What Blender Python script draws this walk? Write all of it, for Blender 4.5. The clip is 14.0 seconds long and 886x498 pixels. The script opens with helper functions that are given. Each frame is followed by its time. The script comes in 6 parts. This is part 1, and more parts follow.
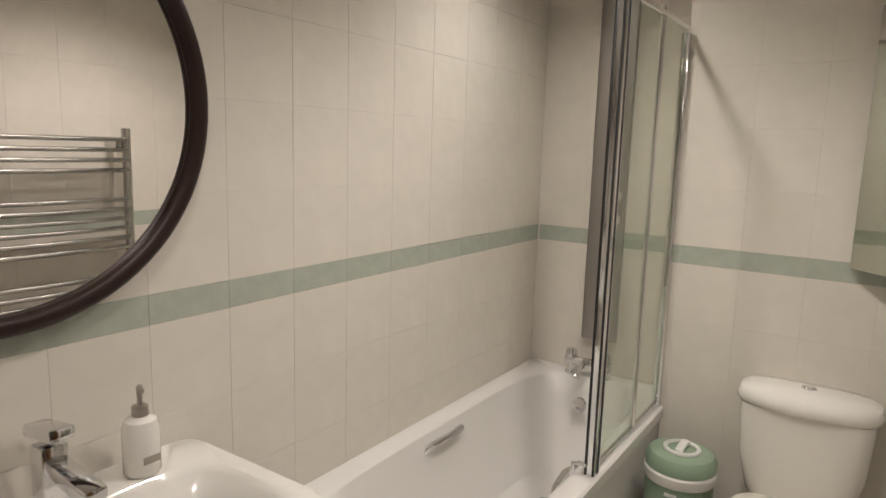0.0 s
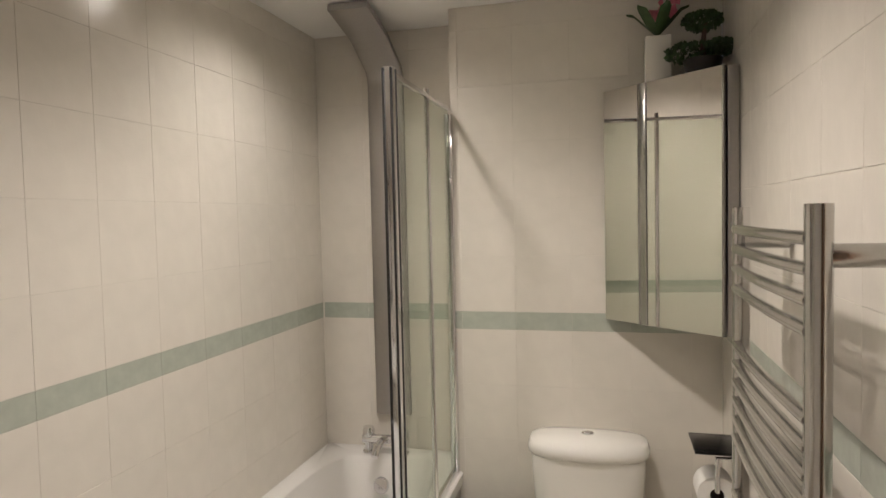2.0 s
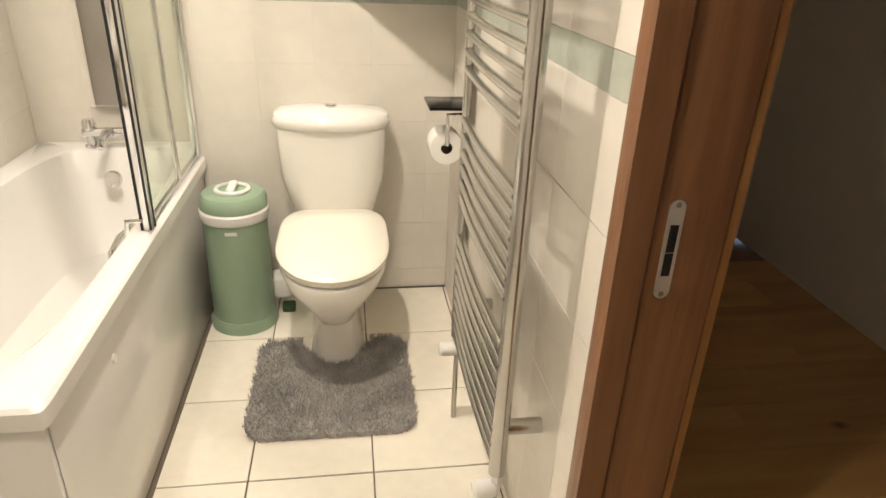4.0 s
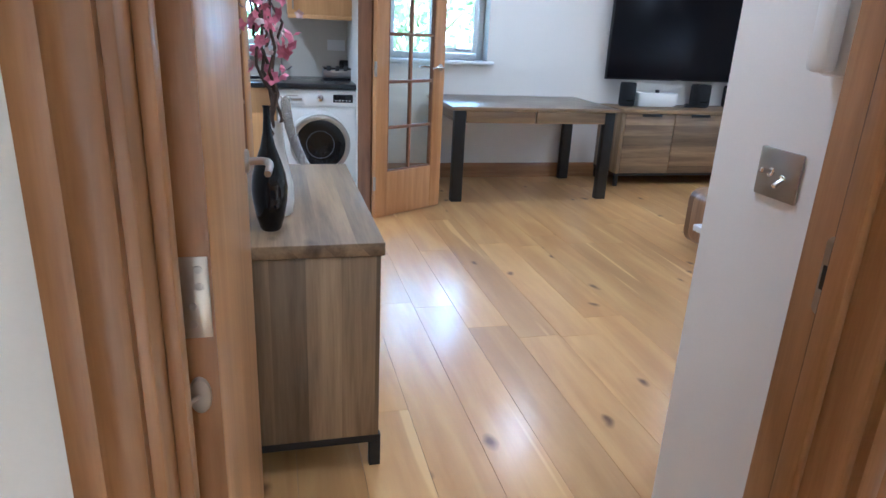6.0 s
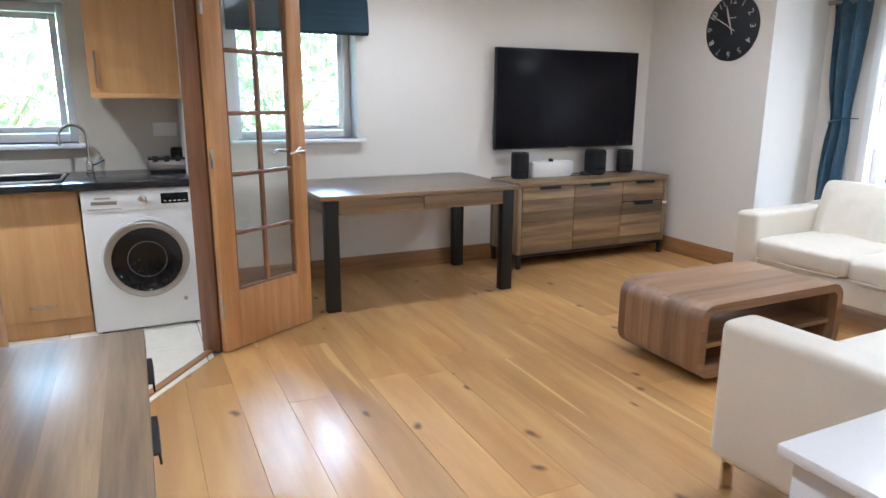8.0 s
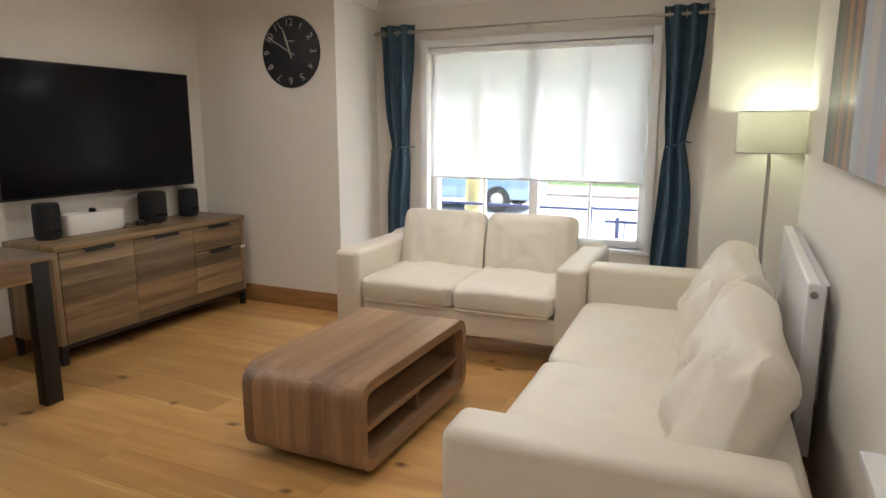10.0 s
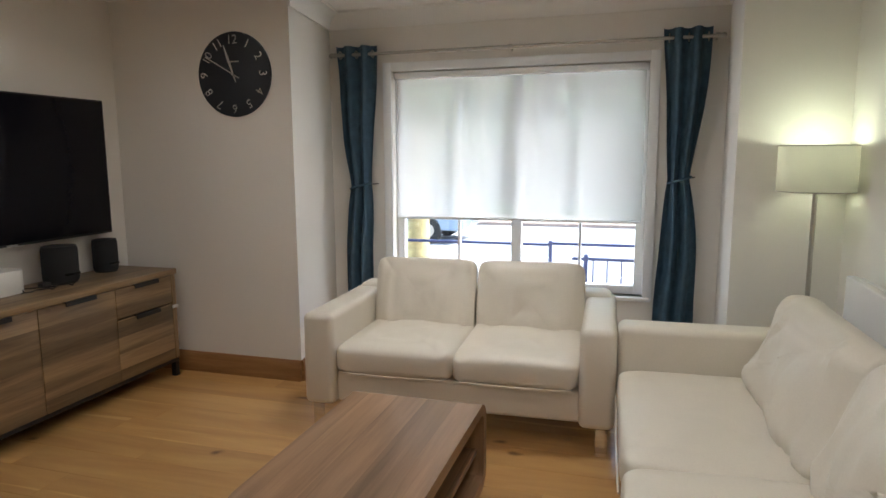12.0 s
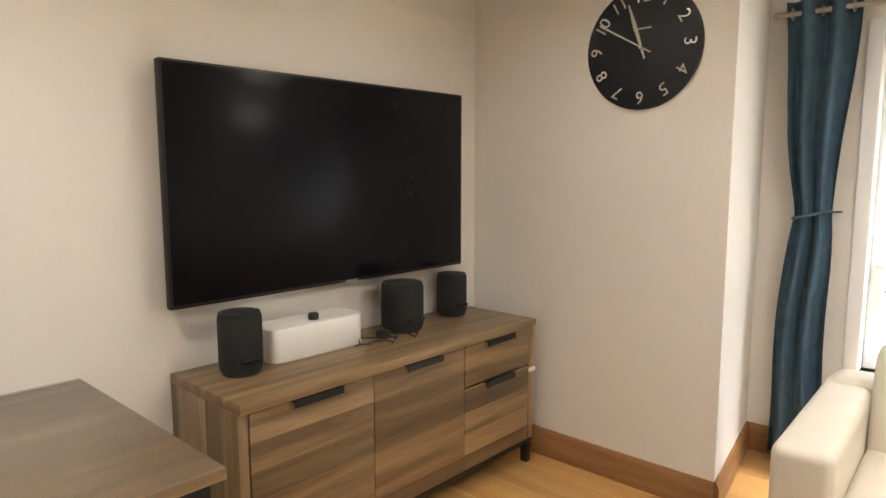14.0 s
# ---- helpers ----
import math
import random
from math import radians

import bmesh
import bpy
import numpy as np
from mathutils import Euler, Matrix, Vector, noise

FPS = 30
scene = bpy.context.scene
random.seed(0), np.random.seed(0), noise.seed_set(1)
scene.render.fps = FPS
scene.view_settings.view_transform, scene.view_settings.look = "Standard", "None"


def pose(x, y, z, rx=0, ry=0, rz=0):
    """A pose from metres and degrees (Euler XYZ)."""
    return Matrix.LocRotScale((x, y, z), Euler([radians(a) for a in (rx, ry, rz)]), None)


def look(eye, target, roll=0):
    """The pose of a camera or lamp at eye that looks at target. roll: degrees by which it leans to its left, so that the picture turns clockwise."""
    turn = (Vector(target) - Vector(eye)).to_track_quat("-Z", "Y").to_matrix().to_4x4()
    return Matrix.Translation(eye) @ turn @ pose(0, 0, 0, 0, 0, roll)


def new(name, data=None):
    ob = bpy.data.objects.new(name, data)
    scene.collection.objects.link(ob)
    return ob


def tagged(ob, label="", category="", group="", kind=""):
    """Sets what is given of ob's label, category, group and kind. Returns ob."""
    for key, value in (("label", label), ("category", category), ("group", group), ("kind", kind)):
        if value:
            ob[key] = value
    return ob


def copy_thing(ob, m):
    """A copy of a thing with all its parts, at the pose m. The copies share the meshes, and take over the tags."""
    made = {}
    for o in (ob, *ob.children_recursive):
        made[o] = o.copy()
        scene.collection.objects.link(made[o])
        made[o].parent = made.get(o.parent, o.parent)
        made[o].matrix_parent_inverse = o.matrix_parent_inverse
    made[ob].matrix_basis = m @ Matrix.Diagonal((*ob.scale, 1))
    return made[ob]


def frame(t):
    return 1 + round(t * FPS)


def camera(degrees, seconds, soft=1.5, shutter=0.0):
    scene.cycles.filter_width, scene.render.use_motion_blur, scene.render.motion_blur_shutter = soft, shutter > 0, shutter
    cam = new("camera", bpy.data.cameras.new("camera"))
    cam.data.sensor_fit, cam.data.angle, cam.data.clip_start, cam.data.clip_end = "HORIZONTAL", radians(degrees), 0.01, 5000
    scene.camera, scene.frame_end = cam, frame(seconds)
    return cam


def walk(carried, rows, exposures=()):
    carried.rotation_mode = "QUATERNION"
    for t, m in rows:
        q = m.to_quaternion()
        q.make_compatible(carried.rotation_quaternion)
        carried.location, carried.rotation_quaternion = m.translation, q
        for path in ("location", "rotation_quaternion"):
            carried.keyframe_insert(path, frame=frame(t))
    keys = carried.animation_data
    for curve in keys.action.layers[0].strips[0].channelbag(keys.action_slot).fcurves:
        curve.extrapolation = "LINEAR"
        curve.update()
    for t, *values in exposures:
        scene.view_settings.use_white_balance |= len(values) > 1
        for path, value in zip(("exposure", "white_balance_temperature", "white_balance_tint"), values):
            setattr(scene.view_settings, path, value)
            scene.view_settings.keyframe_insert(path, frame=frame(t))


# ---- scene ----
cam = camera(68.8, 14.0)
PATH = [
    (0, (0.229, -1.286, 1.53), (-1.412, -2.386, 1.221), 1.7),
    (0.5, (0.214, -1.273, 1.588), (-1.548, -2.194, 1.369), 1.2),
    (1, (0.163, -1.292, 1.614), (-1.63, -2.171, 1.507), 0.3),
    (1.5, (0.194, -1.311, 1.623), (-1.66, -2.057, 1.565), -0.4),
    (2, (0.185, -1.32, 1.565), (-1.749, -1.823, 1.466), -1.3),
    (2.5, (0.186, -1.367, 1.479), (-1.798, -1.592, 1.364), 0.3),
    (3, (0.216, -1.414, 1.422), (-1.763, -1.508, 1.146), 1.1),
    (3.5, (0.251, -1.403, 1.341), (-1.653, -1.45, 0.731), 1.8),
    (3.7, (0.269, -1.394, 1.334), (-1.568, -1.42, 0.546), 2.6),
    (4.3, (0.13, -1.24, 1.34), (-1.5, -0.45, 0.5), 0.0),
    (4.8, (-0.13, -0.92, 1.345), (-0.95, 0.75, 0.5), -1.0),
    (5.3, (-0.19, -0.47, 1.35), (0.05, 1.4, 0.58), 1.5),
    (5.8, (-0.159, -0.078, 1.351), (0.309, 1.736, 0.653), 3.9),
    (6, (-0.11, 0.079, 1.346), (0.376, 1.906, 0.694), 2.8),
    (6.5, (-0.028, 0.319, 1.343), (0.476, 2.17, 0.778), 1.5),
    (7, (0.024, 0.569, 1.337), (0.55, 2.424, 0.804), 1.2),
    (7.5, (0.062, 0.838, 1.35), (0.715, 2.665, 0.862), 1.0),
    (8, (0.198, 1.075, 1.357), (1.035, 2.834, 0.904), 0.3),
    (8.5, (0.279, 1.29, 1.356), (1.324, 2.943, 0.936), 0.1),
    (9, (0.343, 1.559, 1.357), (1.664, 3.009, 0.966), -0.2),
    (9.2, (0.397, 1.636, 1.35), (1.838, 2.97, 0.962), -0.2),
    (11.3, (0.871, 2.299, 1.405), (2.814, 2.635, 1.073), 0.2),
    (11.5, (0.926, 2.345, 1.406), (2.867, 2.722, 1.093), 0.1),
    (12, (1.038, 2.583, 1.419), (2.934, 3.149, 1.132), -0.3),
    (12.5, (1.187, 2.857, 1.435), (2.988, 3.68, 1.157), -0.5),
    (13, (1.435, 3.089, 1.423), (3.063, 4.222, 1.161), -0.8),
    (13.5, (1.636, 3.432, 1.408), (3.087, 4.787, 1.167), -0.7),
    (14, (1.966, 3.694, 1.411), (3.427, 5.037, 1.166), 0.0),
]
walk(cam, [(t, look(eye, target, roll)) for t, eye, target, roll in PATH],
     exposures=[(0, 0.0, 5800, 14), (1.5, 0.12, 5850, 15), (3.0, -0.05, 6000, 14), (3.7, 0.6, 6250, 12), (4.6, 1.9, 5700, 10), (5.8, 3.0, 4400, 8), (7.5, 3.08, 4550, 9), (9.0, 2.88, 6100, 11), (11.3, 2.03, 5950, 10), (12.2, 2.02, 5850, 10), (12.6, 2.25, 5850, 10), (13.2, 2.6, 6100, 10), (14.0, 3.12, 6350, 11)])

# ---- light ----
world = bpy.data.worlds.new("world")
scene.world = world
world.use_nodes = True
wn = world.node_tree
sky = wn.nodes.new("ShaderNodeTexSky")
sky.sky_type = "NISHITA"
sky.sun_disc = False
sky.sun_elevation, sky.sun_rotation = radians(58), radians(150)
sky.dust_density, sky.air_density = 4.0, 1.0
wn.nodes["Background"].inputs["Strength"].default_value = 0.15
wn.links.new(sky.outputs[0], wn.nodes["Background"].inputs[0])
sun = new("sun", bpy.data.lights.new("sun", "SUN"))
sun.data.energy, sun.data.angle, sun.data.color = 5.0, radians(40), (1, 0.97, 0.93)
sun.matrix_world = look((3, -5.2, 9.6), (0, 0, 0))


def lamp(name, kind, eye, target, energy, colour, size=0.1, spot=80, blend=0.6):
    data = bpy.data.lights.new(name, kind)
    data.energy, data.color = energy, colour
    if kind == "SPOT":
        data.spot_size, data.spot_blend, data.shadow_soft_size = radians(spot), blend, size
    elif kind == "AREA":
        data.size = size
    else:
        data.shadow_soft_size = size
    ob = new(name, data)
    ob.matrix_world = look(eye, target)
    return ob


WARM = (1.0, 0.87, 0.70)

# ---- materials ----
def mat(name, colour=(0.8, 0.8, 0.8), rough=0.5, metal=0.0, vary=0.06, grain=60.0, blot=3.0, bump=0.05, coat=0.0, trans=0.0, emit=None):
    """A plain surface with fine grain, soft blotches and a little relief."""
    m = bpy.data.materials.new(name)
    m.use_nodes = True
    nt = m.node_tree
    b = nt.nodes["Principled BSDF"]
    b.inputs["Roughness"].default_value, b.inputs["Metallic"].default_value = rough, metal
    b.inputs["Coat Weight"].default_value, b.inputs["Transmission Weight"].default_value = coat, trans
    tc = nt.nodes.new("ShaderNodeTexCoord")
    n1, n2 = nt.nodes.new("ShaderNodeTexNoise"), nt.nodes.new("ShaderNodeTexNoise")
    n1.inputs["Scale"].default_value, n1.inputs["Detail"].default_value = grain, 4
    n2.inputs["Scale"].default_value, n2.inputs["Detail"].default_value = blot, 6
    add = nt.nodes.new("ShaderNodeMath")
    add.operation = "ADD"
    ramp = nt.nodes.new("ShaderNodeMapRange")
    ramp.inputs["From Min"].default_value, ramp.inputs["From Max"].default_value = 0.6, 1.4
    ramp.inputs["To Min"].default_value, ramp.inputs["To Max"].default_value = 1 - vary, 1 + vary
    mul = nt.nodes.new("ShaderNodeVectorMath")
    mul.operation = "SCALE"
    mul.inputs[0].default_value = colour
    for n in (n1, n2):
        nt.links.new(tc.outputs["Object"], n.inputs["Vector"])
    nt.links.new(n1.outputs[0], add.inputs[0])
    nt.links.new(n2.outputs[0], add.inputs[1])
    nt.links.new(add.outputs[0], ramp.inputs["Value"])
    nt.links.new(ramp.outputs[0], mul.inputs["Scale"])
    nt.links.new(mul.outputs[0], b.inputs["Base Color"])
    if bump:
        bp = nt.nodes.new("ShaderNodeBump")
        bp.inputs["Strength"].default_value, bp.inputs["Distance"].default_value = bump, 0.004
        nt.links.new(n1.outputs[0], bp.inputs["Height"])
        nt.links.new(bp.outputs[0], b.inputs["Normal"])
    if emit:
        b.inputs["Emission Color"].default_value = (*emit[0], 1)
        b.inputs["Emission Strength"].default_value = emit[1]
    return m


def wood(name, dark, light, axis=1, rough=0.45, scale=1.0, knots=0.0, spread=0.18, coat=0.0, lanes=0.0, stretch=0.07, fine=0.25, floor_wood=False, coat_rough=0.24):
    """Timber with grain along one axis, knots, and a tone of its own for each piece. lanes: width of glued staves across the grain."""
    m = bpy.data.materials.new(name)
    m.use_nodes = True
    nt, L = m.node_tree, m.node_tree.links
    b = nt.nodes["Principled BSDF"]
    b.inputs["Roughness"].default_value, b.inputs["Coat Weight"].default_value = rough, coat
    b.inputs["Coat Roughness"].default_value = coat_rough
    tc, info = nt.nodes.new("ShaderNodeTexCoord"), nt.nodes.new("ShaderNodeObjectInfo")
    shift = nt.nodes.new("ShaderNodeVectorMath")
    shift.operation = "SCALE"
    shift.inputs[0].default_value = (13.0, 29.0, 7.0)
    L.new(info.outputs["Random"], shift.inputs["Scale"])
    add = nt.nodes.new("ShaderNodeVectorMath")
    L.new(tc.outputs["Object"], add.inputs[0])
    L.new(shift.outputs[0], add.inputs[1])
    where = add.outputs[0]
    tone = info.outputs["Random"]
    if lanes:
        sep = nt.nodes.new("ShaderNodeSeparateXYZ")
        L.new(tc.outputs["Object"], sep.inputs[0])
        across = nt.nodes.new("ShaderNodeMath")
        across.operation = "ADD"
        L.new(sep.outputs[(axis + 1) % 3], across.inputs[0])
        L.new(sep.outputs[(axis + 2) % 3], across.inputs[1])
        snap = nt.nodes.new("ShaderNodeMath")
        snap.operation = "DIVIDE"
        snap.inputs[1].default_value = lanes
        L.new(across.outputs[0], snap.inputs[0])
        flo = nt.nodes.new("ShaderNodeMath")
        flo.operation = "FLOOR"
        L.new(snap.outputs[0], flo.inputs[0])
        white = nt.nodes.new("ShaderNodeTexWhiteNoise")
        white.noise_dimensions = "1D"
        L.new(flo.outputs[0], white.inputs["W"])
        tone = white.outputs["Value"]
        sh2 = nt.nodes.new("ShaderNodeVectorMath")
        sh2.operation = "SCALE"
        sh2.inputs[0].default_value = (5.0, 3.0, 9.0)
        L.new(tone, sh2.inputs["Scale"])
        add2 = nt.nodes.new("ShaderNodeVectorMath")
        L.new(where, add2.inputs[0])
        L.new(sh2.outputs[0], add2.inputs[1])
        where = add2.outputs[0]
    mp = nt.nodes.new("ShaderNodeMapping")
    s = [22.0 * scale] * 3
    s[axis] *= stretch
    mp.inputs["Scale"].default_value = s
    L.new(where, mp.inputs["Vector"])
    n1 = nt.nodes.new("ShaderNodeTexNoise")
    n1.inputs["Scale"].default_value, n1.inputs["Detail"].default_value, n1.inputs["Distortion"].default_value = 1.0, 8, 0.5
    L.new(mp.outputs[0], n1.inputs["Vector"])
    n2 = nt.nodes.new("ShaderNodeTexNoise")
    n2.inputs["Scale"].default_value, n2.inputs["Detail"].default_value = 9.0, 3
    L.new(mp.outputs[0], n2.inputs["Vector"])
    mix = nt.nodes.new("ShaderNodeMath")
    mix.operation = "MULTIPLY_ADD"
    mix.inputs[1].default_value = fine
    L.new(n2.outputs[0], mix.inputs[0])
    L.new(n1.outputs[0], mix.inputs[2])
    ramp = nt.nodes.new("ShaderNodeValToRGB")
    ramp.color_ramp.elements[0].position, ramp.color_ramp.elements[1].position = 0.34 + fine / 2, 0.70 + fine / 2
    ramp.color_ramp.elements[0].color, ramp.color_ramp.elements[1].color = (*dark, 1), (*light, 1)
    L.new(mix.outputs[0], ramp.inputs[0])
    hsv = nt.nodes.new("ShaderNodeHueSaturation")
    rng = nt.nodes.new("ShaderNodeMapRange")
    rng.inputs["To Min"].default_value, rng.inputs["To Max"].default_value = 1 - spread, 1 + spread
    L.new(tone, rng.inputs["Value"])
    L.new(rng.outputs[0], hsv.inputs["Value"])
    L.new(ramp.outputs[0], hsv.inputs["Color"])
    out = hsv.outputs[0]
    if floor_wood:
        ms = nt.nodes.new("ShaderNodeMapping")
        ms.inputs["Scale"].default_value = (11.0, 0.45, 0.0)
        L.new(where, ms.inputs["Vector"])
        ns = nt.nodes.new("ShaderNodeTexNoise")
        ns.inputs["Scale"].default_value, ns.inputs["Detail"].default_value = 1.0, 2
        L.new(ms.outputs[0], ns.inputs["Vector"])
        sr = nt.nodes.new("ShaderNodeMapRange")
        sr.inputs["From Min"].default_value, sr.inputs["From Max"].default_value, sr.inputs["To Max"].default_value = 0.66, 0.70, 0.75
        L.new(ns.outputs[0], sr.inputs["Value"])
        sm = nt.nodes.new("ShaderNodeMix")
        sm.data_type = "RGBA"
        sm.inputs["B"].default_value = (light[0] * 1.2, light[1] * 1.32, light[2] * 1.5, 1)
        L.new(sr.outputs[0], sm.inputs["Factor"])
        L.new(out, sm.inputs["A"])
        out = sm.outputs["Result"]
    if knots:
        mk = nt.nodes.new("ShaderNodeMapping")
        ks = [2.0, 1.1, 0.0] if floor_wood else [3.2] * 3
        ks[axis] = 1.2 if floor_wood else 1.6
        mk.inputs["Scale"].default_value = ks
        L.new(where, mk.inputs["Vector"])
        wob = nt.nodes.new("ShaderNodeTexNoise")
        wob.inputs["Scale"].default_value = 6.0
        L.new(where, wob.inputs["Vector"])
        wadd = nt.nodes.new("ShaderNodeVectorMath")
        wadd.operation = "MULTIPLY_ADD"
        wadd.inputs[1].default_value = (0.16, 0.16, 0.16)
        L.new(wob.outputs["Color"], wadd.inputs[0])
        L.new(mk.outputs[0], wadd.inputs[2])
        vor = nt.nodes.new("ShaderNodeTexVoronoi")
        vor.inputs["Scale"].default_value = 1.0
        vor.voronoi_dimensions = "2D" if floor_wood else "3D"
        L.new(wadd.outputs[0], vor.inputs["Vector"])
        kr = nt.nodes.new("ShaderNodeMapRange")
        kr.inputs["From Min"].default_value, kr.inputs["From Max"].default_value = 0.3 * knots, 1.3 * knots
        L.new(vor.outputs["Distance"], kr.inputs["Value"])
        km = nt.nodes.new("ShaderNodeMix")
        km.data_type = "RGBA"
        km.inputs["A"].default_value = (dark[0] * 0.30, dark[1] * 0.24, dark[2] * 0.2, 1)
        L.new(kr.outputs[0], km.inputs["Factor"])
        L.new(out, km.inputs["B"])
        out = km.outputs["Result"]
    L.new(out, b.inputs["Base Color"])
    bp = nt.nodes.new("ShaderNodeBump")
    bp.inputs["Strength"].default_value, bp.inputs["Distance"].default_value = 0.08, 0.003
    L.new(mix.outputs[0], bp.inputs["Height"])
    L.new(bp.outputs[0], b.inputs["Normal"])
    return m


def glass(name, tint=(0.95, 0.98, 0.97), gloss=0.06):
    """Thin pane: clear with a slight mirror."""
    m = bpy.data.materials.new(name)
    m.use_nodes = True
    nt = m.node_tree
    nt.nodes.clear()
    out, mix = nt.nodes.new("ShaderNodeOutputMaterial"), nt.nodes.new("ShaderNodeMixShader")
    tr, gl = nt.nodes.new("ShaderNodeBsdfTransparent"), nt.nodes.new("ShaderNodeBsdfGlossy")
    tr.inputs[0].default_value = (*tint, 1)
    gl.inputs["Roughness"].default_value = 0.02
    mix.inputs[0].default_value = gloss
    nt.links.new(tr.outputs[0], mix.inputs[1])
    nt.links.new(gl.outputs[0], mix.inputs[2])
    nt.links.new(mix.outputs[0], out.inputs[0])
    return m


def veil(name, colour, through_light=0.5, clear=0.1, weave=900.0):
    """Cloth that lets light through."""
    m = bpy.data.materials.new(name)
    m.use_nodes = True
    nt = m.node_tree
    nt.nodes.clear()
    out = nt.nodes.new("ShaderNodeOutputMaterial")
    d, t, c = nt.nodes.new("ShaderNodeBsdfDiffuse"), nt.nodes.new("ShaderNodeBsdfTranslucent"), nt.nodes.new("ShaderNodeBsdfTransparent")
    m1, m2 = nt.nodes.new("ShaderNodeMixShader"), nt.nodes.new("ShaderNodeMixShader")
    no = nt.nodes.new("ShaderNodeTexNoise")
    no.inputs["Scale"].default_value = weave
    mr = nt.nodes.new("ShaderNodeMapRange")
    mr.inputs["To Min"].default_value, mr.inputs["To Max"].default_value = 0.92, 1.0
    sc = nt.nodes.new("ShaderNodeVectorMath")
    sc.operation = "SCALE"
    sc.inputs[0].default_value = colour
    nt.links.new(no.outputs[0], mr.inputs["Value"])
    nt.links.new(mr.outputs[0], sc.inputs["Scale"])
    nt.links.new(sc.outputs[0], d.inputs[0])
    nt.links.new(sc.outputs[0], t.inputs[0])
    m1.inputs[0].default_value, m2.inputs[0].default_value = through_light, clear
    nt.links.new(d.outputs[0], m1.inputs[1])
    nt.links.new(t.outputs[0], m1.inputs[2])
    nt.links.new(m1.outputs[0], m2.inputs[1])
    nt.links.new(c.outputs[0], m2.inputs[2])
    nt.links.new(m2.outputs[0], out.inputs[0])
    return m


PAINT = mat("wall_paint", (0.78, 0.75, 0.70), 0.7, vary=0.02, grain=180, blot=1.2, bump=0.04)
CEIL = mat("ceiling_paint", (0.84, 0.83, 0.80), 0.75, vary=0.015, grain=150, bump=0.03)
TILE = mat("wall_tile", (0.72, 0.68, 0.61), 0.16, vary=0.04, grain=18, blot=6, bump=0.22)
SAGE = mat("sage_tile", (0.43, 0.46, 0.395), 0.2, vary=0.10, grain=30, blot=7, bump=0.05)
GROUT = mat("grout", (0.70, 0.66, 0.59), 0.7, vary=0.04)
FTILE = mat("floor_tile", (0.82, 0.77, 0.66), 0.22, vary=0.06, grain=22, blot=4, bump=0.03)
DGROUT = mat("dark_grout", (0.16, 0.13, 0.10), 0.9)
OAK = wood("oak_plank", (0.47, 0.252, 0.080), (0.615, 0.368, 0.132), 1, 0.36, 0.42, knots=0.040, spread=0.16, coat=0.6, stretch=0.12, fine=0.12, floor_wood=True, coat_rough=0.2)
JAMB = wood("oak_trim", (0.25, 0.115, 0.036), (0.39, 0.195, 0.07), 2, 0.35, 1.2, spread=0.08, coat=0.15)
DJAMB = wood("dark_oak_trim", (0.17, 0.075, 0.035), (0.27, 0.13, 0.06), 2, 0.4, 1.2, spread=0.08, coat=0.15)
SKIRT = wood("oak_skirting", (0.23, 0.112, 0.042), (0.36, 0.19, 0.075), 0, 0.4, 1.2, spread=0.08)
SKIRTY = wood("oak_skirting_along", (0.23, 0.112, 0.042), (0.36, 0.19, 0.075), 1, 0.4, 1.2, spread=0.08)
DOORV = wood("oak_veneer", (0.41, 0.20, 0.07), (0.55, 0.305, 0.12), 2, 0.33, 0.9, spread=0.06, coat=0.15)
ACACIA = wood("grey_brown_timber", (0.125, 0.078, 0.039), (0.290, 0.196, 0.100), 0, 0.5, 0.7, knots=0.06, spread=0.32, coat=0.3, lanes=0.095, stretch=0.06)
ACACIAY = wood("grey_brown_timber_deep", (0.125, 0.078, 0.039), (0.290, 0.196, 0.100), 1, 0.5, 0.7, knots=0.06, spread=0.36, coat=0.3, lanes=0.1, stretch=0.06)
ACACIAZ = wood("grey_brown_timber_upright", (0.13, 0.084, 0.043), (0.30, 0.21, 0.115), 2, 0.5, 0.7, knots=0.06, spread=0.36, coat=0.3, lanes=0.1, stretch=0.06)
TABLETOP = wood("glossy_table_timber", (0.125, 0.078, 0.039), (0.290, 0.196, 0.100), 0, 0.4, 0.7, knots=0.06, spread=0.30, coat=1.0, lanes=0.12, stretch=0.06)
TABLETOP.node_tree.nodes["Principled BSDF"].inputs["Coat Roughness"].default_value = 0.34
WALNUT = wood("warm_brown_timber", (0.19, 0.105, 0.052), (0.36, 0.215, 0.118), 0, 0.4, 0.7, knots=0.03, spread=0.20, coat=0.15, lanes=0.13, stretch=0.06, fine=0.16)
WALNUTZ = wood("warm_brown_timber_upright", (0.19, 0.105, 0.052), (0.36, 0.215, 0.118), 2, 0.4, 0.7, knots=0.03, spread=0.20, coat=0.15, lanes=0.13, stretch=0.06, fine=0.16)
BEECH = wood("beech_laminate", (0.60, 0.33, 0.12), (0.72, 0.43, 0.18), 2, 0.35, 0.6, spread=0.03)
BLACKM = mat("black_metal", (0.018, 0.017, 0.017), 0.45, metal=0.3, vary=0.15)
CHROME = mat("chrome", (0.75, 0.75, 0.76), 0.08, metal=1.0, vary=0.03, bump=0.0)
TOWEL = mat("dull_chrome", (0.52, 0.51, 0.49), 0.18, metal=1.0, vary=0.05, bump=0.0)
STEEL = mat("brushed_steel", (0.40, 0.385, 0.37), 0.32, metal=1.0, vary=0.05, grain=120)
NICKEL = mat("satin_nickel", (0.45, 0.42, 0.38), 0.3, metal=1.0, vary=0.05)
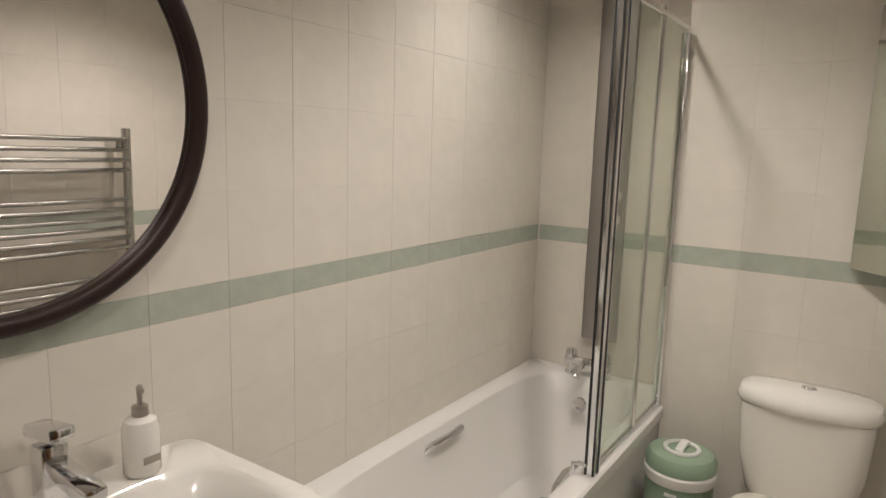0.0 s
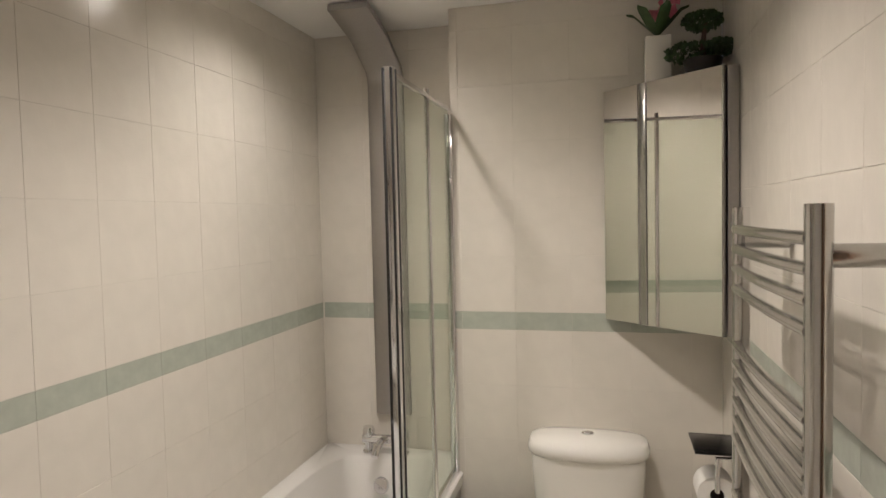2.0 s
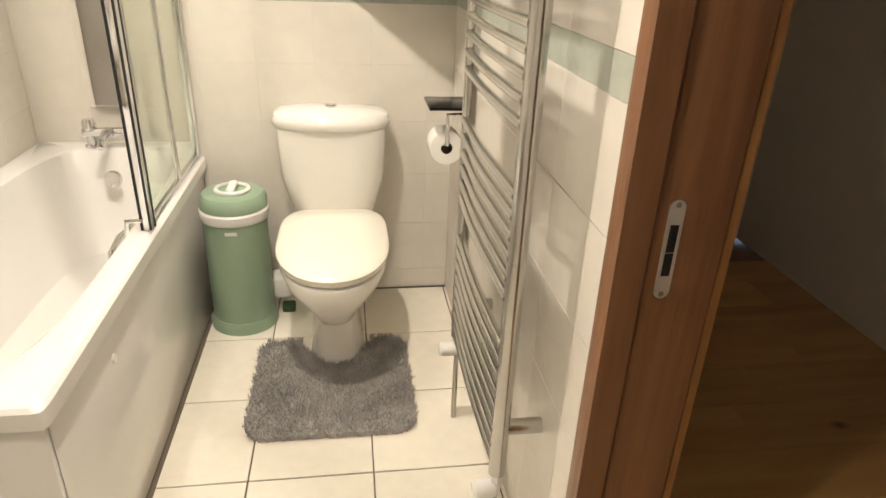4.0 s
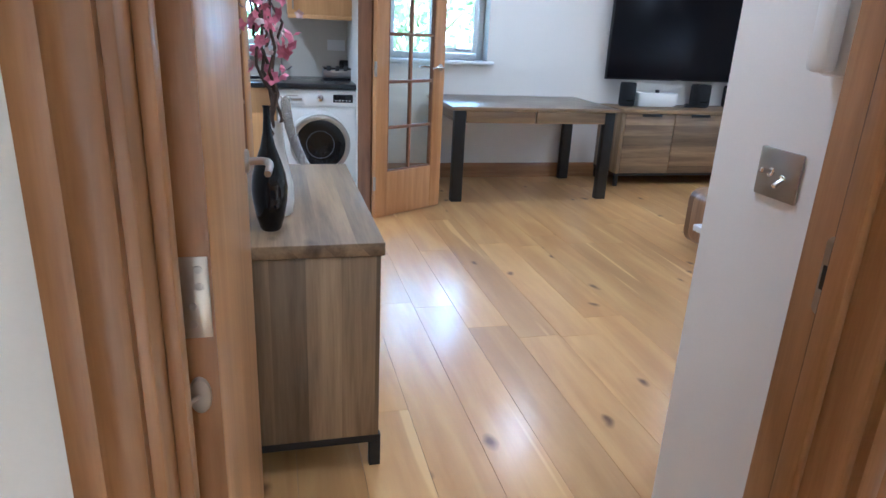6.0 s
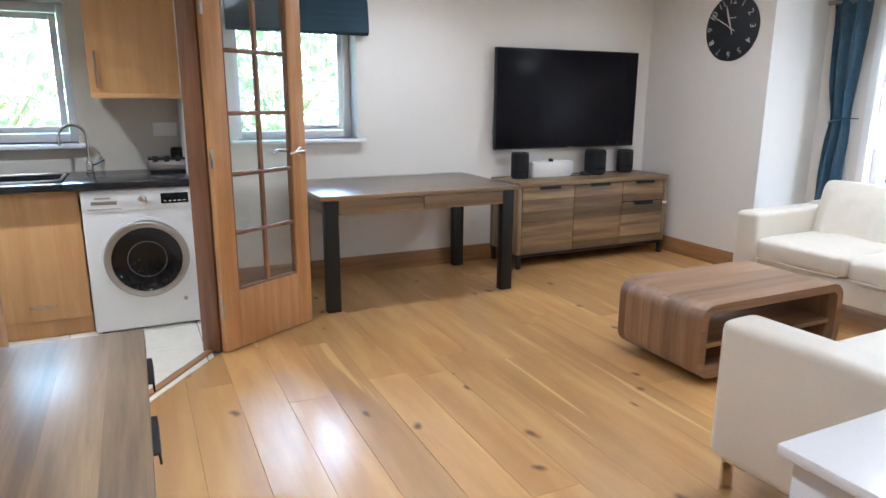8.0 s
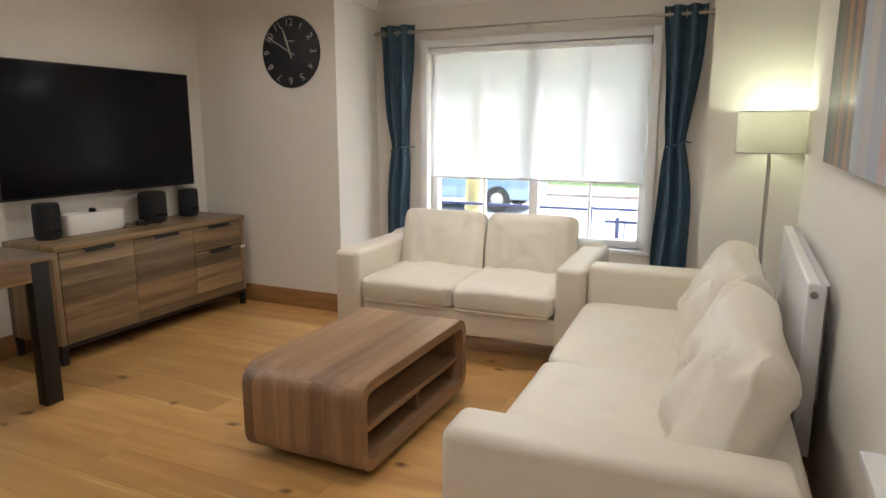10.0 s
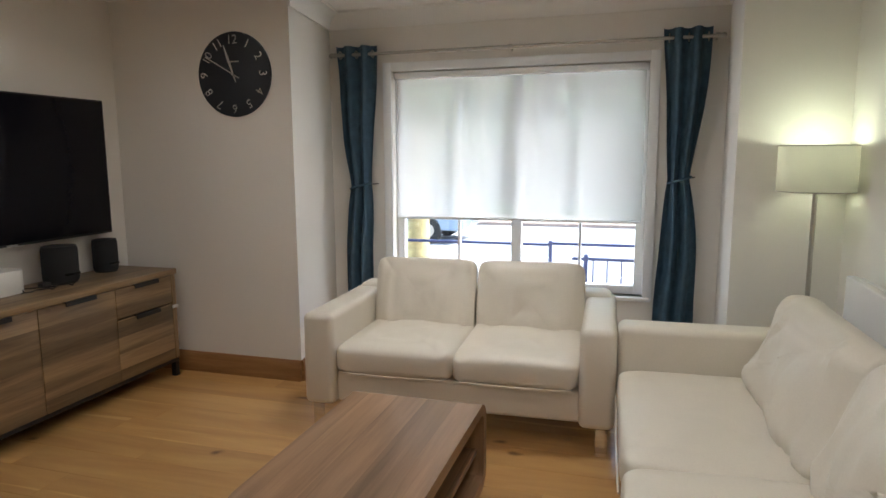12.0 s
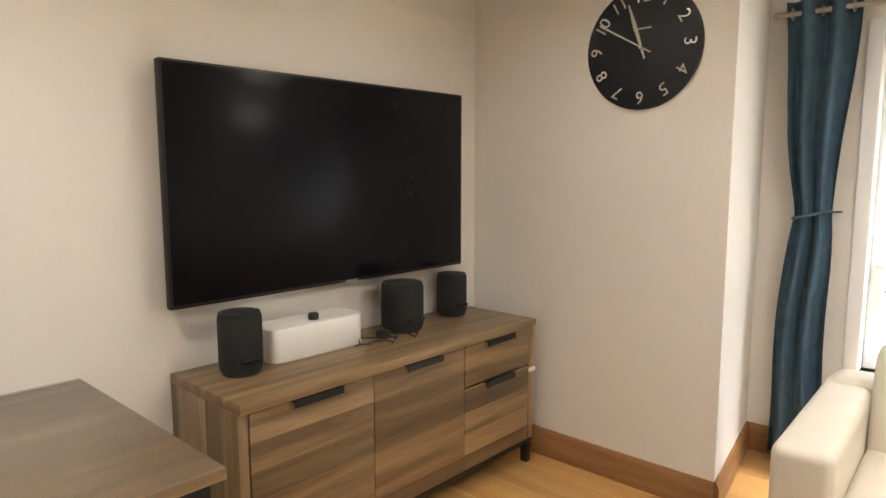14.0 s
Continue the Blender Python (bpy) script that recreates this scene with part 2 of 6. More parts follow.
CERAMIC = mat("white_ceramic", (0.80, 0.78, 0.73), 0.08, vary=0.01, bump=0.0, coat=0.3)
ACRYL = mat("bath_acrylic", (0.78, 0.765, 0.735), 0.14, vary=0.01, bump=0.0, coat=0.2)
SEATP = mat("cream_plastic", (0.84, 0.80, 0.70), 0.22, vary=0.01, bump=0.0)
WPLASTIC = mat("white_plastic", (0.80, 0.79, 0.76), 0.3, vary=0.02, bump=0.01)
WLAC = mat("white_lacquer", (0.80, 0.80, 0.82), 0.25, vary=0.02, bump=0.01)
UPVC = mat("white_upvc", (0.82, 0.83, 0.84), 0.3, vary=0.02, bump=0.01)
GREENP = mat("sage_plastic", (0.28, 0.38, 0.27), 0.32, vary=0.04, bump=0.02)
MIRROR = mat("mirror_glass", (0.90, 0.885, 0.87), 0.01, metal=1.0, vary=0.0, bump=0.0)
DARKF = mat("dark_bronze_frame", (0.028, 0.016, 0.013), 0.35, metal=0.4, vary=0.2)
BLACKG = mat("black_gloss", (0.008, 0.008, 0.008), 0.12, vary=0.1, bump=0.0, coat=0.0)
BLACKG.node_tree.nodes["Principled BSDF"].inputs["Specular IOR Level"].default_value = 0.3
SCREEN = mat("black_screen", (0.006, 0.006, 0.009), 0.24, vary=0.1, bump=0.0)
SCREEN.node_tree.nodes["Principled BSDF"].inputs["Specular IOR Level"].default_value = 0.13
CLOTHB = mat("black_mesh_cloth", (0.016, 0.017, 0.019), 0.9, vary=0.3, grain=700, bump=0.5)
LEATHER = mat("cream_leather", (0.72, 0.665, 0.57), 0.38, vary=0.04, grain=140, blot=5, bump=0.12)
TEAL = mat("teal_fabric", (0.050, 0.100, 0.150), 0.8, vary=0.35, grain=240, blot=20, bump=0.3)
TEALB = mat("teal_blind_fabric", (0.024, 0.052, 0.078), 0.85, vary=0.2, grain=400, bump=0.3)
GLASS = glass("clear_glass")
SHEET = glass("table_sheet", (0.95, 0.95, 0.95), 0.08)
SHEET.node_tree.nodes["Glossy BSDF"].inputs["Roughness"].default_value = 0.4
SGLASS = glass("shower_glass", (0.90, 0.93, 0.88), 0.10)
VEIL = veil("roller_cloth", (0.74, 0.75, 0.74), 0.52, 0.36)
SHADE = veil("lamp_shade_cloth", (0.66, 0.64, 0.54), 0.2, 0.0, 500)
WORKTOP = mat("black_worktop", (0.018, 0.018, 0.02), 0.18, vary=0.5, grain=300, bump=0.02)
SPLASH = mat("cream_splashback", (0.62, 0.58, 0.50), 0.25, vary=0.03, bump=0.02)
RUGM = mat("grey_pile", (0.42, 0.40, 0.375), 0.95, vary=0.45, grain=220, blot=14, bump=0.9)
LEAF = mat("dark_leaf", (0.035, 0.075, 0.02), 0.5, vary=0.5, grain=60)
PINK = mat("pink_petal", (0.66, 0.20, 0.28), 0.6, vary=0.3, grain=60)
PALE = mat("pale_petal", (0.62, 0.47, 0.45), 0.6, vary=0.3, grain=60)
TWIG = mat("brown_twig", (0.085, 0.05, 0.035), 0.8, vary=0.3)
SILVER = mat("silver_foil", (0.7, 0.7, 0.68), 0.12, metal=1.0, vary=0.3, grain=90, bump=0.6)
PAPER = mat("white_paper", (0.80, 0.78, 0.74), 0.9, vary=0.03)
RUBBER = mat("black_rubber", (0.015, 0.015, 0.015), 0.6)
RED = mat("deep_red", (0.25, 0.03, 0.03), 0.4)

# ---- mesh helpers ----
def add_box(bm, lo, hi, bevel=0.0, seg=2):
    lo, hi = Vector(lo), Vector(hi)
    size, mid = hi - lo, (lo + hi) / 2
    r = bmesh.ops.create_cube(bm, size=1, matrix=Matrix.Translation(mid) @ Matrix.Diagonal((*size, 1)))
    if bevel:
        verts = set(r["verts"])
        edges = [e for e in bm.edges if e.verts[0] in verts and e.verts[1] in verts]
        bmesh.ops.bevel(bm, geom=edges, offset=min(bevel, min(size) * 0.49), segments=seg, profile=0.5, affect="EDGES")
    return bm


def box(lo, hi, bevel=0.0, seg=2):
    return add_box(bmesh.new(), lo, hi, bevel, seg)


def add_tube(bm, pts, r, n=10, closed=False, caps=True):
    """A round bar along the points; r may be a list."""
    pts = [Vector(p) for p in pts]
    rs = r if isinstance(r, (list, tuple)) else [r] * len(pts)
    rings, up = [], None
    for i, p in enumerate(pts):
        a, b = pts[i - 1] if (i or closed) else p, pts[(i + 1) % len(pts)] if (i < len(pts) - 1 or closed) else p
        d = (b - a).normalized()
        if up is None:
            up = Vector((0, 0, 1)) if abs(d.z) < 0.9 else Vector((1, 0, 0))
        side = d.cross(up).normalized()
        up = side.cross(d).normalized()
        rings.append([bm.verts.new(p + rs[i] * (math.cos(2 * math.pi * k / n) * side + math.sin(2 * math.pi * k / n) * up)) for k in range(n)])
    for i in range(len(rings) if closed else len(rings) - 1):
        a, b = rings[i], rings[(i + 1) % len(rings)]
        for k in range(n):
            bm.faces.new((a[k], a[(k + 1) % n], b[(k + 1) % n], b[k]))
    if caps and not closed:
        bm.faces.new(rings[0][::-1])
        bm.faces.new(rings[-1])
    return bm


def tube(pts, r, n=10, closed=False):
    return add_tube(bmesh.new(), pts, r, n, closed)


def lathe(profile, n=32, sx=1.0, sy=1.0, at=(0, 0, 0)):
    """A turned body: profile of (radius, height)."""
    bm = bmesh.new()
    rings = []
    for r, z in profile:
        rings.append([bm.verts.new((at[0] + sx * r * math.cos(2 * math.pi * k / n), at[1] + sy * r * math.sin(2 * math.pi * k / n), at[2] + z)) for k in range(n)] if r > 1e-5
                     else [bm.verts.new((at[0], at[1], at[2] + z))])
    for a, b in zip(rings, rings[1:]):
        for k in range(n):
            if len(a) == 1 and len(b) == 1:
                continue
            if len(a) == 1:
                bm.faces.new((a[0], b[(k + 1) % n], b[k]))
            elif len(b) == 1:
                bm.faces.new((a[k], a[(k + 1) % n], b[0]))
            else:
                bm.faces.new((a[k], a[(k + 1) % n], b[(k + 1) % n], b[k]))
    bmesh.ops.recalc_face_normals(bm, faces=bm.faces)
    return bm


def prism(outline, axis, a, b, bevel=0.0):
    """An outline of 2D points drawn out along an axis (0, 1 or 2) from a to b."""
    bm = bmesh.new()

    def at(p, v):
        q = list(p)
        q.insert(axis, v)
        return bm.verts.new(q)

    lo, hi = [at(p, a) for p in outline], [at(p, b) for p in outline]
    bm.faces.new(lo)
    bm.faces.new(hi)
    for i in range(len(lo)):
        j = (i + 1) % len(lo)
        bm.faces.new((lo[i], lo[j], hi[j], hi[i]))
    bmesh.ops.recalc_face_normals(bm, faces=bm.faces)
    if bevel:
        bmesh.ops.bevel(bm, geom=bm.edges[:], offset=bevel, segments=2, profile=0.5, affect="EDGES", clamp_overlap=True)
    return bm


def pillow(w, d, h, n=6.0, m=2.6, seed=0, wrinkle=0.012, nu=60, nv=40, mid=(0, 0, 0)):
    """A stuffed cushion: rounded plan, domed faces, soft creases."""
    bm = bmesh.new()
    rows = []
    for j in range(nv + 1):
        v = -math.pi / 2 + math.pi * j / nv
        row = []
        for i in range(nu):
            u = 2 * math.pi * i / nu
            c, s = math.cos(u), math.sin(u)
            cv, sv = math.cos(v), math.sin(v)
            k = abs(cv)
            x = w / 2 * k * math.copysign(abs(c) ** (2 / n), c)
            y = d / 2 * k * math.copysign(abs(s) ** (2 / n), s)
            z = h / 2 * math.copysign(max(0.0, 1 - k ** m) ** (1 / m), sv)
            q = Vector((x * 5 + seed * 7.3, y * 5, z * 5))
            o = wrinkle * (noise.noise(q * 1.1) + 0.6 * noise.noise(Vector((q.x * 4, q.y * 1.4, q.z * 3))) + 0.9 * abs(noise.noise(Vector((q.x * 1.5 + q.y * 1.1 + seed, q.y * 0.5 - q.x * 0.4, q.z)))))
            row.append(bm.verts.new((x + mid[0], y + mid[1], z + o + mid[2])) if 0 < j < nv or i == 0 else row[0])
        rows.append(row)
    for a, b in zip(rows, rows[1:]):
        for i in range(nu):
            k = (i + 1) % nu
            vs = []
            for q in (a[i], a[k], b[k], b[i]):
                if q not in vs:
                    vs.append(q)
            if len(vs) > 2:
                bm.faces.new(vs)
    bmesh.ops.recalc_face_normals(bm, faces=bm.faces)
    return bm


def mesh_of(name, bm, material, smooth=True):
    me = bpy.data.meshes.new(name)
    bm.to_mesh(me)
    bm.free()
    me.materials.append(material)
    if smooth:
        me.shade_smooth()
        me.set_sharp_from_angle(angle=radians(38))
    return me


def part(name, bm, material, parent=None, label="", smooth=True):
    ob = new(name, mesh_of(name, bm, material, smooth))
    if parent is not None:
        ob.parent = parent
    if label:
        ob["label"] = label
    return ob


def thing(name, m, label, category, group="", kind=""):
    ob = new(name)
    ob.empty_display_size = 0.05
    ob.matrix_world = m if isinstance(m, Matrix) else Matrix.Translation(m)
    return tagged(ob, label, category, group, kind)


def one(name, bm, material, label, category, group="", kind="", smooth=True, m=None):
    ob = part(name, bm, material, smooth=smooth)
    if m is not None:
        ob.matrix_world = m
    return tagged(ob, label, category, group, kind)


# ---- structure ----
def frame_of(p0, p1):
    """Along a wall, into the room, up."""
    d = Vector((p1[0] - p0[0], p1[1] - p0[1], 0))
    return d.length, Matrix.Translation((p0[0], p0[1], 0)) @ Matrix.Rotation(math.atan2(d.y, d.x), 4, "Z")


def wall(name, p0, p1, z0, z1, thick, material, holes=(), e0=0.0, e1=0.0, label="painted plaster wall", back=0.0):
    """A wall whose inner face runs from p0 to p1 with the room on its left. holes: (from, to, low, high)."""
    length, m = frame_of(p0, p1)
    ss = sorted({-e0, length + e1, *(h[0] for h in holes), *(h[1] for h in holes)})
    zs = sorted({z0, z1, *(h[2] for h in holes if h[2] > z0), *(h[3] for h in holes)})
    bm = bmesh.new()
    for a, b in zip(ss, ss[1:]):
        run = None
        for c, d in zip(zs, zs[1:]):
            solid = not any(h[0] <= a and b <= h[1] and h[2] <= c and d <= h[3] for h in holes)
            if solid and run is not None and run[1] == c:
                run[1] = d
            elif solid:
                if run:
                    add_box(bm, (a, -thick, run[0]), (b, -back, run[1]))
                run = [c, d]
        if run:
            add_box(bm, (a, -thick, run[0]), (b, -back, run[1]))
    bmesh.ops.remove_doubles(bm, verts=bm.verts, dist=1e-5)
    ob = part(name, bm, material, smooth=False)
    ob.matrix_world = m
    return tagged(ob, label, "wall", kind="structure")


H = 2.4      # living room ceiling
HB = 2.34    # bathroom ceiling
T = 0.1
w_door = wall("wall_south", (-2.6, 0.80), (0.741, 0.80), 0, H, 0.15, PAINT, [(2.339, 3.25, 0, 2.06), (1.295, 2.135, 0, 2.06)], e1=-0.004)
w_sw = wall("wall_switches", (0.741, 0.65), (0.741, 1.195), 0, H, 0.12, PAINT)
wall("wall_south_2", (0.741, 1.195), (1.85, 1.195), 0, H, T, PAINT, e0=-0.12)
wall("wall_jog", (1.85, 1.195), (1.85, 1.615), 0, H, T, PAINT)
wall("wall_south_3", (1.85, 1.615), (4.575, 1.615), 0, H, T, PAINT, e0=-T, e1=T)
wall("wall_east_1", (4.575, 1.615), (4.575, 2.112), 0, H, T, PAINT)
wall("wall_bay_south", (4.575, 2.112), (5.35, 2.08), 0, H, T, PAINT, e0=-T, e1=0.3)
wall("wall_bay", (5.35, 2.08), (5.35, 4.70), 0, H, 0.26, PAINT, [(0.445, 2.155, 0.50, 1.99)], e0=0.0, e1=0.0)
tagged(part("wall_bay_north", prism([(4.575, 4.58), (5.62, 4.742), (5.62, 4.86), (4.575, 4.68)], 2, 0, H), PAINT, smooth=False), "painted plaster wall", "wall", kind="structure")
wall("wall_east_2", (4.575, 4.58), (4.575, 5.868), 0, H, T, PAINT, e0=-T, e1=0.25)
wall("wall_north", (4.575, 5.868), (0.58, 5.868), 0, H, 0.28, PAINT, [(2.82, 3.70, 1.06, 1.93)])
wall("wall_partition", (0.58, 5.868), (0.58, 4.66), 0, H, 0.09, PAINT, e0=0.0)
wall("wall_west", (-0.38, 3.42), (-0.38, 0.80), 0, H, T, PAINT)
# kitchen
wall("wall_kitchen_north", (0.49, 5.79), (-2.2, 5.79), 0, H, 0.33, SPLASH, [(0.595, 1.355, 1.07, 1.92)], label="cream kitchen wall")
wall("wall_kitchen_west", (-2.2, 5.79), (-2.2, 2.6), 0, H, T, PAINT)
wall("wall_kitchen_south", (-2.2, 2.6), (-0.48, 2.6), 0, H, T, PAINT)
# wall above the angled doorway
DIAG0, DIAG1 = Vector((0.55, 4.625)), Vector((-0.29, 3.47))
wall("wall_over_doors", DIAG0, DIAG1, 2.09, H, 0.1, PAINT, e0=0.1, e1=0.12)
# hall
wall("wall_hall_west", (-2.6, 0.65), (-2.6, -0.78), 0, H, T, PAINT)
wall("wall_hall_east", (1.3, -0.78), (1.3, 0.65), 0, H, T, PAINT)
wall("wall_hall_north_east", (1.3, 0.646), (0.861, 0.646), 0, H, T, PAINT)
# bathroom
BACK = 0.0012
w_br = wall("wall_bath_right", (0.75, -0.95), (-2.2, -0.95), 0, HB, 0.17, GROUT, [(0.58, 1.38, 0, 2.06)], label="cream tiled bathroom wall", back=BACK)
w_bt = wall("wall_bath_toilet", (-2.2, -0.95), (-2.2, -1.9), 0, HB, 0.1, GROUT, label="cream tiled bathroom wall", back=BACK)
w_bs = wall("wall_bath_step", (-2.2, -1.9), (-2.407, -1.9), 0, HB, 0.1, TILE, label="cream tiled return", back=0.0, e0=-T)
w_be = wall("wall_bath_end", (-2.407, -1.9), (-2.407, -2.541), 0, HB, 0.1, GROUT, label="cream tiled bathroom wall", back=BACK, e1=0.1)
w_bl = wall("wall_bath_left", (-2.407, -2.541), (0.75, -2.541), 0, HB, 0.1, GROUT, label="cream tiled bathroom wall", back=BACK, e1=0.1)
wall("wall_bath_near", (0.75, -2.541), (0.75, -0.95), 0, HB, 0.1, PAINT)
wall("wall_hall_south_west", (-2.3, -0.776), (-2.6, -0.776), 0, H, T, PAINT)
wall("wall_hall_south_east", (1.3, -0.776), (0.85, -0.776), 0, H, T, PAINT)
one("wall_hall_lining", add_box(add_box(add_box(bmesh.new(), (-2.3, -0.779, 0), (-0.64, -0.772, H)), (0.18, -0.779, 0), (0.85, -0.772, H)), (-0.64, -0.779, 2.07), (0.18, -0.772, H)), PAINT, "painted plaster hall wall", "wall", kind="structure", smooth=False)
one("wall_hall_lining_east", box((0.699, 0.638, 0), (1.3, 0.6455, H)), PAINT, "painted plaster hall wall", "wall", kind="structure", smooth=False)
one("ceiling_bathroom", box((-2.6, -2.75, HB), (0.95, -0.79, HB + 0.1)), CEIL, "white bathroom ceiling", "ceiling", kind="structure", smooth=False)
one("ceiling", box((-2.75, -0.785, H), (5.8, 6.4, H + 0.12)), CEIL, "white painted ceiling", "ceiling", kind="structure", smooth=False)
one("roof_slab", box((-2.9, -2.9, H + 0.13), (5.9, 6.5, H + 0.3)), CEIL, "flat slab above the rooms", "roof", kind="structure", smooth=False)


def cornice(name, p0, p1):
    length, m = frame_of(p0, p1)
    out = [(0.0, H - 0.11), (0.012, H - 0.11)] + [(0.012 + 0.085 * (1 - math.cos(a)), H - 0.015 - 0.085 * (1 - math.sin(a))) for a in [i * math.pi / 16 for i in range(9)]] + [(0.10, H), (0.0, H)]
    ob = one(name, prism(out, 0, 0.0, length), CEIL, "white coved plaster cornice", "cornice", kind="structure", m=m)
    return ob


for a, b in (((5.35, 2.08), (5.35, 4.70)), ((5.35, 4.70), (4.575, 4.58)), ((4.575, 2.112), (5.35, 2.08))):
    cornice("cornice", a, b)


def skirting(p0, p1, e0=0.0, e1=0.0, h=0.135):
    length, m = frame_of(p0, p1)
    out = [(0, 0), (0.02, 0), (0.02, h - 0.03), (0.014, h - 0.012), (0.008, h), (0, h)]
    along = SKIRT
    one("baseboard", prism(out, 0, -e0, length + e1), along, "stained oak skirting board along the wall", "baseboard", kind="structure", m=m)


for a, b in (((4.575, 5.868), (0.58, 5.868)), ((4.575, 4.58), (4.575, 5.868)), ((5.35, 4.70), (4.575, 4.58)), ((0.58, 5.868), (0.58, 4.75)),
             ((1.85, 1.615), (4.575, 1.615)), ((0.741, 0.90), (0.741, 1.195)), ((0.741, 1.195), (1.85, 1.195)), ((-0.38, 3.3), (-0.38, 0.95)), ((5.35, 2.08), (5.35, 4.70)), ((4.575, 2.112), (5.35, 2.08)), ((4.575, 1.615), (4.575, 2.112))):
    skirting(a, b)


def lining(name, m, w, h, depth, material, label):
    """A door lining and its architraves: opening from x 0 to w, wall from y 0 (front) to -depth, in the pose m."""
    t = thing(name, m, label, "door frame", kind="structure")
    for x0, x1 in ((-0.034, 0.0), (w, w + 0.034)):
        part("jamb", box((x0, -depth - 0.004, 0), (x1, 0.004, h), 0.003), material, t)
    part("head", box((-0.034, -depth - 0.004, h), (w + 0.034, 0.004, h + 0.034), 0.003), material, t)
    for y0, s in ((0.004, 1), (-depth - 0.004, -1)):
        prof = [(0, 0), (0.016, 0), (0.02, 0.012), (0.02, 0.03), (0.014, 0.038), (0.017, 0.05), (0.013, 0.066), (0, 0.07)]
        for x, d in ((-0.012, -1), (w + 0.012, 1)):
            part("architrave", prism([(x + d * q, y0 + s * p) for p, q in prof], 2, 0, h + 0.05), material, t)
        part("architrave", prism([(y0 + s * p, h + 0.012 + q) for p, q in prof], 0, -0.08, w + 0.08), material, t)
    return t


# living room doorway, its open door hinged beside the sideboard
lr = lining("door_1", pose(0.615, 0.65, 0, 0, 0, 180), 0.841, 2.03, 0.15, JAMB, "oak door lining with moulded architraves")
part("stop", box((0.826, -0.09, 0), (0.841, -0.055, 2.03), 0.002), JAMB, lr)
for o in list(lr.children):
    if o.name.startswith("architrave") and min(v[1] for v in o.bound_box) < -0.12:
        bpy.data.objects.remove(o)
part("stop", box((0.0, -0.09, 0), (0.015, -0.055, 2.03), 0.002), JAMB, lr)
part("seal", box((-0.0025, -0.10, 0), (0.004, -0.088, 2.03)), RUBBER, lr)
strike = part("strike_plate", prism([(-0.10 + 0.012 * math.cos(a), 1.045 + (0.045 if math.sin(a) > 0 else -0.045) + 0.012 * math.sin(a)) for a in [i * math.pi / 10 for i in range(20)]], 0, 0.0, 0.0022), NICKEL, lr)
part("latch_hole", box((0.0012, -0.107, 1.025), (0.0032, -0.093, 1.06)), BLACKM, lr)
hall2 = lining("door_2", pose(-0.50, 0.65, 0, 0, 0, 180), 0.77, 2.03, 0.15, JAMB, "oak door lining with a closed oak door")
part("leaf", box((0.002, -0.10, 0.008), (0.768, -0.06, 2.025), 0.003), DOORV, hall2)


def lever(parent, x, y, z, out, along, material=CHROME):
    """A lever handle: rose on the face y, standing off by out, lever along x."""
    s = 1 if out > 0 else -1
    part("rose", lathe([(0, 0), (0.026, 0), (0.026, 0.006), (0.022, 0.009), (0, 0.009)], 24), material, parent).matrix_basis = pose(x, y, z, -90 * s)
    r = 0.009
    pts = [(x, y + s * 0.005, z), (x, y + s * 0.035, z), (x + along * 0.010, y + s * 0.048, z), (x + along * 0.03, y + s * 0.052, z), (x + along * 0.075, y + s * 0.054, z + 0.004), (x + along * 0.115, y + s * 0.05, z - 0.004)]
    part("handle", tube(pts, [r, r, r, r, 0.0085, 0.0075], 12), material, parent)


# the open leaf: x runs along the leaf from the hinges, its face looks at y +
leaf = thing("open_door", pose(-0.228, 0.806, 0, 0, 0, 89.5), "open flush oak veneer door with lever handle", "door")
part("panel", box((0.0, -0.042, 0.008), (0.80, 0.0, 2.02), 0.002), DOORV, leaf)
part("edge_strip", box((-0.003, -0.041, 0.008), (-0.0005, -0.001, 2.02)), JAMB, leaf)
for z in (0.22, 1.04, 1.80):
    hg = part("hinge", box((-0.0055, -0.038, z - 0.05), (-0.0032, -0.006, z + 0.05), 0.001), NICKEL, leaf)
    part("knuckle", tube([(-0.006, 0.004, z - 0.052), (-0.006, 0.004, z + 0.052)], 0.0065, 12), NICKEL, hg)
    for dz in (-0.032, -0.01, 0.014, 0.035):
        part("screw", lathe([(0, 0.0012), (0.0045, 0.001), (0.005, 0), (0, 0)], 10), STEEL, hg).matrix_basis = pose(-0.0056, -0.027 if dz > 0 else -0.018, z + dz, 0, -90, 0)
part("closer_plate", lathe([(0, 0.003), (0.016, 0.003), (0.018, 0), (0, 0)], 20, 0.75, 1.4), NICKEL, leaf).matrix_basis = pose(-0.003, -0.018, 0.913, 90, 0, -90)
part("closer_chain", tube([(-0.004, -0.018, 0.913), (-0.018, -0.004, 0.909), (-0.025, 0.02, 0.903)], 0.003, 6), NICKEL, leaf)
lever(leaf, 0.75, 0.0, 1.043, 1, -1, NICKEL)
lever(leaf, 0.75, -0.042, 1.043, -1, -1, NICKEL)

# bathroom doorway
bd = lining("door_3", pose(-0.60, -0.78, 0), 0.74, 2.03, 0.17, DJAMB, "dark stained door lining with strike plate")
for o in list(bd.children):
    if o.name.startswith("architrave"):
        bpy.data.objects.remove(o)
part("stop", prism([(0.0, -0.174), (0.014, -0.174), (0.014, -0.125), (0.0, -0.113)], 2, 0, 2.03), DJAMB, bd)
part("stop", prism([(0.74, -0.174), (0.726, -0.174), (0.726, -0.125), (0.74, -0.113)], 2, 0, 2.03), DJAMB, bd)
prof3 = [(0, 0), (0.016, 0), (0.02, 0.012), (0.02, 0.03), (0.014, 0.038), (0.017, 0.05), (0.013, 0.066), (0, 0.07)]
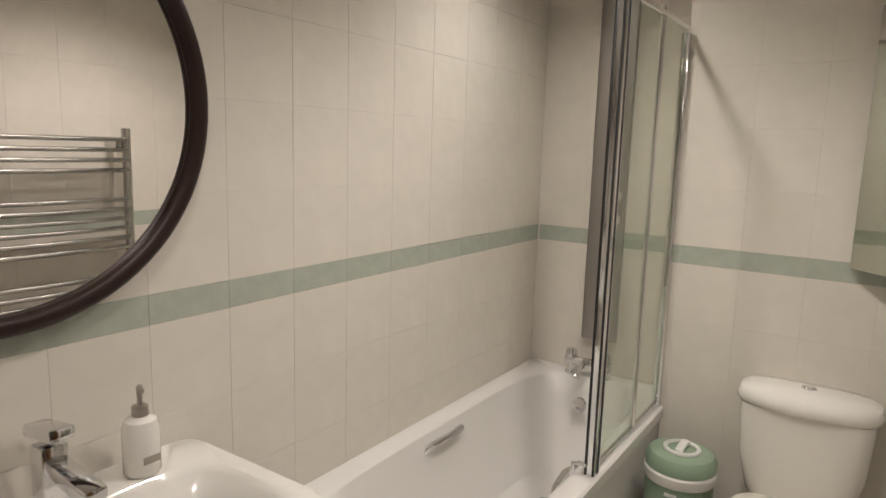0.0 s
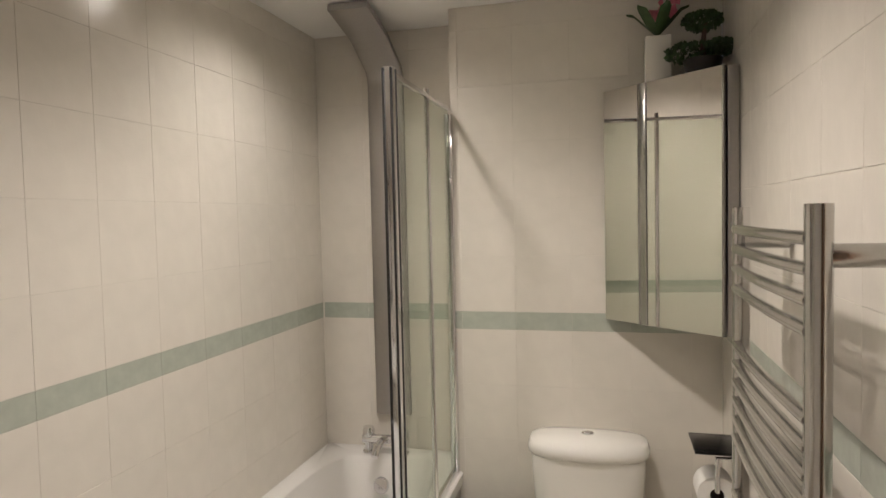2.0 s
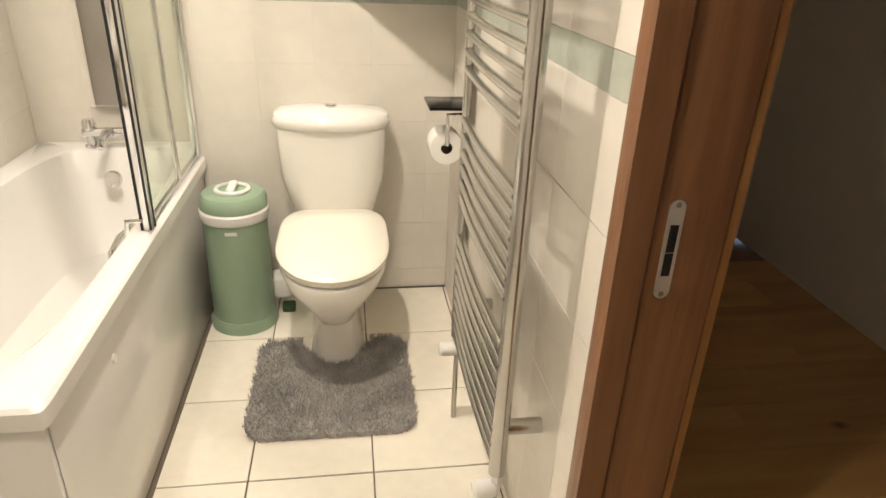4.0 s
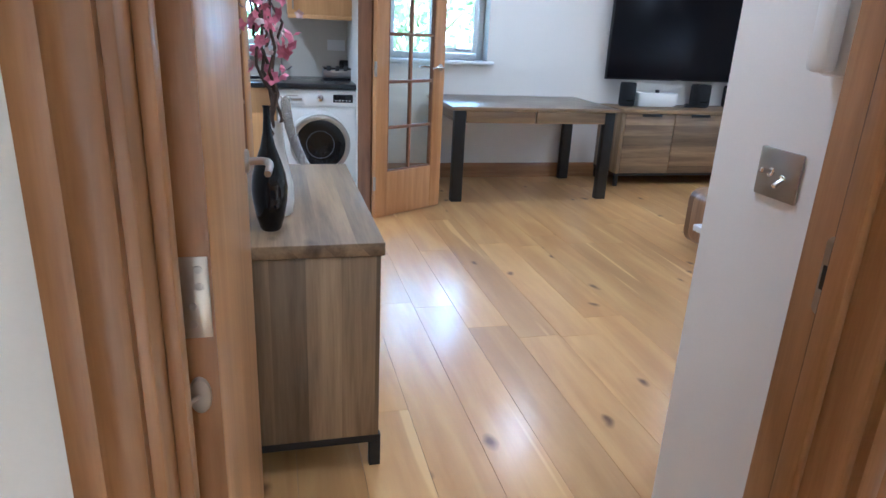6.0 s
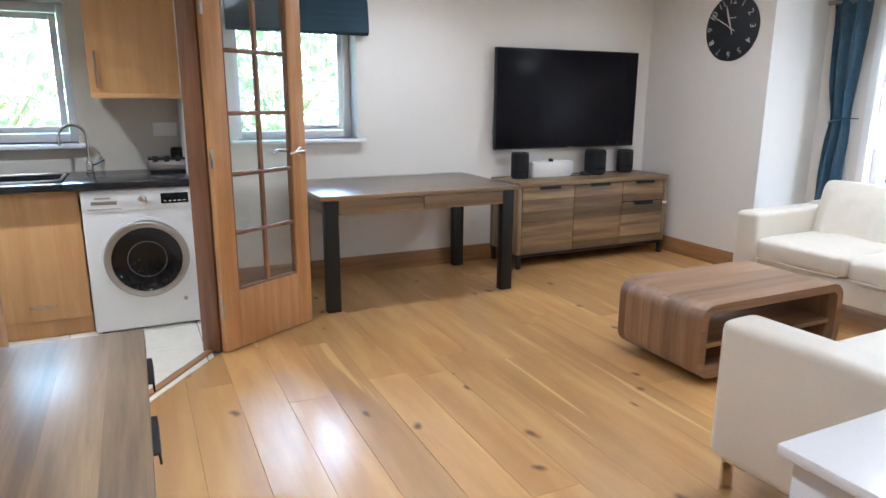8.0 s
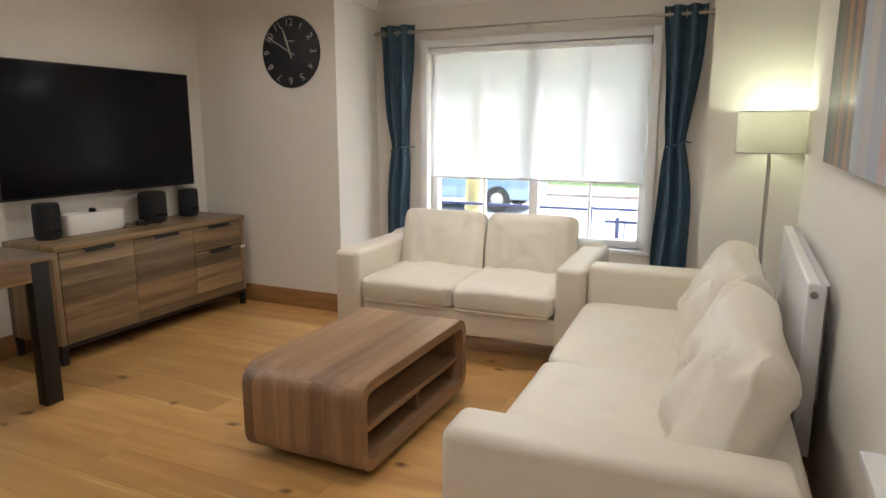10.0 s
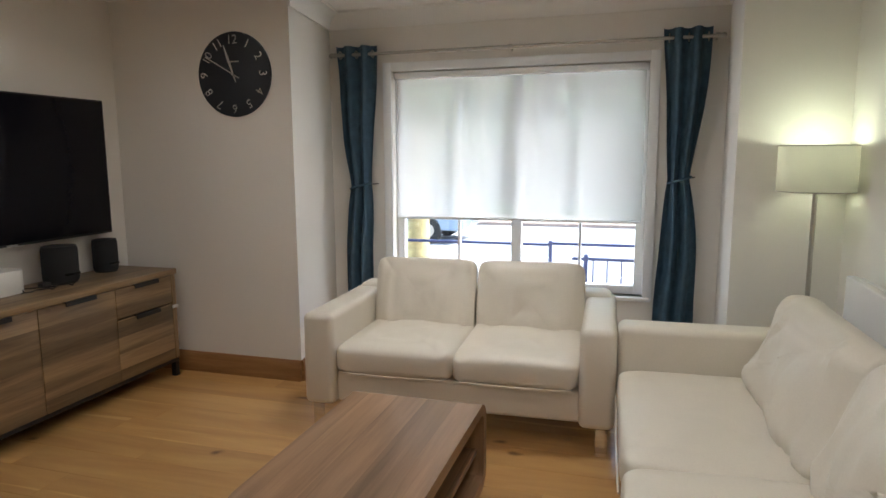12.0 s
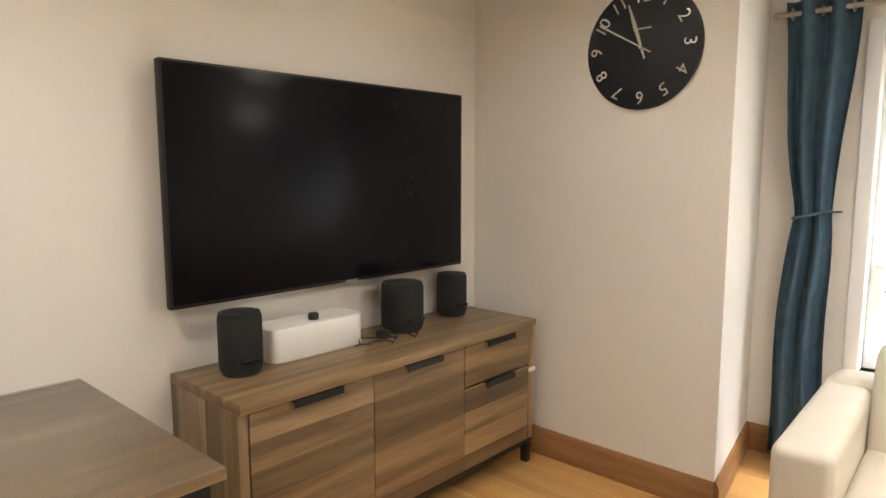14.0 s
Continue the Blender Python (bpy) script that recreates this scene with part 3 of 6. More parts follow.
part("architrave", prism([(-0.006 - q, 0.008 + p) for p, q in prof3], 2, 0, 2.08), JAMB, bd)
part("architrave", prism([(0.746 + q, 0.008 + p) for p, q in prof3], 2, 0, 2.08), JAMB, bd)
sp = part("strike_plate", prism([(-0.085 + 0.013 * math.cos(a), 0.925 + (0.07 if math.sin(a) > 0 else -0.07) + 0.013 * math.sin(a)) for a in [i * math.pi / 10 for i in range(20)]], 0, 0.0005, 0.0028), mat("bright_plate", (0.72, 0.71, 0.69), 0.35, metal=0.7, vary=0.05), bd)
part("latch_hole", box((0.0022, -0.092, 0.882), (0.0036, -0.078, 0.921), 0.002), BLACKM, sp)
part("latch_hole", box((0.0022, -0.092, 0.922), (0.0036, -0.078, 0.968), 0.002), BLACKM, sp)
for z in (0.85, 1.0):
    part("screw", lathe([(0, 0.0012), (0.004, 0.001), (0.0045, 0), (0, 0)], 10), STEEL, sp).matrix_basis = pose(0.0028, -0.085, z, 0, 90, 0)


# angled kitchen doorway with a pair of glazed doors
DLEN, DM = frame_of(DIAG0, DIAG1)
kd = thing("door_4", DM, "oak lining of the angled kitchen doorway", "door frame", kind="structure")
part("jamb", box((0.0, -0.1, 0), (0.045, 0.004, 2.05), 0.003), DJAMB, kd)
part("jamb", box((DLEN - 0.045, -0.1, 0), (DLEN, 0.004, 2.05), 0.003), DJAMB, kd)
part("head", box((0.0, -0.1, 2.05), (DLEN, 0.004, 2.09), 0.003), DJAMB, kd)
part("architrave", box((-0.035, 0.0045, 0), (0.03, 0.022, 2.11), 0.005), DJAMB, kd)
part("architrave", box((DLEN - 0.03, 0.0045, 0), (DLEN + 0.045, 0.022, 2.11), 0.005), DJAMB, kd)
part("architrave", box((-0.035, 0.0045, 2.055), (DLEN + 0.045, 0.022, 2.12), 0.005), DJAMB, kd)
part("threshold", box((0.045, -0.075, 0.0), (DLEN - 0.045, -0.035, 0.013), 0.004), SKIRT, kd)


def glazed_leaf(m, w, label):
    """A two by five pane glazed door; x along the leaf from its hinges, faces at y 0 and 0.04."""
    t = thing("glazed_door", m, label, "door", "glazed kitchen doors")
    h, s, top, bot = 2.03, 0.107, 0.125, 0.333
    part("stile", box((0, 0, 0.008), (s, 0.04, h), 0.003), DOORV, t)
    part("stile", box((w - s, 0, 0.008), (w, 0.04, h), 0.003), DOORV, t)
    part("bottom_rail", box((s, 0.001, 0.008), (w - s, 0.039, bot), 0.003), DOORV, t)
    part("top_rail", box((s, 0.001, h - top), (w - s, 0.039, h), 0.003), DOORV, t)
    gh, gw = (h - top - bot) / 5, (w - 2 * s)
    for i in range(5):
        for j in range(2):
            z0, x0 = bot + i * gh, s + j * gw / 2
            pn = part("pane", box((x0, 0.018, z0), (x0 + gw / 2, 0.022, z0 + gh)), GLASS, t, smooth=False)
            pn.visible_shadow = False
    for i in range(1, 5):
        part("glazing_bar", box((s, 0.006, bot + i * gh - 0.011), (w - s, 0.034, bot + i * gh + 0.011), 0.005), DJAMB, t)
    part("glazing_bar", box((w / 2 - 0.011, 0.007, bot), (w / 2 + 0.011, 0.033, h - top), 0.005), DJAMB, t)
    for x0, x1, z0, z1 in ((s, s + 0.012, bot, h - top), (w - s - 0.012, w - s, bot, h - top)):
        part("bead", box((x0, 0.004, z0), (x1, 0.036, z1), 0.004), DJAMB, t)
    for z0 in (bot, h - top - 0.012):
        part("bead", box((s, 0.005, z0), (w - s, 0.035, z0 + 0.012), 0.004), DJAMB, t)
    lever(t, w - 0.05, 0.04, 1.055, 1, -1)
    lever(t, w - 0.05, 0.0, 1.055, -1, -1)
    for z in (0.26, 1.05, 1.8):
        part("hinge", box((-0.012, -0.004, z - 0.05), (0.004, 0.012, z + 0.05), 0.003), NICKEL, t)
    return t


glazed_leaf(pose(0.558, 4.548, 0, 0, 0, 31.1), 0.648, "open oak door with ten glass panes and chrome lever")
glazed_leaf(pose(-0.262, 3.46, 0, 0, 0, -101), 0.62, "oak glazed door folded back against the wall")

# ---- windows ----
def window(name, m, w, h, depth, label, mull=(), transom=(), sill=0.06):
    """A framed window in an opening of w by h: x along, y into the room, set back by depth."""
    t = thing(name, m, label, "window", kind="structure")
    f = 0.055
    y0, y1 = -depth - 0.06, -depth
    part("window_frame", add_box(add_box(add_box(add_box(bmesh.new(), (0, y0, 0), (f, y1, h), 0.006), (w - f, y0, 0), (w, y1, h), 0.006), (f, y0, 0), (w - f, y1, f), 0.006), (f, y0, h - f), (w - f, y1, h), 0.006), UPVC, t)
    for x in mull:
        part("mullion", box((x - 0.035, y0, f), (x + 0.035, y1, h - f), 0.006), UPVC, t)
    for x0, x1, z, hw in transom:
        part("glazing_bar", box((x0, y0 + 0.012, z - hw), (x1, y1 - 0.008, z + hw), 0.004), UPVC, t)
    xs = [f, *mull, w - f]
    for a, b in zip(xs, xs[1:]):
        p = part("pane", box((a, -depth - 0.034, f), (b, -depth - 0.030, h - f)), GLASS, t, smooth=False)
        p.visible_shadow = False
    part("window_sill", box((-0.05, -depth - 0.002, -0.028), (w + 0.05, sill, 0.0), 0.006), UPVC, t)
    return t


wb = window("window_1", pose(5.35, 2.525, 0.50, 0, 0, 90), 1.71, 1.49, 0.07, "wide white framed bay window with glazing bars", mull=(0.84,),
            transom=((0.055, 0.805, 0.49, 0.012), (0.875, 1.655, 0.49, 0.012)), sill=0.03)
for x in (0.41, 1.25):
    part("glazing_bar", box((x - 0.009, -0.118, 0.055), (x + 0.009, -0.078, 1.435), 0.003), UPVC, wb)
for x0, x1 in ((-0.06, 0.0), (1.71, 1.77)):
    part("casing", box((x0, 0.001, -0.02), (x1, 0.02, 1.55), 0.004), UPVC, wb)
part("casing", box((0.0, 0.001, 1.49), (1.71, 0.02, 1.55), 0.004), UPVC, wb)
wn2 = window("window_2", pose(1.755, 5.868, 1.06, 0, 0, 180), 0.88, 0.87, 0.16, "white casement window above the table", mull=(0.47,))
part("sash", add_box(add_box(add_box(add_box(bmesh.new(), (0.06, -0.175, 0.06), (0.10, -0.15, 0.81), 0.005), (0.40, -0.175, 0.06), (0.44, -0.15, 0.81), 0.005), (0.10, -0.175, 0.06), (0.40, -0.15, 0.10), 0.005), (0.10, -0.175, 0.77), (0.40, -0.15, 0.81), 0.005), UPVC, wn2)
part("stay", tube([(0.12, -0.145, 0.085), (0.25, -0.14, 0.085), (0.27, -0.14, 0.095)], 0.006, 8), NICKEL, wn2)
wk = window("window_3", pose(-0.105, 5.79, 1.07, 0, 0, 180), 0.76, 0.85, 0.16, "white kitchen window above the sink")
part("sash", add_box(add_box(add_box(add_box(bmesh.new(), (0.06, -0.175, 0.06), (0.10, -0.15, 0.79), 0.005), (0.66, -0.175, 0.06), (0.70, -0.15, 0.79), 0.005), (0.10, -0.175, 0.06), (0.66, -0.15, 0.10), 0.005), (0.10, -0.175, 0.75), (0.66, -0.15, 0.79), 0.005), UPVC, wk)

# ---- outdoors ----
ASPH = mat("asphalt", (0.27, 0.27, 0.295), 0.85, vary=0.25, grain=30, blot=0.7, bump=0.3)
PAVE = mat("paving", (0.34, 0.25, 0.21), 0.85, vary=0.2, grain=20)
GRASS = mat("grass_ground", (0.07, 0.11, 0.035), 0.95, vary=0.4, grain=15)
LINEP = mat("road_paint", (0.7, 0.7, 0.68), 0.7)
RAILM = mat("blue_rail_paint", (0.035, 0.05, 0.15), 0.45)
BARK = mat("plane_bark", (0.46, 0.40, 0.21), 0.9, vary=0.6, grain=9, blot=5, bump=0.6)
FOLI = veil("foliage", (0.25, 0.33, 0.15), 0.5, 0.0, 3.0)
BRICKM = mat("far_brick", (0.40, 0.27, 0.19), 0.85, vary=0.15, grain=12)
RENDER = mat("far_render", (0.62, 0.60, 0.55), 0.85, vary=0.08)
ROOFM = mat("far_slate", (0.10, 0.10, 0.11), 0.7, vary=0.2)
CARP = mat("car_paint_blue_grey", (0.24, 0.32, 0.43), 0.25, metal=0.3, vary=0.03, bump=0.0, coat=0.8)
CARR = mat("car_paint_white", (0.65, 0.66, 0.67), 0.25, vary=0.03, bump=0.0, coat=0.8)
CARG = mat("car_glass", (0.02, 0.025, 0.03), 0.05, vary=0.0, bump=0.0, coat=1.0)
YPLATE = mat("yellow_plate", (0.75, 0.55, 0.02), 0.4)
G0 = -0.62
one("ground", box((-300, -300, G0 - 0.3), (300, 300, G0)), GRASS, "grass and earth round the building", "ground", kind="structure", smooth=False)
one("road", box((10.3, -120, G0 - 0.1), (19.4, 120, G0 + 0.012)), ASPH, "grey asphalt road with white lane marks", "road", kind="structure", smooth=False)
one("pavement", box((8.3, -120, G0 - 0.1), (10.3, 120, G0 + 0.11), 0.02), PAVE, "paved footway with a raised kerb", "pavement", kind="structure", smooth=False)
one("pavement_far", box((19.4, -120, G0 - 0.1), (22.0, 120, G0 + 0.11), 0.02), PAVE, "reddish footway across the road", "pavement", kind="structure", smooth=False)
one("forecourt", box((5.75, -30, G0 - 0.1), (8.3, 30, G0 + 0.02)), PAVE, "paved strip below the bay window", "pavement", kind="structure", smooth=False)
dash = one("road_mark", box((11.9, 0, G0 + 0.013), (12.05, 1.9, G0 + 0.018)), LINEP, "white painted lane dash", "road marking", "lane dashes", smooth=False)
for k in range(-8, 12):
    copy_thing(dash, pose(0, 3.6 * k + 1.0, 0))
for x in (13.75, 16.5):
    d2 = one("road_mark", box((x, -60, G0 + 0.013), (x + 0.1, 60, G0 + 0.018)), LINEP, "long white painted lane line", "road marking", "lane lines", smooth=False)
# added glowing sheet: whitens the north windows and feeds their glare on the floor
SKYGLOW = mat("glowing_sky_sheet", (0.8, 0.85, 0.9), 0.9, vary=0.0, bump=0.0, emit=((0.60, 0.80, 1.0), 1.15))
one("backdrop", box((-60, 70, G0), (60, 70.5, 48)), SKYGLOW, "glowing pale blue sheet added in place of distant sky", "backdrop", kind="structure", smooth=False)
rail = thing("railing", (8.0, 3.4, G0), "blue painted metal railing with thin balusters", "railing")
for y in (-6.0, -3.0, 0.05, 3.0, 6.0):
    part("post", box((-0.02, y - 0.02, 0.02), (0.02, y + 0.02, 1.12), 0.004), RAILM, rail)
part("rail", box((-0.018, 0.07, 1.06), (0.018, 6.0, 1.09), 0.006), RAILM, rail)
part("rail", box((-0.018, -6.0, 1.075), (0.018, 0.03, 1.105), 0.006), RAILM, rail)
fence = thing("low_fence", (7.25, 1.9, G0), "low blue metal fence with upright bars", "fence")
part("rail", box((-0.012, -1.5, 1.04), (0.012, 1.25, 1.07), 0.004), RAILM, fence)
part("rail", box((-0.012, -1.5, 0.80), (0.012, 1.25, 0.82), 0.004), RAILM, fence)
part("post", box((-0.02, 1.1, 0.02), (0.02, 1.14, 1.10), 0.004), RAILM, fence)
for k in range(20):
    part("bar", tube([(0, -1.42 + 0.13 * k, 0.02), (0, -1.42 + 0.13 * k, 1.04)], 0.007, 6), RAILM, fence)


def tree(at, h, r, seed, label, material=FOLI, leaves=2600, low=0.35):
    rnd = random.Random(seed)
    t = thing("tree", at, label, "tree", "trees outside")
    trunk = bmesh.new()
    add_tube(trunk, [(0.03 * math.sin(z * 3), 0.03 * math.cos(z * 2.2), z * h * 0.6) for z in [i / 7 for i in range(8)]], [0.16 * (1 - 0.09 * i) * h / 7 for i in range(8)], 12)
    for k in range(9):
        a, z = rnd.uniform(0, 6.28), h * rnd.uniform(0.3, 0.6)
        e = Vector((math.cos(a) * r * 0.7, math.sin(a) * r * 0.7, z + r * rnd.uniform(0.3, 0.8)))
        add_tube(trunk, [(0, 0, z), (e.x * 0.4, e.y * 0.4, (z + e.z) / 2 - 0.1), e], [0.06, 0.04, 0.015], 6)
    part("trunk", trunk, BARK, t)
    bm = bmesh.new()
    clumps = [Vector((rnd.gauss(0, 0.45) * r, rnd.gauss(0, 0.45) * r, h * rnd.uniform(low, 0.98))) for _ in range(46)]
    for _ in range(leaves):
        c = rnd.choice(clumps)
        p = c + Vector((rnd.gauss(0, 1), rnd.gauss(0, 1), rnd.gauss(0, 0.8))) * r * 0.17
        s = rnd.uniform(0.05, 0.13) * r / 2.2
        q = Euler((rnd.uniform(0, 6), rnd.uniform(0, 6), rnd.uniform(0, 6))).to_matrix()
        vs = [bm.verts.new(p + q @ Vector(v) * s) for v in ((-1, 0, 0), (0, -0.55, 0.12), (1.2, 0, 0), (0, 0.55, 0.12))]
        bm.faces.new(vs)
    part("crown", bm, material, t, smooth=False)
    return t


tree((9.3, 5.37, G0 + 0.1), 7.5, 2.6, 1, "street tree with mottled yellowish bark")
for k, (x, y, h, r) in enumerate(((-3.4, 13.2, 4.6, 2.2), (0.6, 14.4, 5.2, 2.4), (4.6, 13.6, 4.4, 2.2), (-6.5, 15.5, 6, 2.6), (-1.6, 12.2, 3.4, 1.9), (2.4, 12.4, 3.6, 2.0), (-8.5, 13.0, 4.0, 2.2), (7.4, 14.2, 4.6, 2.3))):
    tree((x, y, G0), h, r, 20 + k, "leafy garden tree behind the flat", leaves=1250, low=0.08)
for k, (x, y, h, r) in enumerate(((24.5, 9, 8, 3.2), (25, 2, 7, 3), (24.5, -5, 8, 3.2), (25, 17, 8, 3.2))):
    tree((x, y, G0), h, r, 40 + k, "street tree across the road", leaves=2200, low=0.3)


def car(m, paint, label):
    t = thing("car", m, label, "car")
    low = [(-2.05, 0.28), (-2.08, 0.62), (-1.98, 0.86), (-1.15, 0.95), (1.35, 0.98), (1.98, 0.94), (2.06, 0.7), (2.04, 0.3)]
    cab = [(-1.2, 0.92), (-0.5, 1.40), (0.2, 1.50), (1.2, 1.46), (1.9, 0.95)]
    body = prism(low, 1, -0.86, 0.86, 0.06)
    part("body", body, paint, t)
    part("cabin", prism(cab, 1, -0.72, 0.72, 0.07), CARG, t, "dark tinted glasshouse")
    part("roof", prism([(-0.55, 1.40), (0.2, 1.505), (1.25, 1.46), (1.25, 1.43), (0.2, 1.47), (-0.5, 1.37)], 1, -0.70, 0.70, 0.01), paint, t)
    for y in (-0.725, 0.725):
        for x0, x1 in ((-1.15, -0.55), (0.30, 0.36), (1.15, 1.75)):
            z0, z1 = (0.93, 1.40) if x0 < 0.5 else (1.44, 0.95)
            part("pillar", add_tube(bmesh.new(), [(x0, y, z0), (x1, y * 0.98, z1)], 0.035, 8), paint, t)
    for x in (-1.28, 1.28):
        for y in (-0.80, 0.80):
            w = part("wheel", lathe([(0.16, -0.09), (0.29, -0.1), (0.31, -0.07), (0.31, 0.07), (0.29, 0.1), (0.16, 0.09)], 28), RUBBER, t)
            w.matrix_basis = pose(x, y, 0.31, 90)
            part("rim", lathe([(0, -0.075), (0.05, -0.095), (0.19, -0.085), (0.2, 0.0), (0.19, 0.085), (0.05, 0.095), (0, 0.075)], 20), NICKEL, w)
    for y in (-0.68, 0.68):
        part("tail_light", box((1.99, y - 0.12, 0.70), (2.075, y + 0.12, 0.9), 0.03), RED, t)
        part("headlight", box((-2.09, y - 0.14, 0.62), (-1.96, y + 0.14, 0.78), 0.03), CARG, t)
    part("number_plate", box((2.07, -0.26, 0.72), (2.085, 0.26, 0.83), 0.004), YPLATE, t)
    part("bumper", box((1.96, -0.83, 0.32), (2.11, 0.83, 0.52), 0.05), paint, t)
    return t


car(pose(16.05, 8.45, G0 + 0.012, 0, 0, -90), CARP, "blue-grey hatchback standing on the road")


def house(x, y, w, label, material):
    """A two storey terrace house facing the road, w long."""
    t = thing("house", (x, y, G0), label, "house", "houses across the road")
    part("wall", box((0, 0, 0), (7, w, 5.4)), material, t, smooth=False)
    part("roof", prism([(-0.4, 5.35), (7.4, 5.35), (3.5, 7.8)], 1, -0.2, w + 0.2), ROOFM, t, smooth=False)
    for z in (0.9, 3.3):
        for k in range(2):
            wy = w * (0.25 + 0.5 * k)
            wi = part("window", box((-0.04, wy - 0.65, z), (0.02, wy + 0.65, z + 1.25), 0.01), UPVC, t)
            part("pane", box((-0.05, wy - 0.55, z + 0.1), (-0.03, wy + 0.55, z + 1.15)), CARG, wi)
    part("door", box((-0.05, w * 0.46, 0.1), (0.02, w * 0.46 + 0.9, 2.1), 0.01), TEALB, t)
    return t


for k, y in enumerate((-16, -8, 0, 8, 16, 24)):
    house(28, y, 7.9, "two storey terraced house of pale render" if k % 2 else "two storey terraced house of brown brick", RENDER if k % 2 else BRICKM)

# ---- living room: large things ----
def sofa(m, w, d, seats, label, lift=0.0, slouch=0.0):
    """A low leather sofa: x along, front at y 0, back at y d."""
    t = thing("sofa", m, label, "sofa", "leather sofas")
    arm, top, leg = 0.17, 0.615 + lift, 0.13
    for x0 in (0.0, w - arm):
        part("arm", box((x0, 0.0, leg), (x0 + arm, d - 0.04, top), 0.035, 4), LEATHER, t)
    part("base", box((arm - 0.01, 0.05, leg + 0.01), (w - arm + 0.01, d - 0.05, 0.30), 0.02, 3), LEATHER, t)
    part("backrest", box((0.02, d - 0.2, leg + 0.02), (w - 0.02, d, 0.64 + lift - slouch), 0.05, 4), LEATHER, t)
    sw = (w - 2 * arm) / seats
    for k in range(seats):
        x = arm + sw * (k + 0.5)
        s = part("seat_cushion", pillow(sw + 0.005, d - 0.24, 0.17, 12, 5.0, k + seats, 0.012, mid=(x, (d - 0.24) / 2 + 0.0, 0.375)), LEATHER, t)
        part("piping", tube([(x - sw / 2 + 0.03, -0.002, 0.315), (x, -0.006, 0.312), (x + sw / 2 - 0.03, -0.002, 0.315)], 0.004, 6), LEATHER, s)
        c = part("back_cushion", pillow(sw - 0.005, 0.47, 0.17 + slouch, 10.0, 2.5, 3 * k + seats, 0.026 + 0.15 * slouch), LEATHER, t)
        c.matrix_basis = pose(x, d - 0.265 + 1.1 * slouch, 0.58 + lift + 0.2 * slouch, 77 - 130 * slouch, 0, (k - 0.5 * (seats - 1)) * 1.5)
    for x in (0.06, w - 0.06):
        for y, s in ((0.05, -1), (d - 0.1, 1)):
            part("leg", add_box(add_box(bmesh.new(), (x - 0.03, y - 0.005, 0.0), (x + 0.03, y + 0.005, leg + 0.002), 0.002), (x - 0.03, y - 0.005, leg - 0.012), (x + 0.03, y + 0.09, leg + 0.002), 0.002), CHROME, t)
    return t


# two seater under the window faces -x; long sofa stands before the radiator and faces +y
sofa(pose(3.95, 4.218, 0, 0, 0, -87.8), 1.58, 0.93, 2, "cream leather two-seat sofa below the window")
sofa(pose(4.215, 2.645, 0, 0, 0, 182.2), 2.27, 0.85, 2, "long cream leather sofa with loose back cushions", 0.02, 0.08)


def coffee_table():
    t = thing("coffee_table", (2.53, 3.15, 0), "brown timber coffee table with rounded ends and a shelf", "coffee table")
    L, W, Hh, th, r, lift = 1.03, 0.57, 0.415, 0.045, 0.085, 0.042
    outer, inner = [], []
    for cx, cz, a0 in ((L - r, Hh - r, 0), (r, Hh - r, 90), (r, lift + r, 180), (L - r, lift + r, 270)):
        for i in range(7):
            a = radians(a0 + 15 * i)
            outer.append((cx + r * math.cos(a), cz + r * math.sin(a)))
            inner.append((cx + (r - th) * math.cos(a), cz + (r - th) * math.sin(a)))
    bm = bmesh.new()
    rings = [[bm.verts.new((x, y, z)) for x, z in pts] for pts, y in ((outer, 0), (outer, W), (inner, W), (inner, 0))]
    n = len(outer)
    for a, b in zip(rings, rings[1:] + rings[:1]):
        for i in range(n):
            bm.faces.new((a[i], a[(i + 1) % n], b[(i + 1) % n], b[i]))
    bmesh.ops.recalc_face_normals(bm, faces=bm.faces)
    sh = part("shell", bm, WALNUT, t)
    sh.data.materials.append(WALNUTZ)
    for f in sh.data.polygons:
        f.material_index = 1 if abs(f.normal.x) > 0.72 else 0
    part("shelf", box((th, 0.03, 0.185), (L - th, W - 0.03, 0.21), 0.004), WALNUT, t)
    part("divider", box((0.56, 0.05, 0.0875), (0.59, W - 0.05, 0.1845), 0.003), WALNUT, t)
    part("foot_strip", box((0.16, 0.07, 0.0), (L - 0.16, W - 0.07, 0.0425), 0.004), BLACKM, t)
    return t


coffee_table()


def dining_table():
    t = thing("dining_table", (1.208, 4.957, 0), "grey-brown timber table with black legs", "table")
    L, W, h = 1.433, 0.895, 0.762
    part("tabletop", box((0, 0, h - 0.03), (L, W, h), 0.006), TABLETOP, t)
    part("glass_sheet", box((0.006, 0.006, h + 0.0005), (L - 0.006, W - 0.006, h + 0.006), 0.002), SHEET, t, "clear protective sheet")
    for x0 in (0.03, L - 0.12):
        for y0 in (0.02, W - 0.10):
            part("leg", box((x0, y0, 0), (x0 + 0.09, y0 + 0.065, h - 0.031), 0.004), BLACKM, t)
    for x0, x1 in ((0.12, 0.70), (0.705, L - 0.12)):
        part("drawer_front", box((x0 + 0.003, 0.015, h - 0.125), (x1 - 0.003, 0.04, h - 0.032), 0.003), ACACIA, t)
    part("apron", box((0.12, W - 0.04, h - 0.125), (L - 0.12, W - 0.015, h - 0.032), 0.003), ACACIA, t)
    for x0 in (0.04, L - 0.065):
        part("apron", box((x0, 0.085, h - 0.125), (x0 + 0.025, W - 0.10, h - 0.032), 0.003), ACACIAY, t)


dining_table()


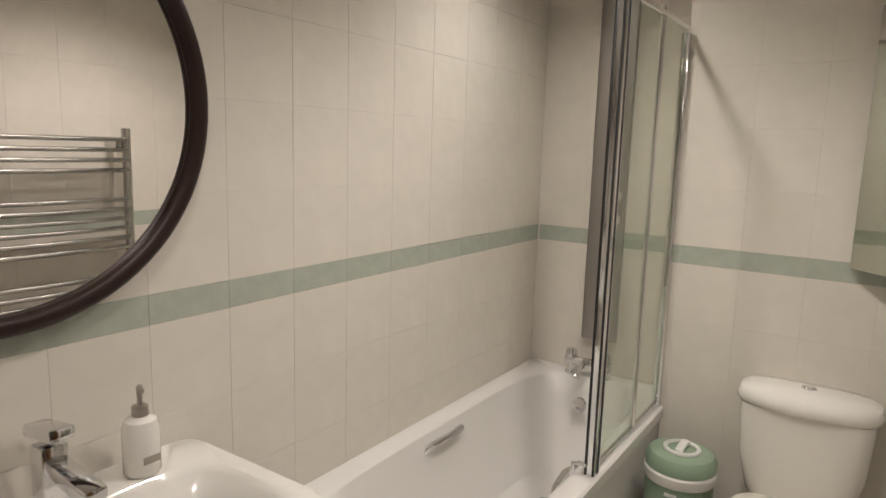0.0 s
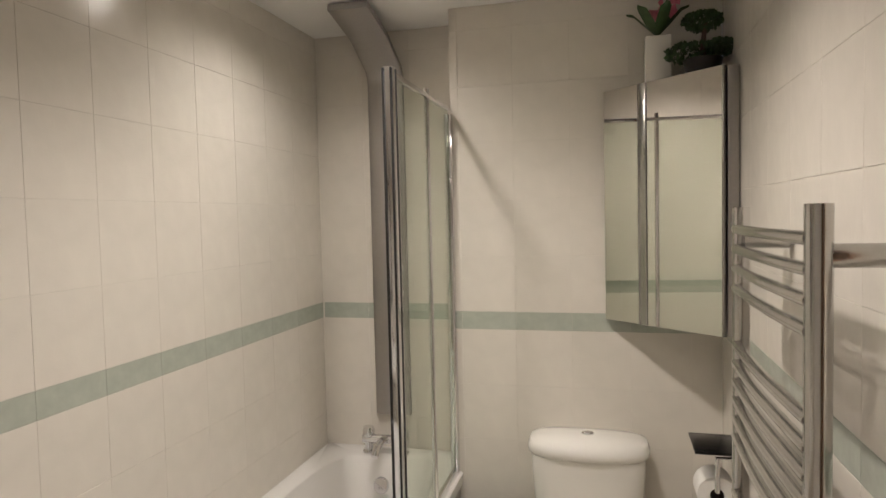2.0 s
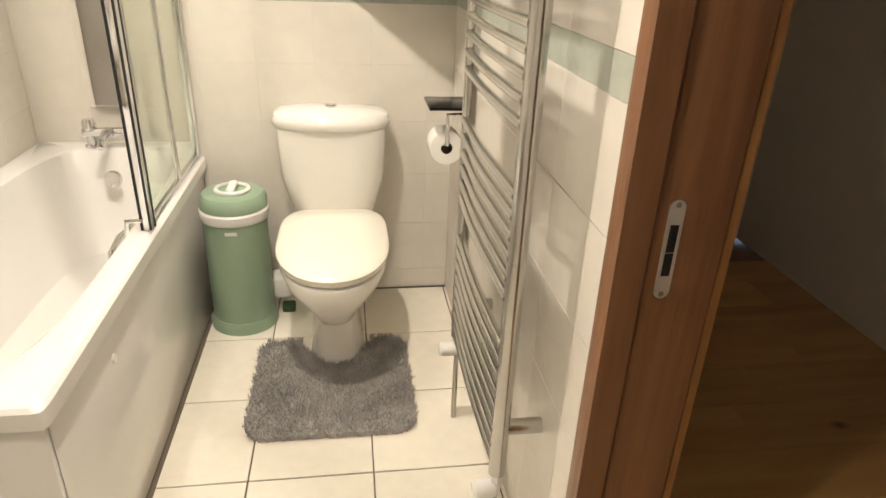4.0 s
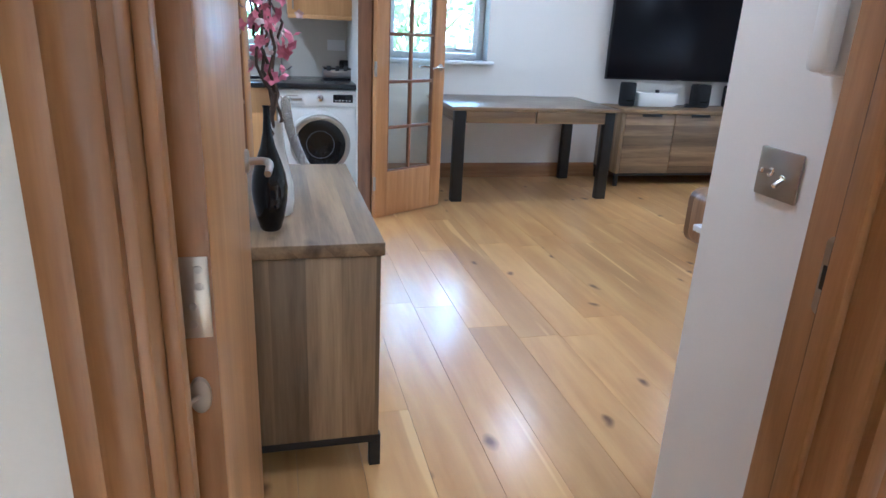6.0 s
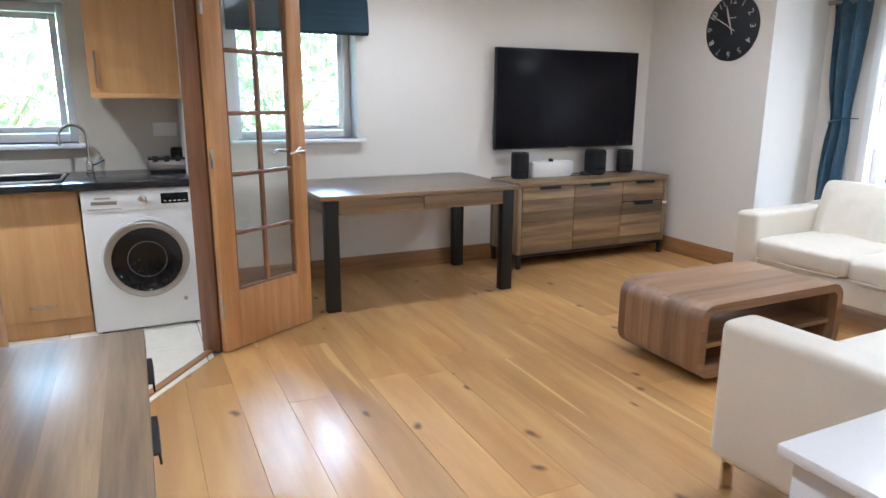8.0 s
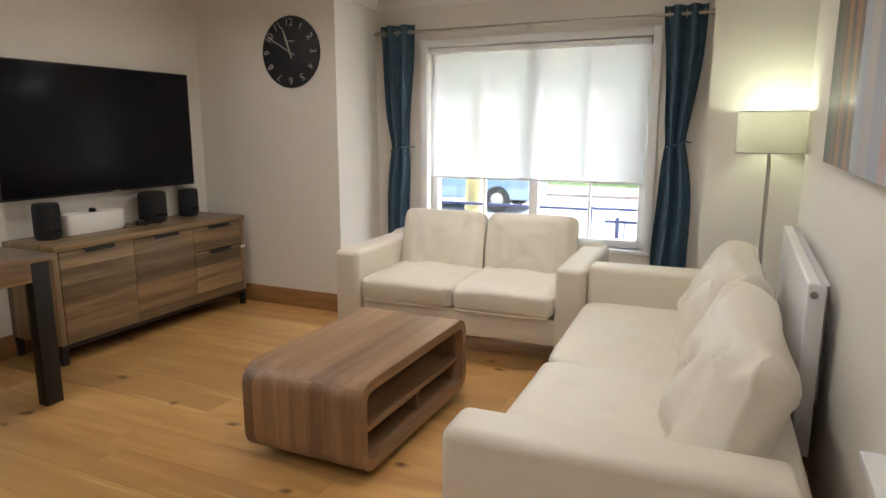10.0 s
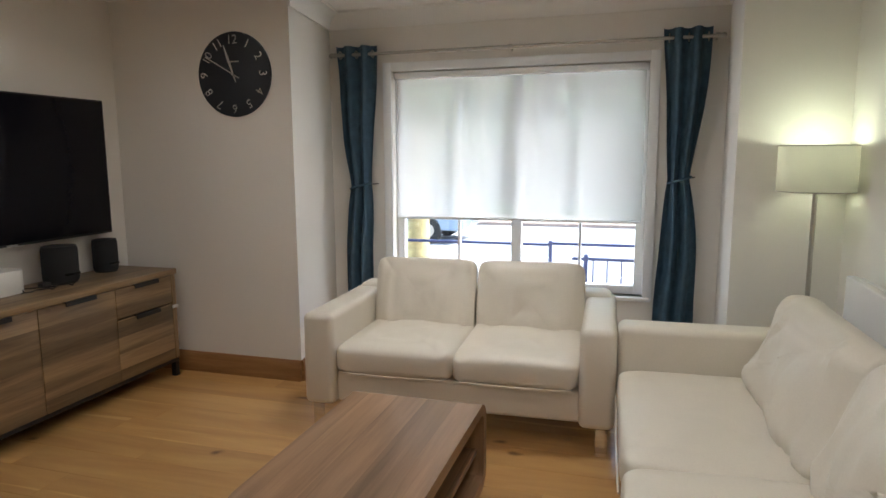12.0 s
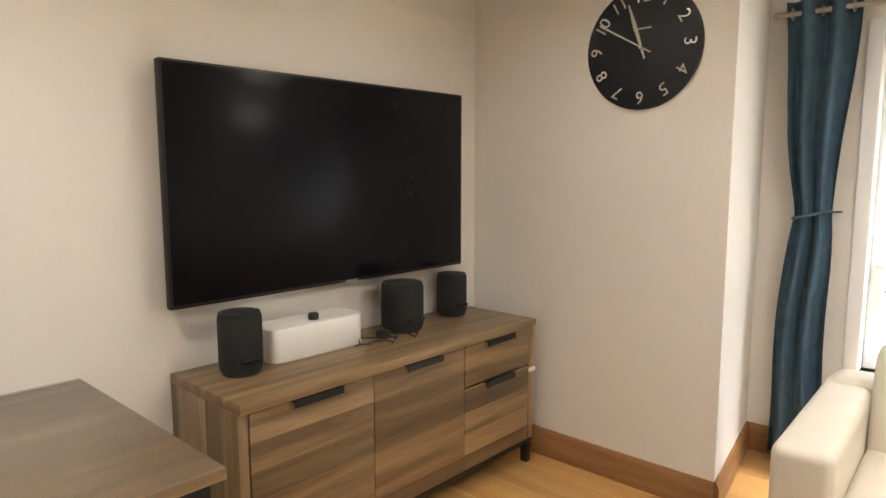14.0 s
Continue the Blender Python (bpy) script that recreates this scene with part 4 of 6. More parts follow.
def tv_unit():
    t = thing("tv_cabinet", (2.924, 5.415, 0), "grey-brown timber media cabinet on black metal frame", "cabinet")
    L, D, h, z0 = 1.553, 0.445, 0.709, 0.12
    part("top", box((0, -0.015, h - 0.035), (L, D, h), 0.004), ACACIA, t)
    part("side_panel", box((0, 0, z0), (0.035, D, h - 0.036), 0.003), ACACIAZ, t)
    part("side_panel", box((L - 0.035, 0, z0), (L, D, h - 0.036), 0.003), ACACIAZ, t)
    part("body", box((0.036, 0.025, z0), (L - 0.036, D - 0.005, h - 0.036)), BLACKM, t)
    xs = [0.038, 0.545, 1.05, L - 0.038]

    def front(name, x0, x1, zz0, zz1):
        d = part(name, box((x0 + 0.002, 0.0, zz0 + 0.002), (x1 - 0.002, 0.022, zz1 - 0.002), 0.002), ACACIA, t)
        cx, w = (x0 + x1) / 2, 0.10
        part("handle", prism([(0.004, zz1 + 0.001), (-0.02, zz1 + 0.001), (-0.022, zz1 - 0.022), (-0.018, zz1 - 0.022), (-0.016, zz1 - 0.004), (0.004, zz1 - 0.004)], 0, cx - w, cx + w), BLACKM, d)

    front("door", xs[0], xs[1], z0, h - 0.038)
    front("door", xs[1], xs[2], z0, h - 0.038)
    front("drawer", xs[2], xs[3], 0.49, h - 0.038)
    front("drawer", xs[2], xs[3], z0, 0.486)
    part("frame_rail", box((0.0, 0.005, z0 - 0.025), (L, 0.03, z0 - 0.001), 0.002), BLACKM, t)
    part("frame_rail", box((0.0, D - 0.03, z0 - 0.025), (L, D - 0.005, z0 - 0.001), 0.002), BLACKM, t)
    for x in (0.005, L - 0.04):
        for y in (0.005, D - 0.04):
            part("leg", box((x, y, 0), (x + 0.035, y + 0.035, z0 - 0.026), 0.002), BLACKM, t)
    part("child_lock", box((L - 0.045, -0.012, 0.455), (L + 0.004, 0.0, 0.475), 0.004), WPLASTIC, t, "white plastic safety catch")


tv_unit()
tv = thing("television", (2.905, 5.783, 0.943), "large black flat television hung on the wall", "television")
part("bezel", box((0, 0, 0), (1.47, 0.035, 0.822), 0.006), BLACKM, tv)
part("screen", box((0.010, -0.0015, 0.014), (1.46, 0.002, 0.813), 0.001), SCREEN, tv)
part("wall_mount", box((0.47, 0.036, 0.22), (1.0, 0.084, 0.62), 0.004), BLACKM, tv)
part("badge", box((0.735, -0.004, 0.003), (0.80, -0.002, 0.010)), NICKEL, tv)


def speaker(x, y, r, h, label):
    t = thing("speaker", (x, y, 0.7095), label, "speaker", "speakers on the media cabinet")
    part("body", lathe([(0, 0.012), (r * 0.94, 0.012), (r, 0.03), (r, h - 0.02), (r * 0.96, h - 0.005), (r * 0.9, h), (0, h)], 40), CLOTHB, t)
    part("base", lathe([(0, 0), (r * 0.86, 0), (r * 0.9, 0.006), (r * 0.9, 0.0115), (0, 0.0115)], 40), RUBBER, t)
    part("ring", lathe([(r * 0.90, h + 0.0003), (r * 0.94, h + 0.0003), (r * 0.94, h + 0.003), (r * 0.90, h + 0.003)], 40), BLACKM, t)
    part("control_strip", box((-r * 0.5, -r - 0.002, 0.05), (r * 0.5, -r * 0.80, 0.062), 0.003), BLACKG, t)


speaker(3.10, 5.69, 0.075, 0.212, "round black cloth speaker")
speaker(3.90, 5.715, 0.094, 0.21, "wide round black cloth speaker")
speaker(4.27, 5.755, 0.073, 0.20, "round black cloth speaker near the corner")
wbx = thing("white_box", (3.43, 5.75, 0.7095), "white rounded plastic tray with a small black plug", "storage box")
out = [(0.215 * math.copysign(abs(math.cos(a)) ** 0.35, math.cos(a)), 0.085 * math.copysign(abs(math.sin(a)) ** 0.35, math.sin(a))) for a in [i * math.pi / 24 for i in range(48)]]
part("tub", prism(out, 2, 0.0, 0.125, 0.004), WPLASTIC, wbx)
part("plug", lathe([(0, 0), (0.02, 0), (0.022, 0.02), (0.016, 0.026), (0, 0.026)], 16, at=(0.0, -0.03, 0.126)), BLACKM, wbx)
cab = thing("cable", (3.69, 5.66, 0.7130), "thin black cable lying on the cabinet", "cable")
part("lead", tube([(-0.08 + 0.018 * k, 0.05 * math.sin(k * 0.9) - 0.01 * k % 0.07, 0.002 + 0.018 * abs(math.sin(k * 1.3))) for k in range(16)], 0.0035, 6), RUBBER, cab)
part("lead", tube([(-0.12 + 0.02 * k, -0.03 + 0.012 * math.sin(k * 1.7), 0.0035) for k in range(12)], 0.003, 6), RUBBER, cab)
part("adaptor", box((0.03, -0.01, 0.0), (0.085, 0.03, 0.028), 0.005), RUBBER, cab)

# ---- clock ----
CLOCK = mat("clock_face", (0.012, 0.015, 0.022), 0.6, vary=0.15, bump=0.0)
NUMER = mat("clock_numerals", (0.62, 0.60, 0.57), 0.25, metal=0.8, vary=0.05)


def letters(text, size, depth, font_shear=0.0):
    cu = bpy.data.curves.new("letters", "FONT")
    cu.body, cu.size, cu.extrude, cu.align_x, cu.align_y, cu.shear = text, size, depth, "CENTER", "CENTER", font_shear
    cu.resolution_u = 3
    ob = bpy.data.objects.new("letters", cu)
    scene.collection.objects.link(ob)
    bpy.context.view_layer.update()
    me = bpy.data.meshes.new_from_object(ob.evaluated_get(bpy.context.evaluated_depsgraph_get()))
    bpy.data.objects.remove(ob)
    bm = bmesh.new()
    bm.from_mesh(me)
    bpy.data.meshes.remove(me)
    return bm


ck = thing("wall_clock", pose(4.573, 4.958, 1.912, 90, 0, -90), "round black wall clock with metal numerals", "clock")
R = 0.253
part("face", lathe([(0, 0), (R, 0), (R, 0.012), (R - 0.004, 0.015), (0, 0.015)], 72), CLOCK, ck)
for k in range(1, 13):
    a = radians(90 - 30 * k)
    n = part("numeral", letters(str(k), 0.075, 0.002), NUMER, ck, smooth=False)
    n.matrix_basis = Matrix.Translation((0.203 * math.cos(a), 0.203 * math.sin(a), 0.018)) @ Matrix.Rotation(a - math.pi / 2, 4, "Z")
part("hour_hand", prism([(-0.004, -0.05), (0.004, -0.05), (0.009, 0.10), (0.003, 0.185), (-0.003, 0.185), (-0.009, 0.10)], 2, 0.020, 0.022), NUMER, ck).matrix_basis = pose(0, 0, 0, 0, 0, 19)
part("minute_hand", prism([(-0.003, -0.05), (0.003, -0.05), (0.004, 0.22), (-0.004, 0.22)], 2, 0.023, 0.025), NUMER, ck).matrix_basis = pose(0, 0, 0, 0, 0, 60)
part("maker_mark", box((-0.04, 0.072, 0.0152), (0.04, 0.080, 0.0162)), NICKEL, ck)
part("hub", lathe([(0, 0.0255), (0.008, 0.0255), (0.008, 0.03), (0, 0.03)], 16), NUMER, ck)

# ---- bay window dressing ----
rod = thing("curtain_rod", (5.27, 2.135, 2.105), "satin metal curtain rod with end rings", "curtain rod")
part("rod", tube([(0, 0.0, 0), (0, 2.50, 0)], 0.011, 14), NICKEL, rod)
for y in (0.02, 1.255, 2.48):
    part("bracket", add_tube(tube([(0, y, 0), (0.04, y, -0.005), (0.078, y, -0.01)], 0.007, 8), [(-0.0, y - 0.012, 0), (0.0, y + 0.012, 0)], 0.017, 14), NICKEL, rod)
for y in (-0.012, 2.512):
    part("finial", lathe([(0, -0.018), (0.014, -0.014), (0.019, 0), (0.014, 0.014), (0, 0.018)], 16), NICKEL, rod).matrix_basis = pose(0, y, 0, 90)


def curtain(m, label, seed, top, waist, foot, tie):
    """Eyelet curtain tied back at the height tie: (centre, width) at head, waist and foot; x along the rod, y depth."""
    t = thing("curtain", m, label, "curtain", "teal curtains")
    bm = bmesh.new()
    nz, nx = 60, 96
    z_top, z_foot = 2.162, 0.03
    rows = []
    for j in range(nz + 1):
        z = z_top - (z_top - z_foot) * j / nz
        if z > tie:
            k = (z_top - z) / (z_top - tie)
            k = k ** 1.35
            (c0, w0), (c1, w1) = top, waist
        else:
            k = 1 - math.exp(-(tie - z) / 0.30)
            (c0, w0), (c1, w1) = waist, foot
        c, width = c0 + (c1 - c0) * k, w0 + (w1 - w0) * k
        pinch = math.exp(-((z - tie) / 0.10) ** 2)
        depth = 0.040 * (1 - 0.35 * pinch)
        row = []
        for i in range(nx + 1):
            u = i / nx
            x = c + (u - 0.5) * width + 0.006 * math.sin(z * 7 + seed)
            ph = u * 2 * math.pi * 2.5 + 0.35 * math.sin(z * 3.1 + seed) * (2.2 - z)
            wave = math.sin(ph)
            y = depth * math.copysign(abs(wave) ** 0.7, wave) * (0.85 + 0.15 * math.sin(u * 9 + z * 4))
            y += 0.010 * noise.noise(Vector((x * 14, z * 5, seed))) + 0.008 * pinch * math.sin(u * 40)
            row.append(bm.verts.new((x, y, z)))
        rows.append(row)
    for a, b in zip(rows, rows[1:]):
        for i in range(nx):
            bm.faces.new((a[i], a[i + 1], b[i + 1], b[i]))
    back = bmesh.ops.duplicate(bm, geom=bm.faces[:])
    for v in [g for g in back["geom"] if isinstance(g, bmesh.types.BMVert)]:
        v.co.y += 0.004
    part("cloth", bm, TEAL, t)
    c, w = waist
    part("tie", tube([(c + (0.5 * w + 0.004) * math.cos(a), 0.040 * math.sin(a), tie - 0.005 + 0.02 * math.cos(a)) for a in [k * math.pi / 10 for k in range(20)]], 0.008, 8, closed=True), TEAL, t)
    part("hook", tube([(c + 0.5 * w, 0.0, tie + 0.01), (c + 0.5 * w + 0.025, 0.03, tie + 0.01), (c + 0.5 * w + 0.03, 0.078, tie + 0.01)], 0.004, 8), BLACKM, t)
    for k in range(5):
        part("eyelet", tube([(top[0] + top[1] * (-0.4 + 0.2 * k), 0.024 * math.cos(a), 2.105 + 0.024 * math.sin(a)) for a in [q * math.pi / 8 for q in range(16)]], 0.004, 6, closed=True), NICKEL, t)
    return t


curtain(pose(5.27, 4.46, 0, 0, 0, -90), "teal curtain tied back beside the window", 0.3, (0.0, 0.30), (0.01, 0.145), (-0.01, 0.23), 1.21)
curtain(pose(5.27, 2.315, 0, 0, 0, -90), "teal curtain tied back near the floor lamp", 1.7, (0.0, 0.275), (-0.018, 0.125), (-0.015, 0.25), 1.265)
bl = thing("roller_blind", (5.383, 2.535, 0), "white translucent roller blind pulled most of the way down", "blind")
part("cloth", box((0.0, 0.012, 0.985), (0.0012, 1.672, 1.95)), VEIL, bl, smooth=False)
part("cassette", box((-0.03, 0.0, 1.94), (0.035, 1.686, 1.984), 0.008), UPVC, bl)
part("bottom_bar", box((-0.008, 0.012, 0.972), (0.010, 1.672, 0.989), 0.004), UPVC, bl)

# roman blind over the second window
rb = thing("roman_blind", (0.83, 5.805, 1.80), "dark teal roman blind drawn up in folds", "blind")
for k in range(4):
    part("fold", prism([(0.0 + 0.006 * k, 0.045 * k + 0.0), (-0.03 + 0.006 * k, 0.02 + 0.045 * k), (-0.028 + 0.006 * k, 0.09 + 0.045 * k), (0.0 + 0.006 * k, 0.14 + 0.045 * k)], 0, 0.0, 1.0), TEALB, rb)
part("head_rail", box((0, 0.0, 0.26), (1.0, 0.055, 0.295), 0.004), UPVC, rb)

# ---- floor lamp, radiator, picture, console, switches ----
fl = thing("floor_lamp", (4.40, 1.79, 0), "slim floor lamp with glowing cream drum shade", "floor lamp")
part("base", lathe([(0, 0), (0.13, 0), (0.13, 0.014), (0.12, 0.02), (0.02, 0.024), (0, 0.024)], 40), NICKEL, fl)
part("pole", tube([(0, 0, 0.02), (0, 0, 1.320)], 0.011, 14), NICKEL, fl)
part("shade", lathe([(0.163, 1.246), (0.165, 1.246), (0.165, 1.452), (0.163, 1.452)], 48), SHADE, fl)
part("shade_ring", tube([(0.164 * math.cos(a), 0.164 * math.sin(a), 1.453) for a in [k * math.pi / 20 for k in range(40)]], 0.003, 6, closed=True), NICKEL, fl)
part("shade_ring", tube([(0.164 * math.cos(a), 0.164 * math.sin(a), 1.245) for a in [k * math.pi / 20 for k in range(40)]], 0.003, 6, closed=True), NICKEL, fl)
for k in range(3):
    a = k * 2.094
    part("spider", tube([(0, 0, 1.310), (0.165 * math.cos(a), 0.165 * math.sin(a), 1.455)], 0.0025, 6), NICKEL, fl)
part("bulb", lathe([(0, 1.320), (0.015, 1.322), (0.03, 1.360), (0.032, 1.390), (0.02, 1.415), (0, 1.420)], 20), mat("lamp_bulb", (1, 1, 1), 0.4, emit=((0.95, 1.0, 0.66), 2.2)), fl)
lamp("floor_lamp_light", "POINT", (4.40, 1.79, 1.43), (4.40, 1.79, 0), 0.62, (0.95, 1.0, 0.68), 0.04)

rd = thing("radiator", (2.82, 1.615, 0.32), "white flat panel radiator on the wall", "radiator")
part("panel", box((0, 0.052, 0), (1.33, 0.092, 0.58), 0.008, 3), WLAC, rd)
part("end_cap", box((-0.004, 0.04, 0.01), (0.0, 0.088, 0.574), 0.0015), WLAC, rd)
part("end_cap", box((1.33, 0.04, 0.01), (1.334, 0.088, 0.574), 0.0015), WLAC, rd)
bm = bmesh.new()
for k in range(52):
    add_box(bm, (0.01 + 0.025 * k, 0.030, 0.572), (0.022 + 0.025 * k, 0.0515, 0.577))
part("top_grille", bm, WLAC, rd, smooth=False)
part("bleed_plug", lathe([(0, 0), (0.012, 0), (0.012, 0.012), (0.006, 0.014), (0, 0.014)], 16), NICKEL, rd).matrix_basis = pose(-0.004, 0.072, 0.545, 0, -90, 0)
part("valve", tube([(0.03, 0.07, 0.0), (0.03, 0.07, -0.06), (0.03, 0.03, -0.08)], 0.010, 10), NICKEL, rd)
for x in (0.25, 1.0):
    part("bracket", box((x, 0.001, 0.1), (x + 0.04, 0.05, 0.5)), WLAC, rd)

PIC = bpy.data.materials.new("abstract_picture")
PIC.use_nodes = True
pn = PIC.node_tree
pb = pn.nodes["Principled BSDF"]
pb.inputs["Roughness"].default_value, pb.inputs["Coat Weight"].default_value, pb.inputs["Coat Roughness"].default_value = 0.5, 0.15, 0.1
tcn, sepn = pn.nodes.new("ShaderNodeTexCoord"), pn.nodes.new("ShaderNodeSeparateXYZ")
nzn, addn, rmp = pn.nodes.new("ShaderNodeTexNoise"), pn.nodes.new("ShaderNodeMath"), pn.nodes.new("ShaderNodeValToRGB")
nzn.inputs["Scale"].default_value, nzn.inputs["Detail"].default_value = 3.0, 6
mpn = pn.nodes.new("ShaderNodeMapping")
mpn.inputs["Scale"].default_value = (5.0, 1.0, 0.8)
pn.links.new(tcn.outputs["Object"], mpn.inputs[0])
pn.links.new(mpn.outputs[0], nzn.inputs["Vector"])
pn.links.new(tcn.outputs["Object"], sepn.inputs[0])
addn.operation = "MULTIPLY_ADD"
addn.inputs[1].default_value = 0.14
pn.links.new(nzn.outputs[0], addn.inputs[0])
pn.links.new(sepn.outputs[0], addn.inputs[2])
mrn = pn.nodes.new("ShaderNodeMapRange")
mrn.inputs["From Max"].default_value = 1.35
pn.links.new(addn.outputs[0], mrn.inputs["Value"])
pn.links.new(mrn.outputs[0], rmp.inputs[0])
# greys and blues below 0.53 paint the window's reflection into the picture colour
bands = [(0.0, (0.35, 0.33, 0.34)), (0.15, (0.42, 0.27, 0.20)), (0.22, (0.30, 0.30, 0.34)), (0.33, (0.40, 0.37, 0.36)), (0.42, (0.33, 0.35, 0.41)), (0.53, (0.09, 0.05, 0.035)), (0.585, (0.34, 0.15, 0.04)), (0.615, (0.22, 0.07, 0.04)), (0.645, (0.03, 0.02, 0.02)),
         (0.70, (0.16, 0.07, 0.05)), (0.735, (0.30, 0.13, 0.045)), (0.775, (0.06, 0.035, 0.03)), (0.83, (0.19, 0.085, 0.05)), (0.86, (0.07, 0.07, 0.06)), (0.93, (0.05, 0.045, 0.045)), (1.0, (0.05, 0.045, 0.045))]
rmp.color_ramp.interpolation = "CONSTANT"
el = rmp.color_ramp.elements
el[0].position, el[0].color = bands[0][0], (*bands[0][1], 1)
el[1].position, el[1].color = bands[-1][0], (*bands[-1][1], 1)
for p, c in bands[1:-1]:
    e = el.new(p)
    e.color = (*c, 1)
pn.links.new(rmp.outputs[0], pb.inputs["Base Color"])
art = thing("picture", (2.06, 1.62, 1.247), "large glossy abstract picture with dark and orange bands and a painted grey window reflection", "picture")
part("canvas", box((0, 0.0, 0), (1.30, 0.028, 0.89), 0.003), PIC, art)

con = thing("console_cabinet", (1.093, 1.203, 0), "white lacquered cabinet with overhanging top", "cabinet")
part("top", box((0, 0, 0.799), (0.74, 0.494, 0.819), 0.003), WLAC, con)
part("side_panel", box((0.02, 0.01, 0), (0.038, 0.476, 0.798), 0.002), WLAC, con)
part("side_panel", box((0.70, 0.01, 0), (0.72, 0.476, 0.798), 0.002), WLAC, con)
part("back_panel", box((0.039, 0.01, 0.05), (0.699, 0.02, 0.798)), WLAC, con)
for x in (0.04, 0.371):
    d = part("door", box((x, 0.459, 0.06), (x + 0.328, 0.476, 0.794), 0.002), WLAC, con)
part("plinth", box((0.039, 0.41, 0), (0.699, 0.44, 0.058)), WLAC, con)
part("base_panel", box((0.039, 0.021, 0.06), (0.699, 0.457, 0.078)), WLAC, con)


def switch(y, z, n, label):
    t = thing("light_switch", pose(0.741, y, z, 90, 0, -90), label, "light switch", "switches by the door")
    part("plate", box((-0.05, -0.043, 0.0005), (0.05, 0.043, 0.006), 0.002), NICKEL, t)
    for k in range(n):
        x = (k - (n - 1) / 2) * 0.03
        part("toggle", lathe([(0.008, 0.006), (0.008, 0.008), (0.005, 0.009), (0.0035, 0.012), (0.005, 0.028), (0, 0.031)], 14), CHROME, t).matrix_basis = pose(x, 0, 0, 38 if k % 2 else -12)


switch(1.013, 1.127, 2, "satin metal switch plate with two toggles")
switch(0.868, 1.127, 1, "satin metal switch plate with one toggle")
ic = thing("entry_phone", pose(0.741, 0.905, 1.40, 90, 0, -90), "white wall mounted entry phone", "entry phone")
part("cradle", box((-0.05, -0.10, 0.0005), (0.05, 0.12, 0.03), 0.008), WPLASTIC, ic)
part("handset", box((-0.045, -0.095, 0.031), (-0.005, 0.115, 0.06), 0.010), WPLASTIC, ic)
part("button", lathe([(0, 0), (0.006, 0), (0.006, 0.004), (0, 0.004)], 12, at=(0.022, -0.07, 0.0305)), NICKEL, ic)

# ---- sideboard and its things ----
def sideboard():
    t = thing("sideboard", (-0.245, 1.808, 0), "grey-brown timber sideboard on black metal feet", "sideboard")
    W, L, h, z0 = 0.425, 1.076, 0.756, 0.115
    part("top", box((0, -0.004, h - 0.04), (W, L + 0.004, h), 0.004), ACACIAY, t)
    part("side_panel", box((0.005, 0, z0), (W - 0.012, 0.03, h - 0.041), 0.002), ACACIAZ, t)
    part("side_panel", box((0.005, L - 0.03, z0), (W - 0.012, L, h - 0.041), 0.002), ACACIAZ, t)
    part("body", box((0.01, 0.031, z0), (W - 0.04, L - 0.031, h - 0.042)), BLACKM, t)
    for k in range(3):
        y0 = 0.031 + (L - 0.062) / 3 * k
        d = part("door", box((W - 0.034, y0 + 0.002, z0 + 0.002), (W - 0.012, y0 + (L - 0.062) / 3 - 0.002, h - 0.045), 0.002), ACACIAY, t)
        part("handle", prism([(W - 0.014, h - 0.042), (W + 0.012, h - 0.042), (W + 0.014, h - 0.066), (W + 0.01, h - 0.066), (W + 0.008, h - 0.046), (W - 0.014, h - 0.046)], 1, y0 + 0.10, y0 + 0.26), BLACKM, d)
    part("frame_rail", box((0.0, 0.0, z0 - 0.026), (W - 0.005, 0.026, z0 - 0.001), 0.002), BLACKM, t)
    part("frame_rail", box((0.0, L - 0.026, z0 - 0.026), (W - 0.005, L, z0 - 0.001), 0.002), BLACKM, t)
    for x in (0.0, W - 0.04):
        for y in (0.0, L - 0.035):
            part("leg", box((x, y, 0), (x + 0.035, y + 0.035, z0 - 0.027), 0.002), BLACKM, t)


sideboard()
SB = 0.7565
vb = thing("black_vase", (-0.135, 1.965, SB), "tall black gloss vase with a narrow neck and dented sides", "vase")
part("body", lathe([(0.9 * r, 0.79 * z) for r, z in ((0, 0), (0.040, 0), (0.046, 0.006), (0.062, 0.05), (0.076, 0.11), (0.080, 0.16), (0.072, 0.21), (0.052, 0.265), (0.032, 0.31), (0.020, 0.36), (0.015, 0.41), (0.014, 0.44), (0.017, 0.452), (0.011, 0.45), (0.010, 0.40), (0, 0.39))], 40, 0.72, 0.80), BLACKG, vb)
part("dent", lathe([(0.0, 0.0), (0.018, 0.001), (0.034, 0.0035), (0.040, 0.0), (0.036, -0.004), (0, -0.006)], 28, 0.65, 1.5), BLACKG, vb).matrix_basis = pose(0.010, -0.0555, 0.115, 90, 0, 8)
vw = thing("white_vase", (-0.11, 2.125, SB), "tall white ceramic vase holding blossom branches", "vase")
part("body", lathe([(r, z * 0.78) for r, z in ((0, 0), (0.036, 0), (0.043, 0.01), (0.049, 0.06), (0.046, 0.13), (0.035, 0.20), (0.026, 0.26), (0.021, 0.31), (0.020, 0.36), (0.022, 0.372), (0.018, 0.37), (0.016, 0.33), (0, 0.32))], 36), CERAMIC, vw)


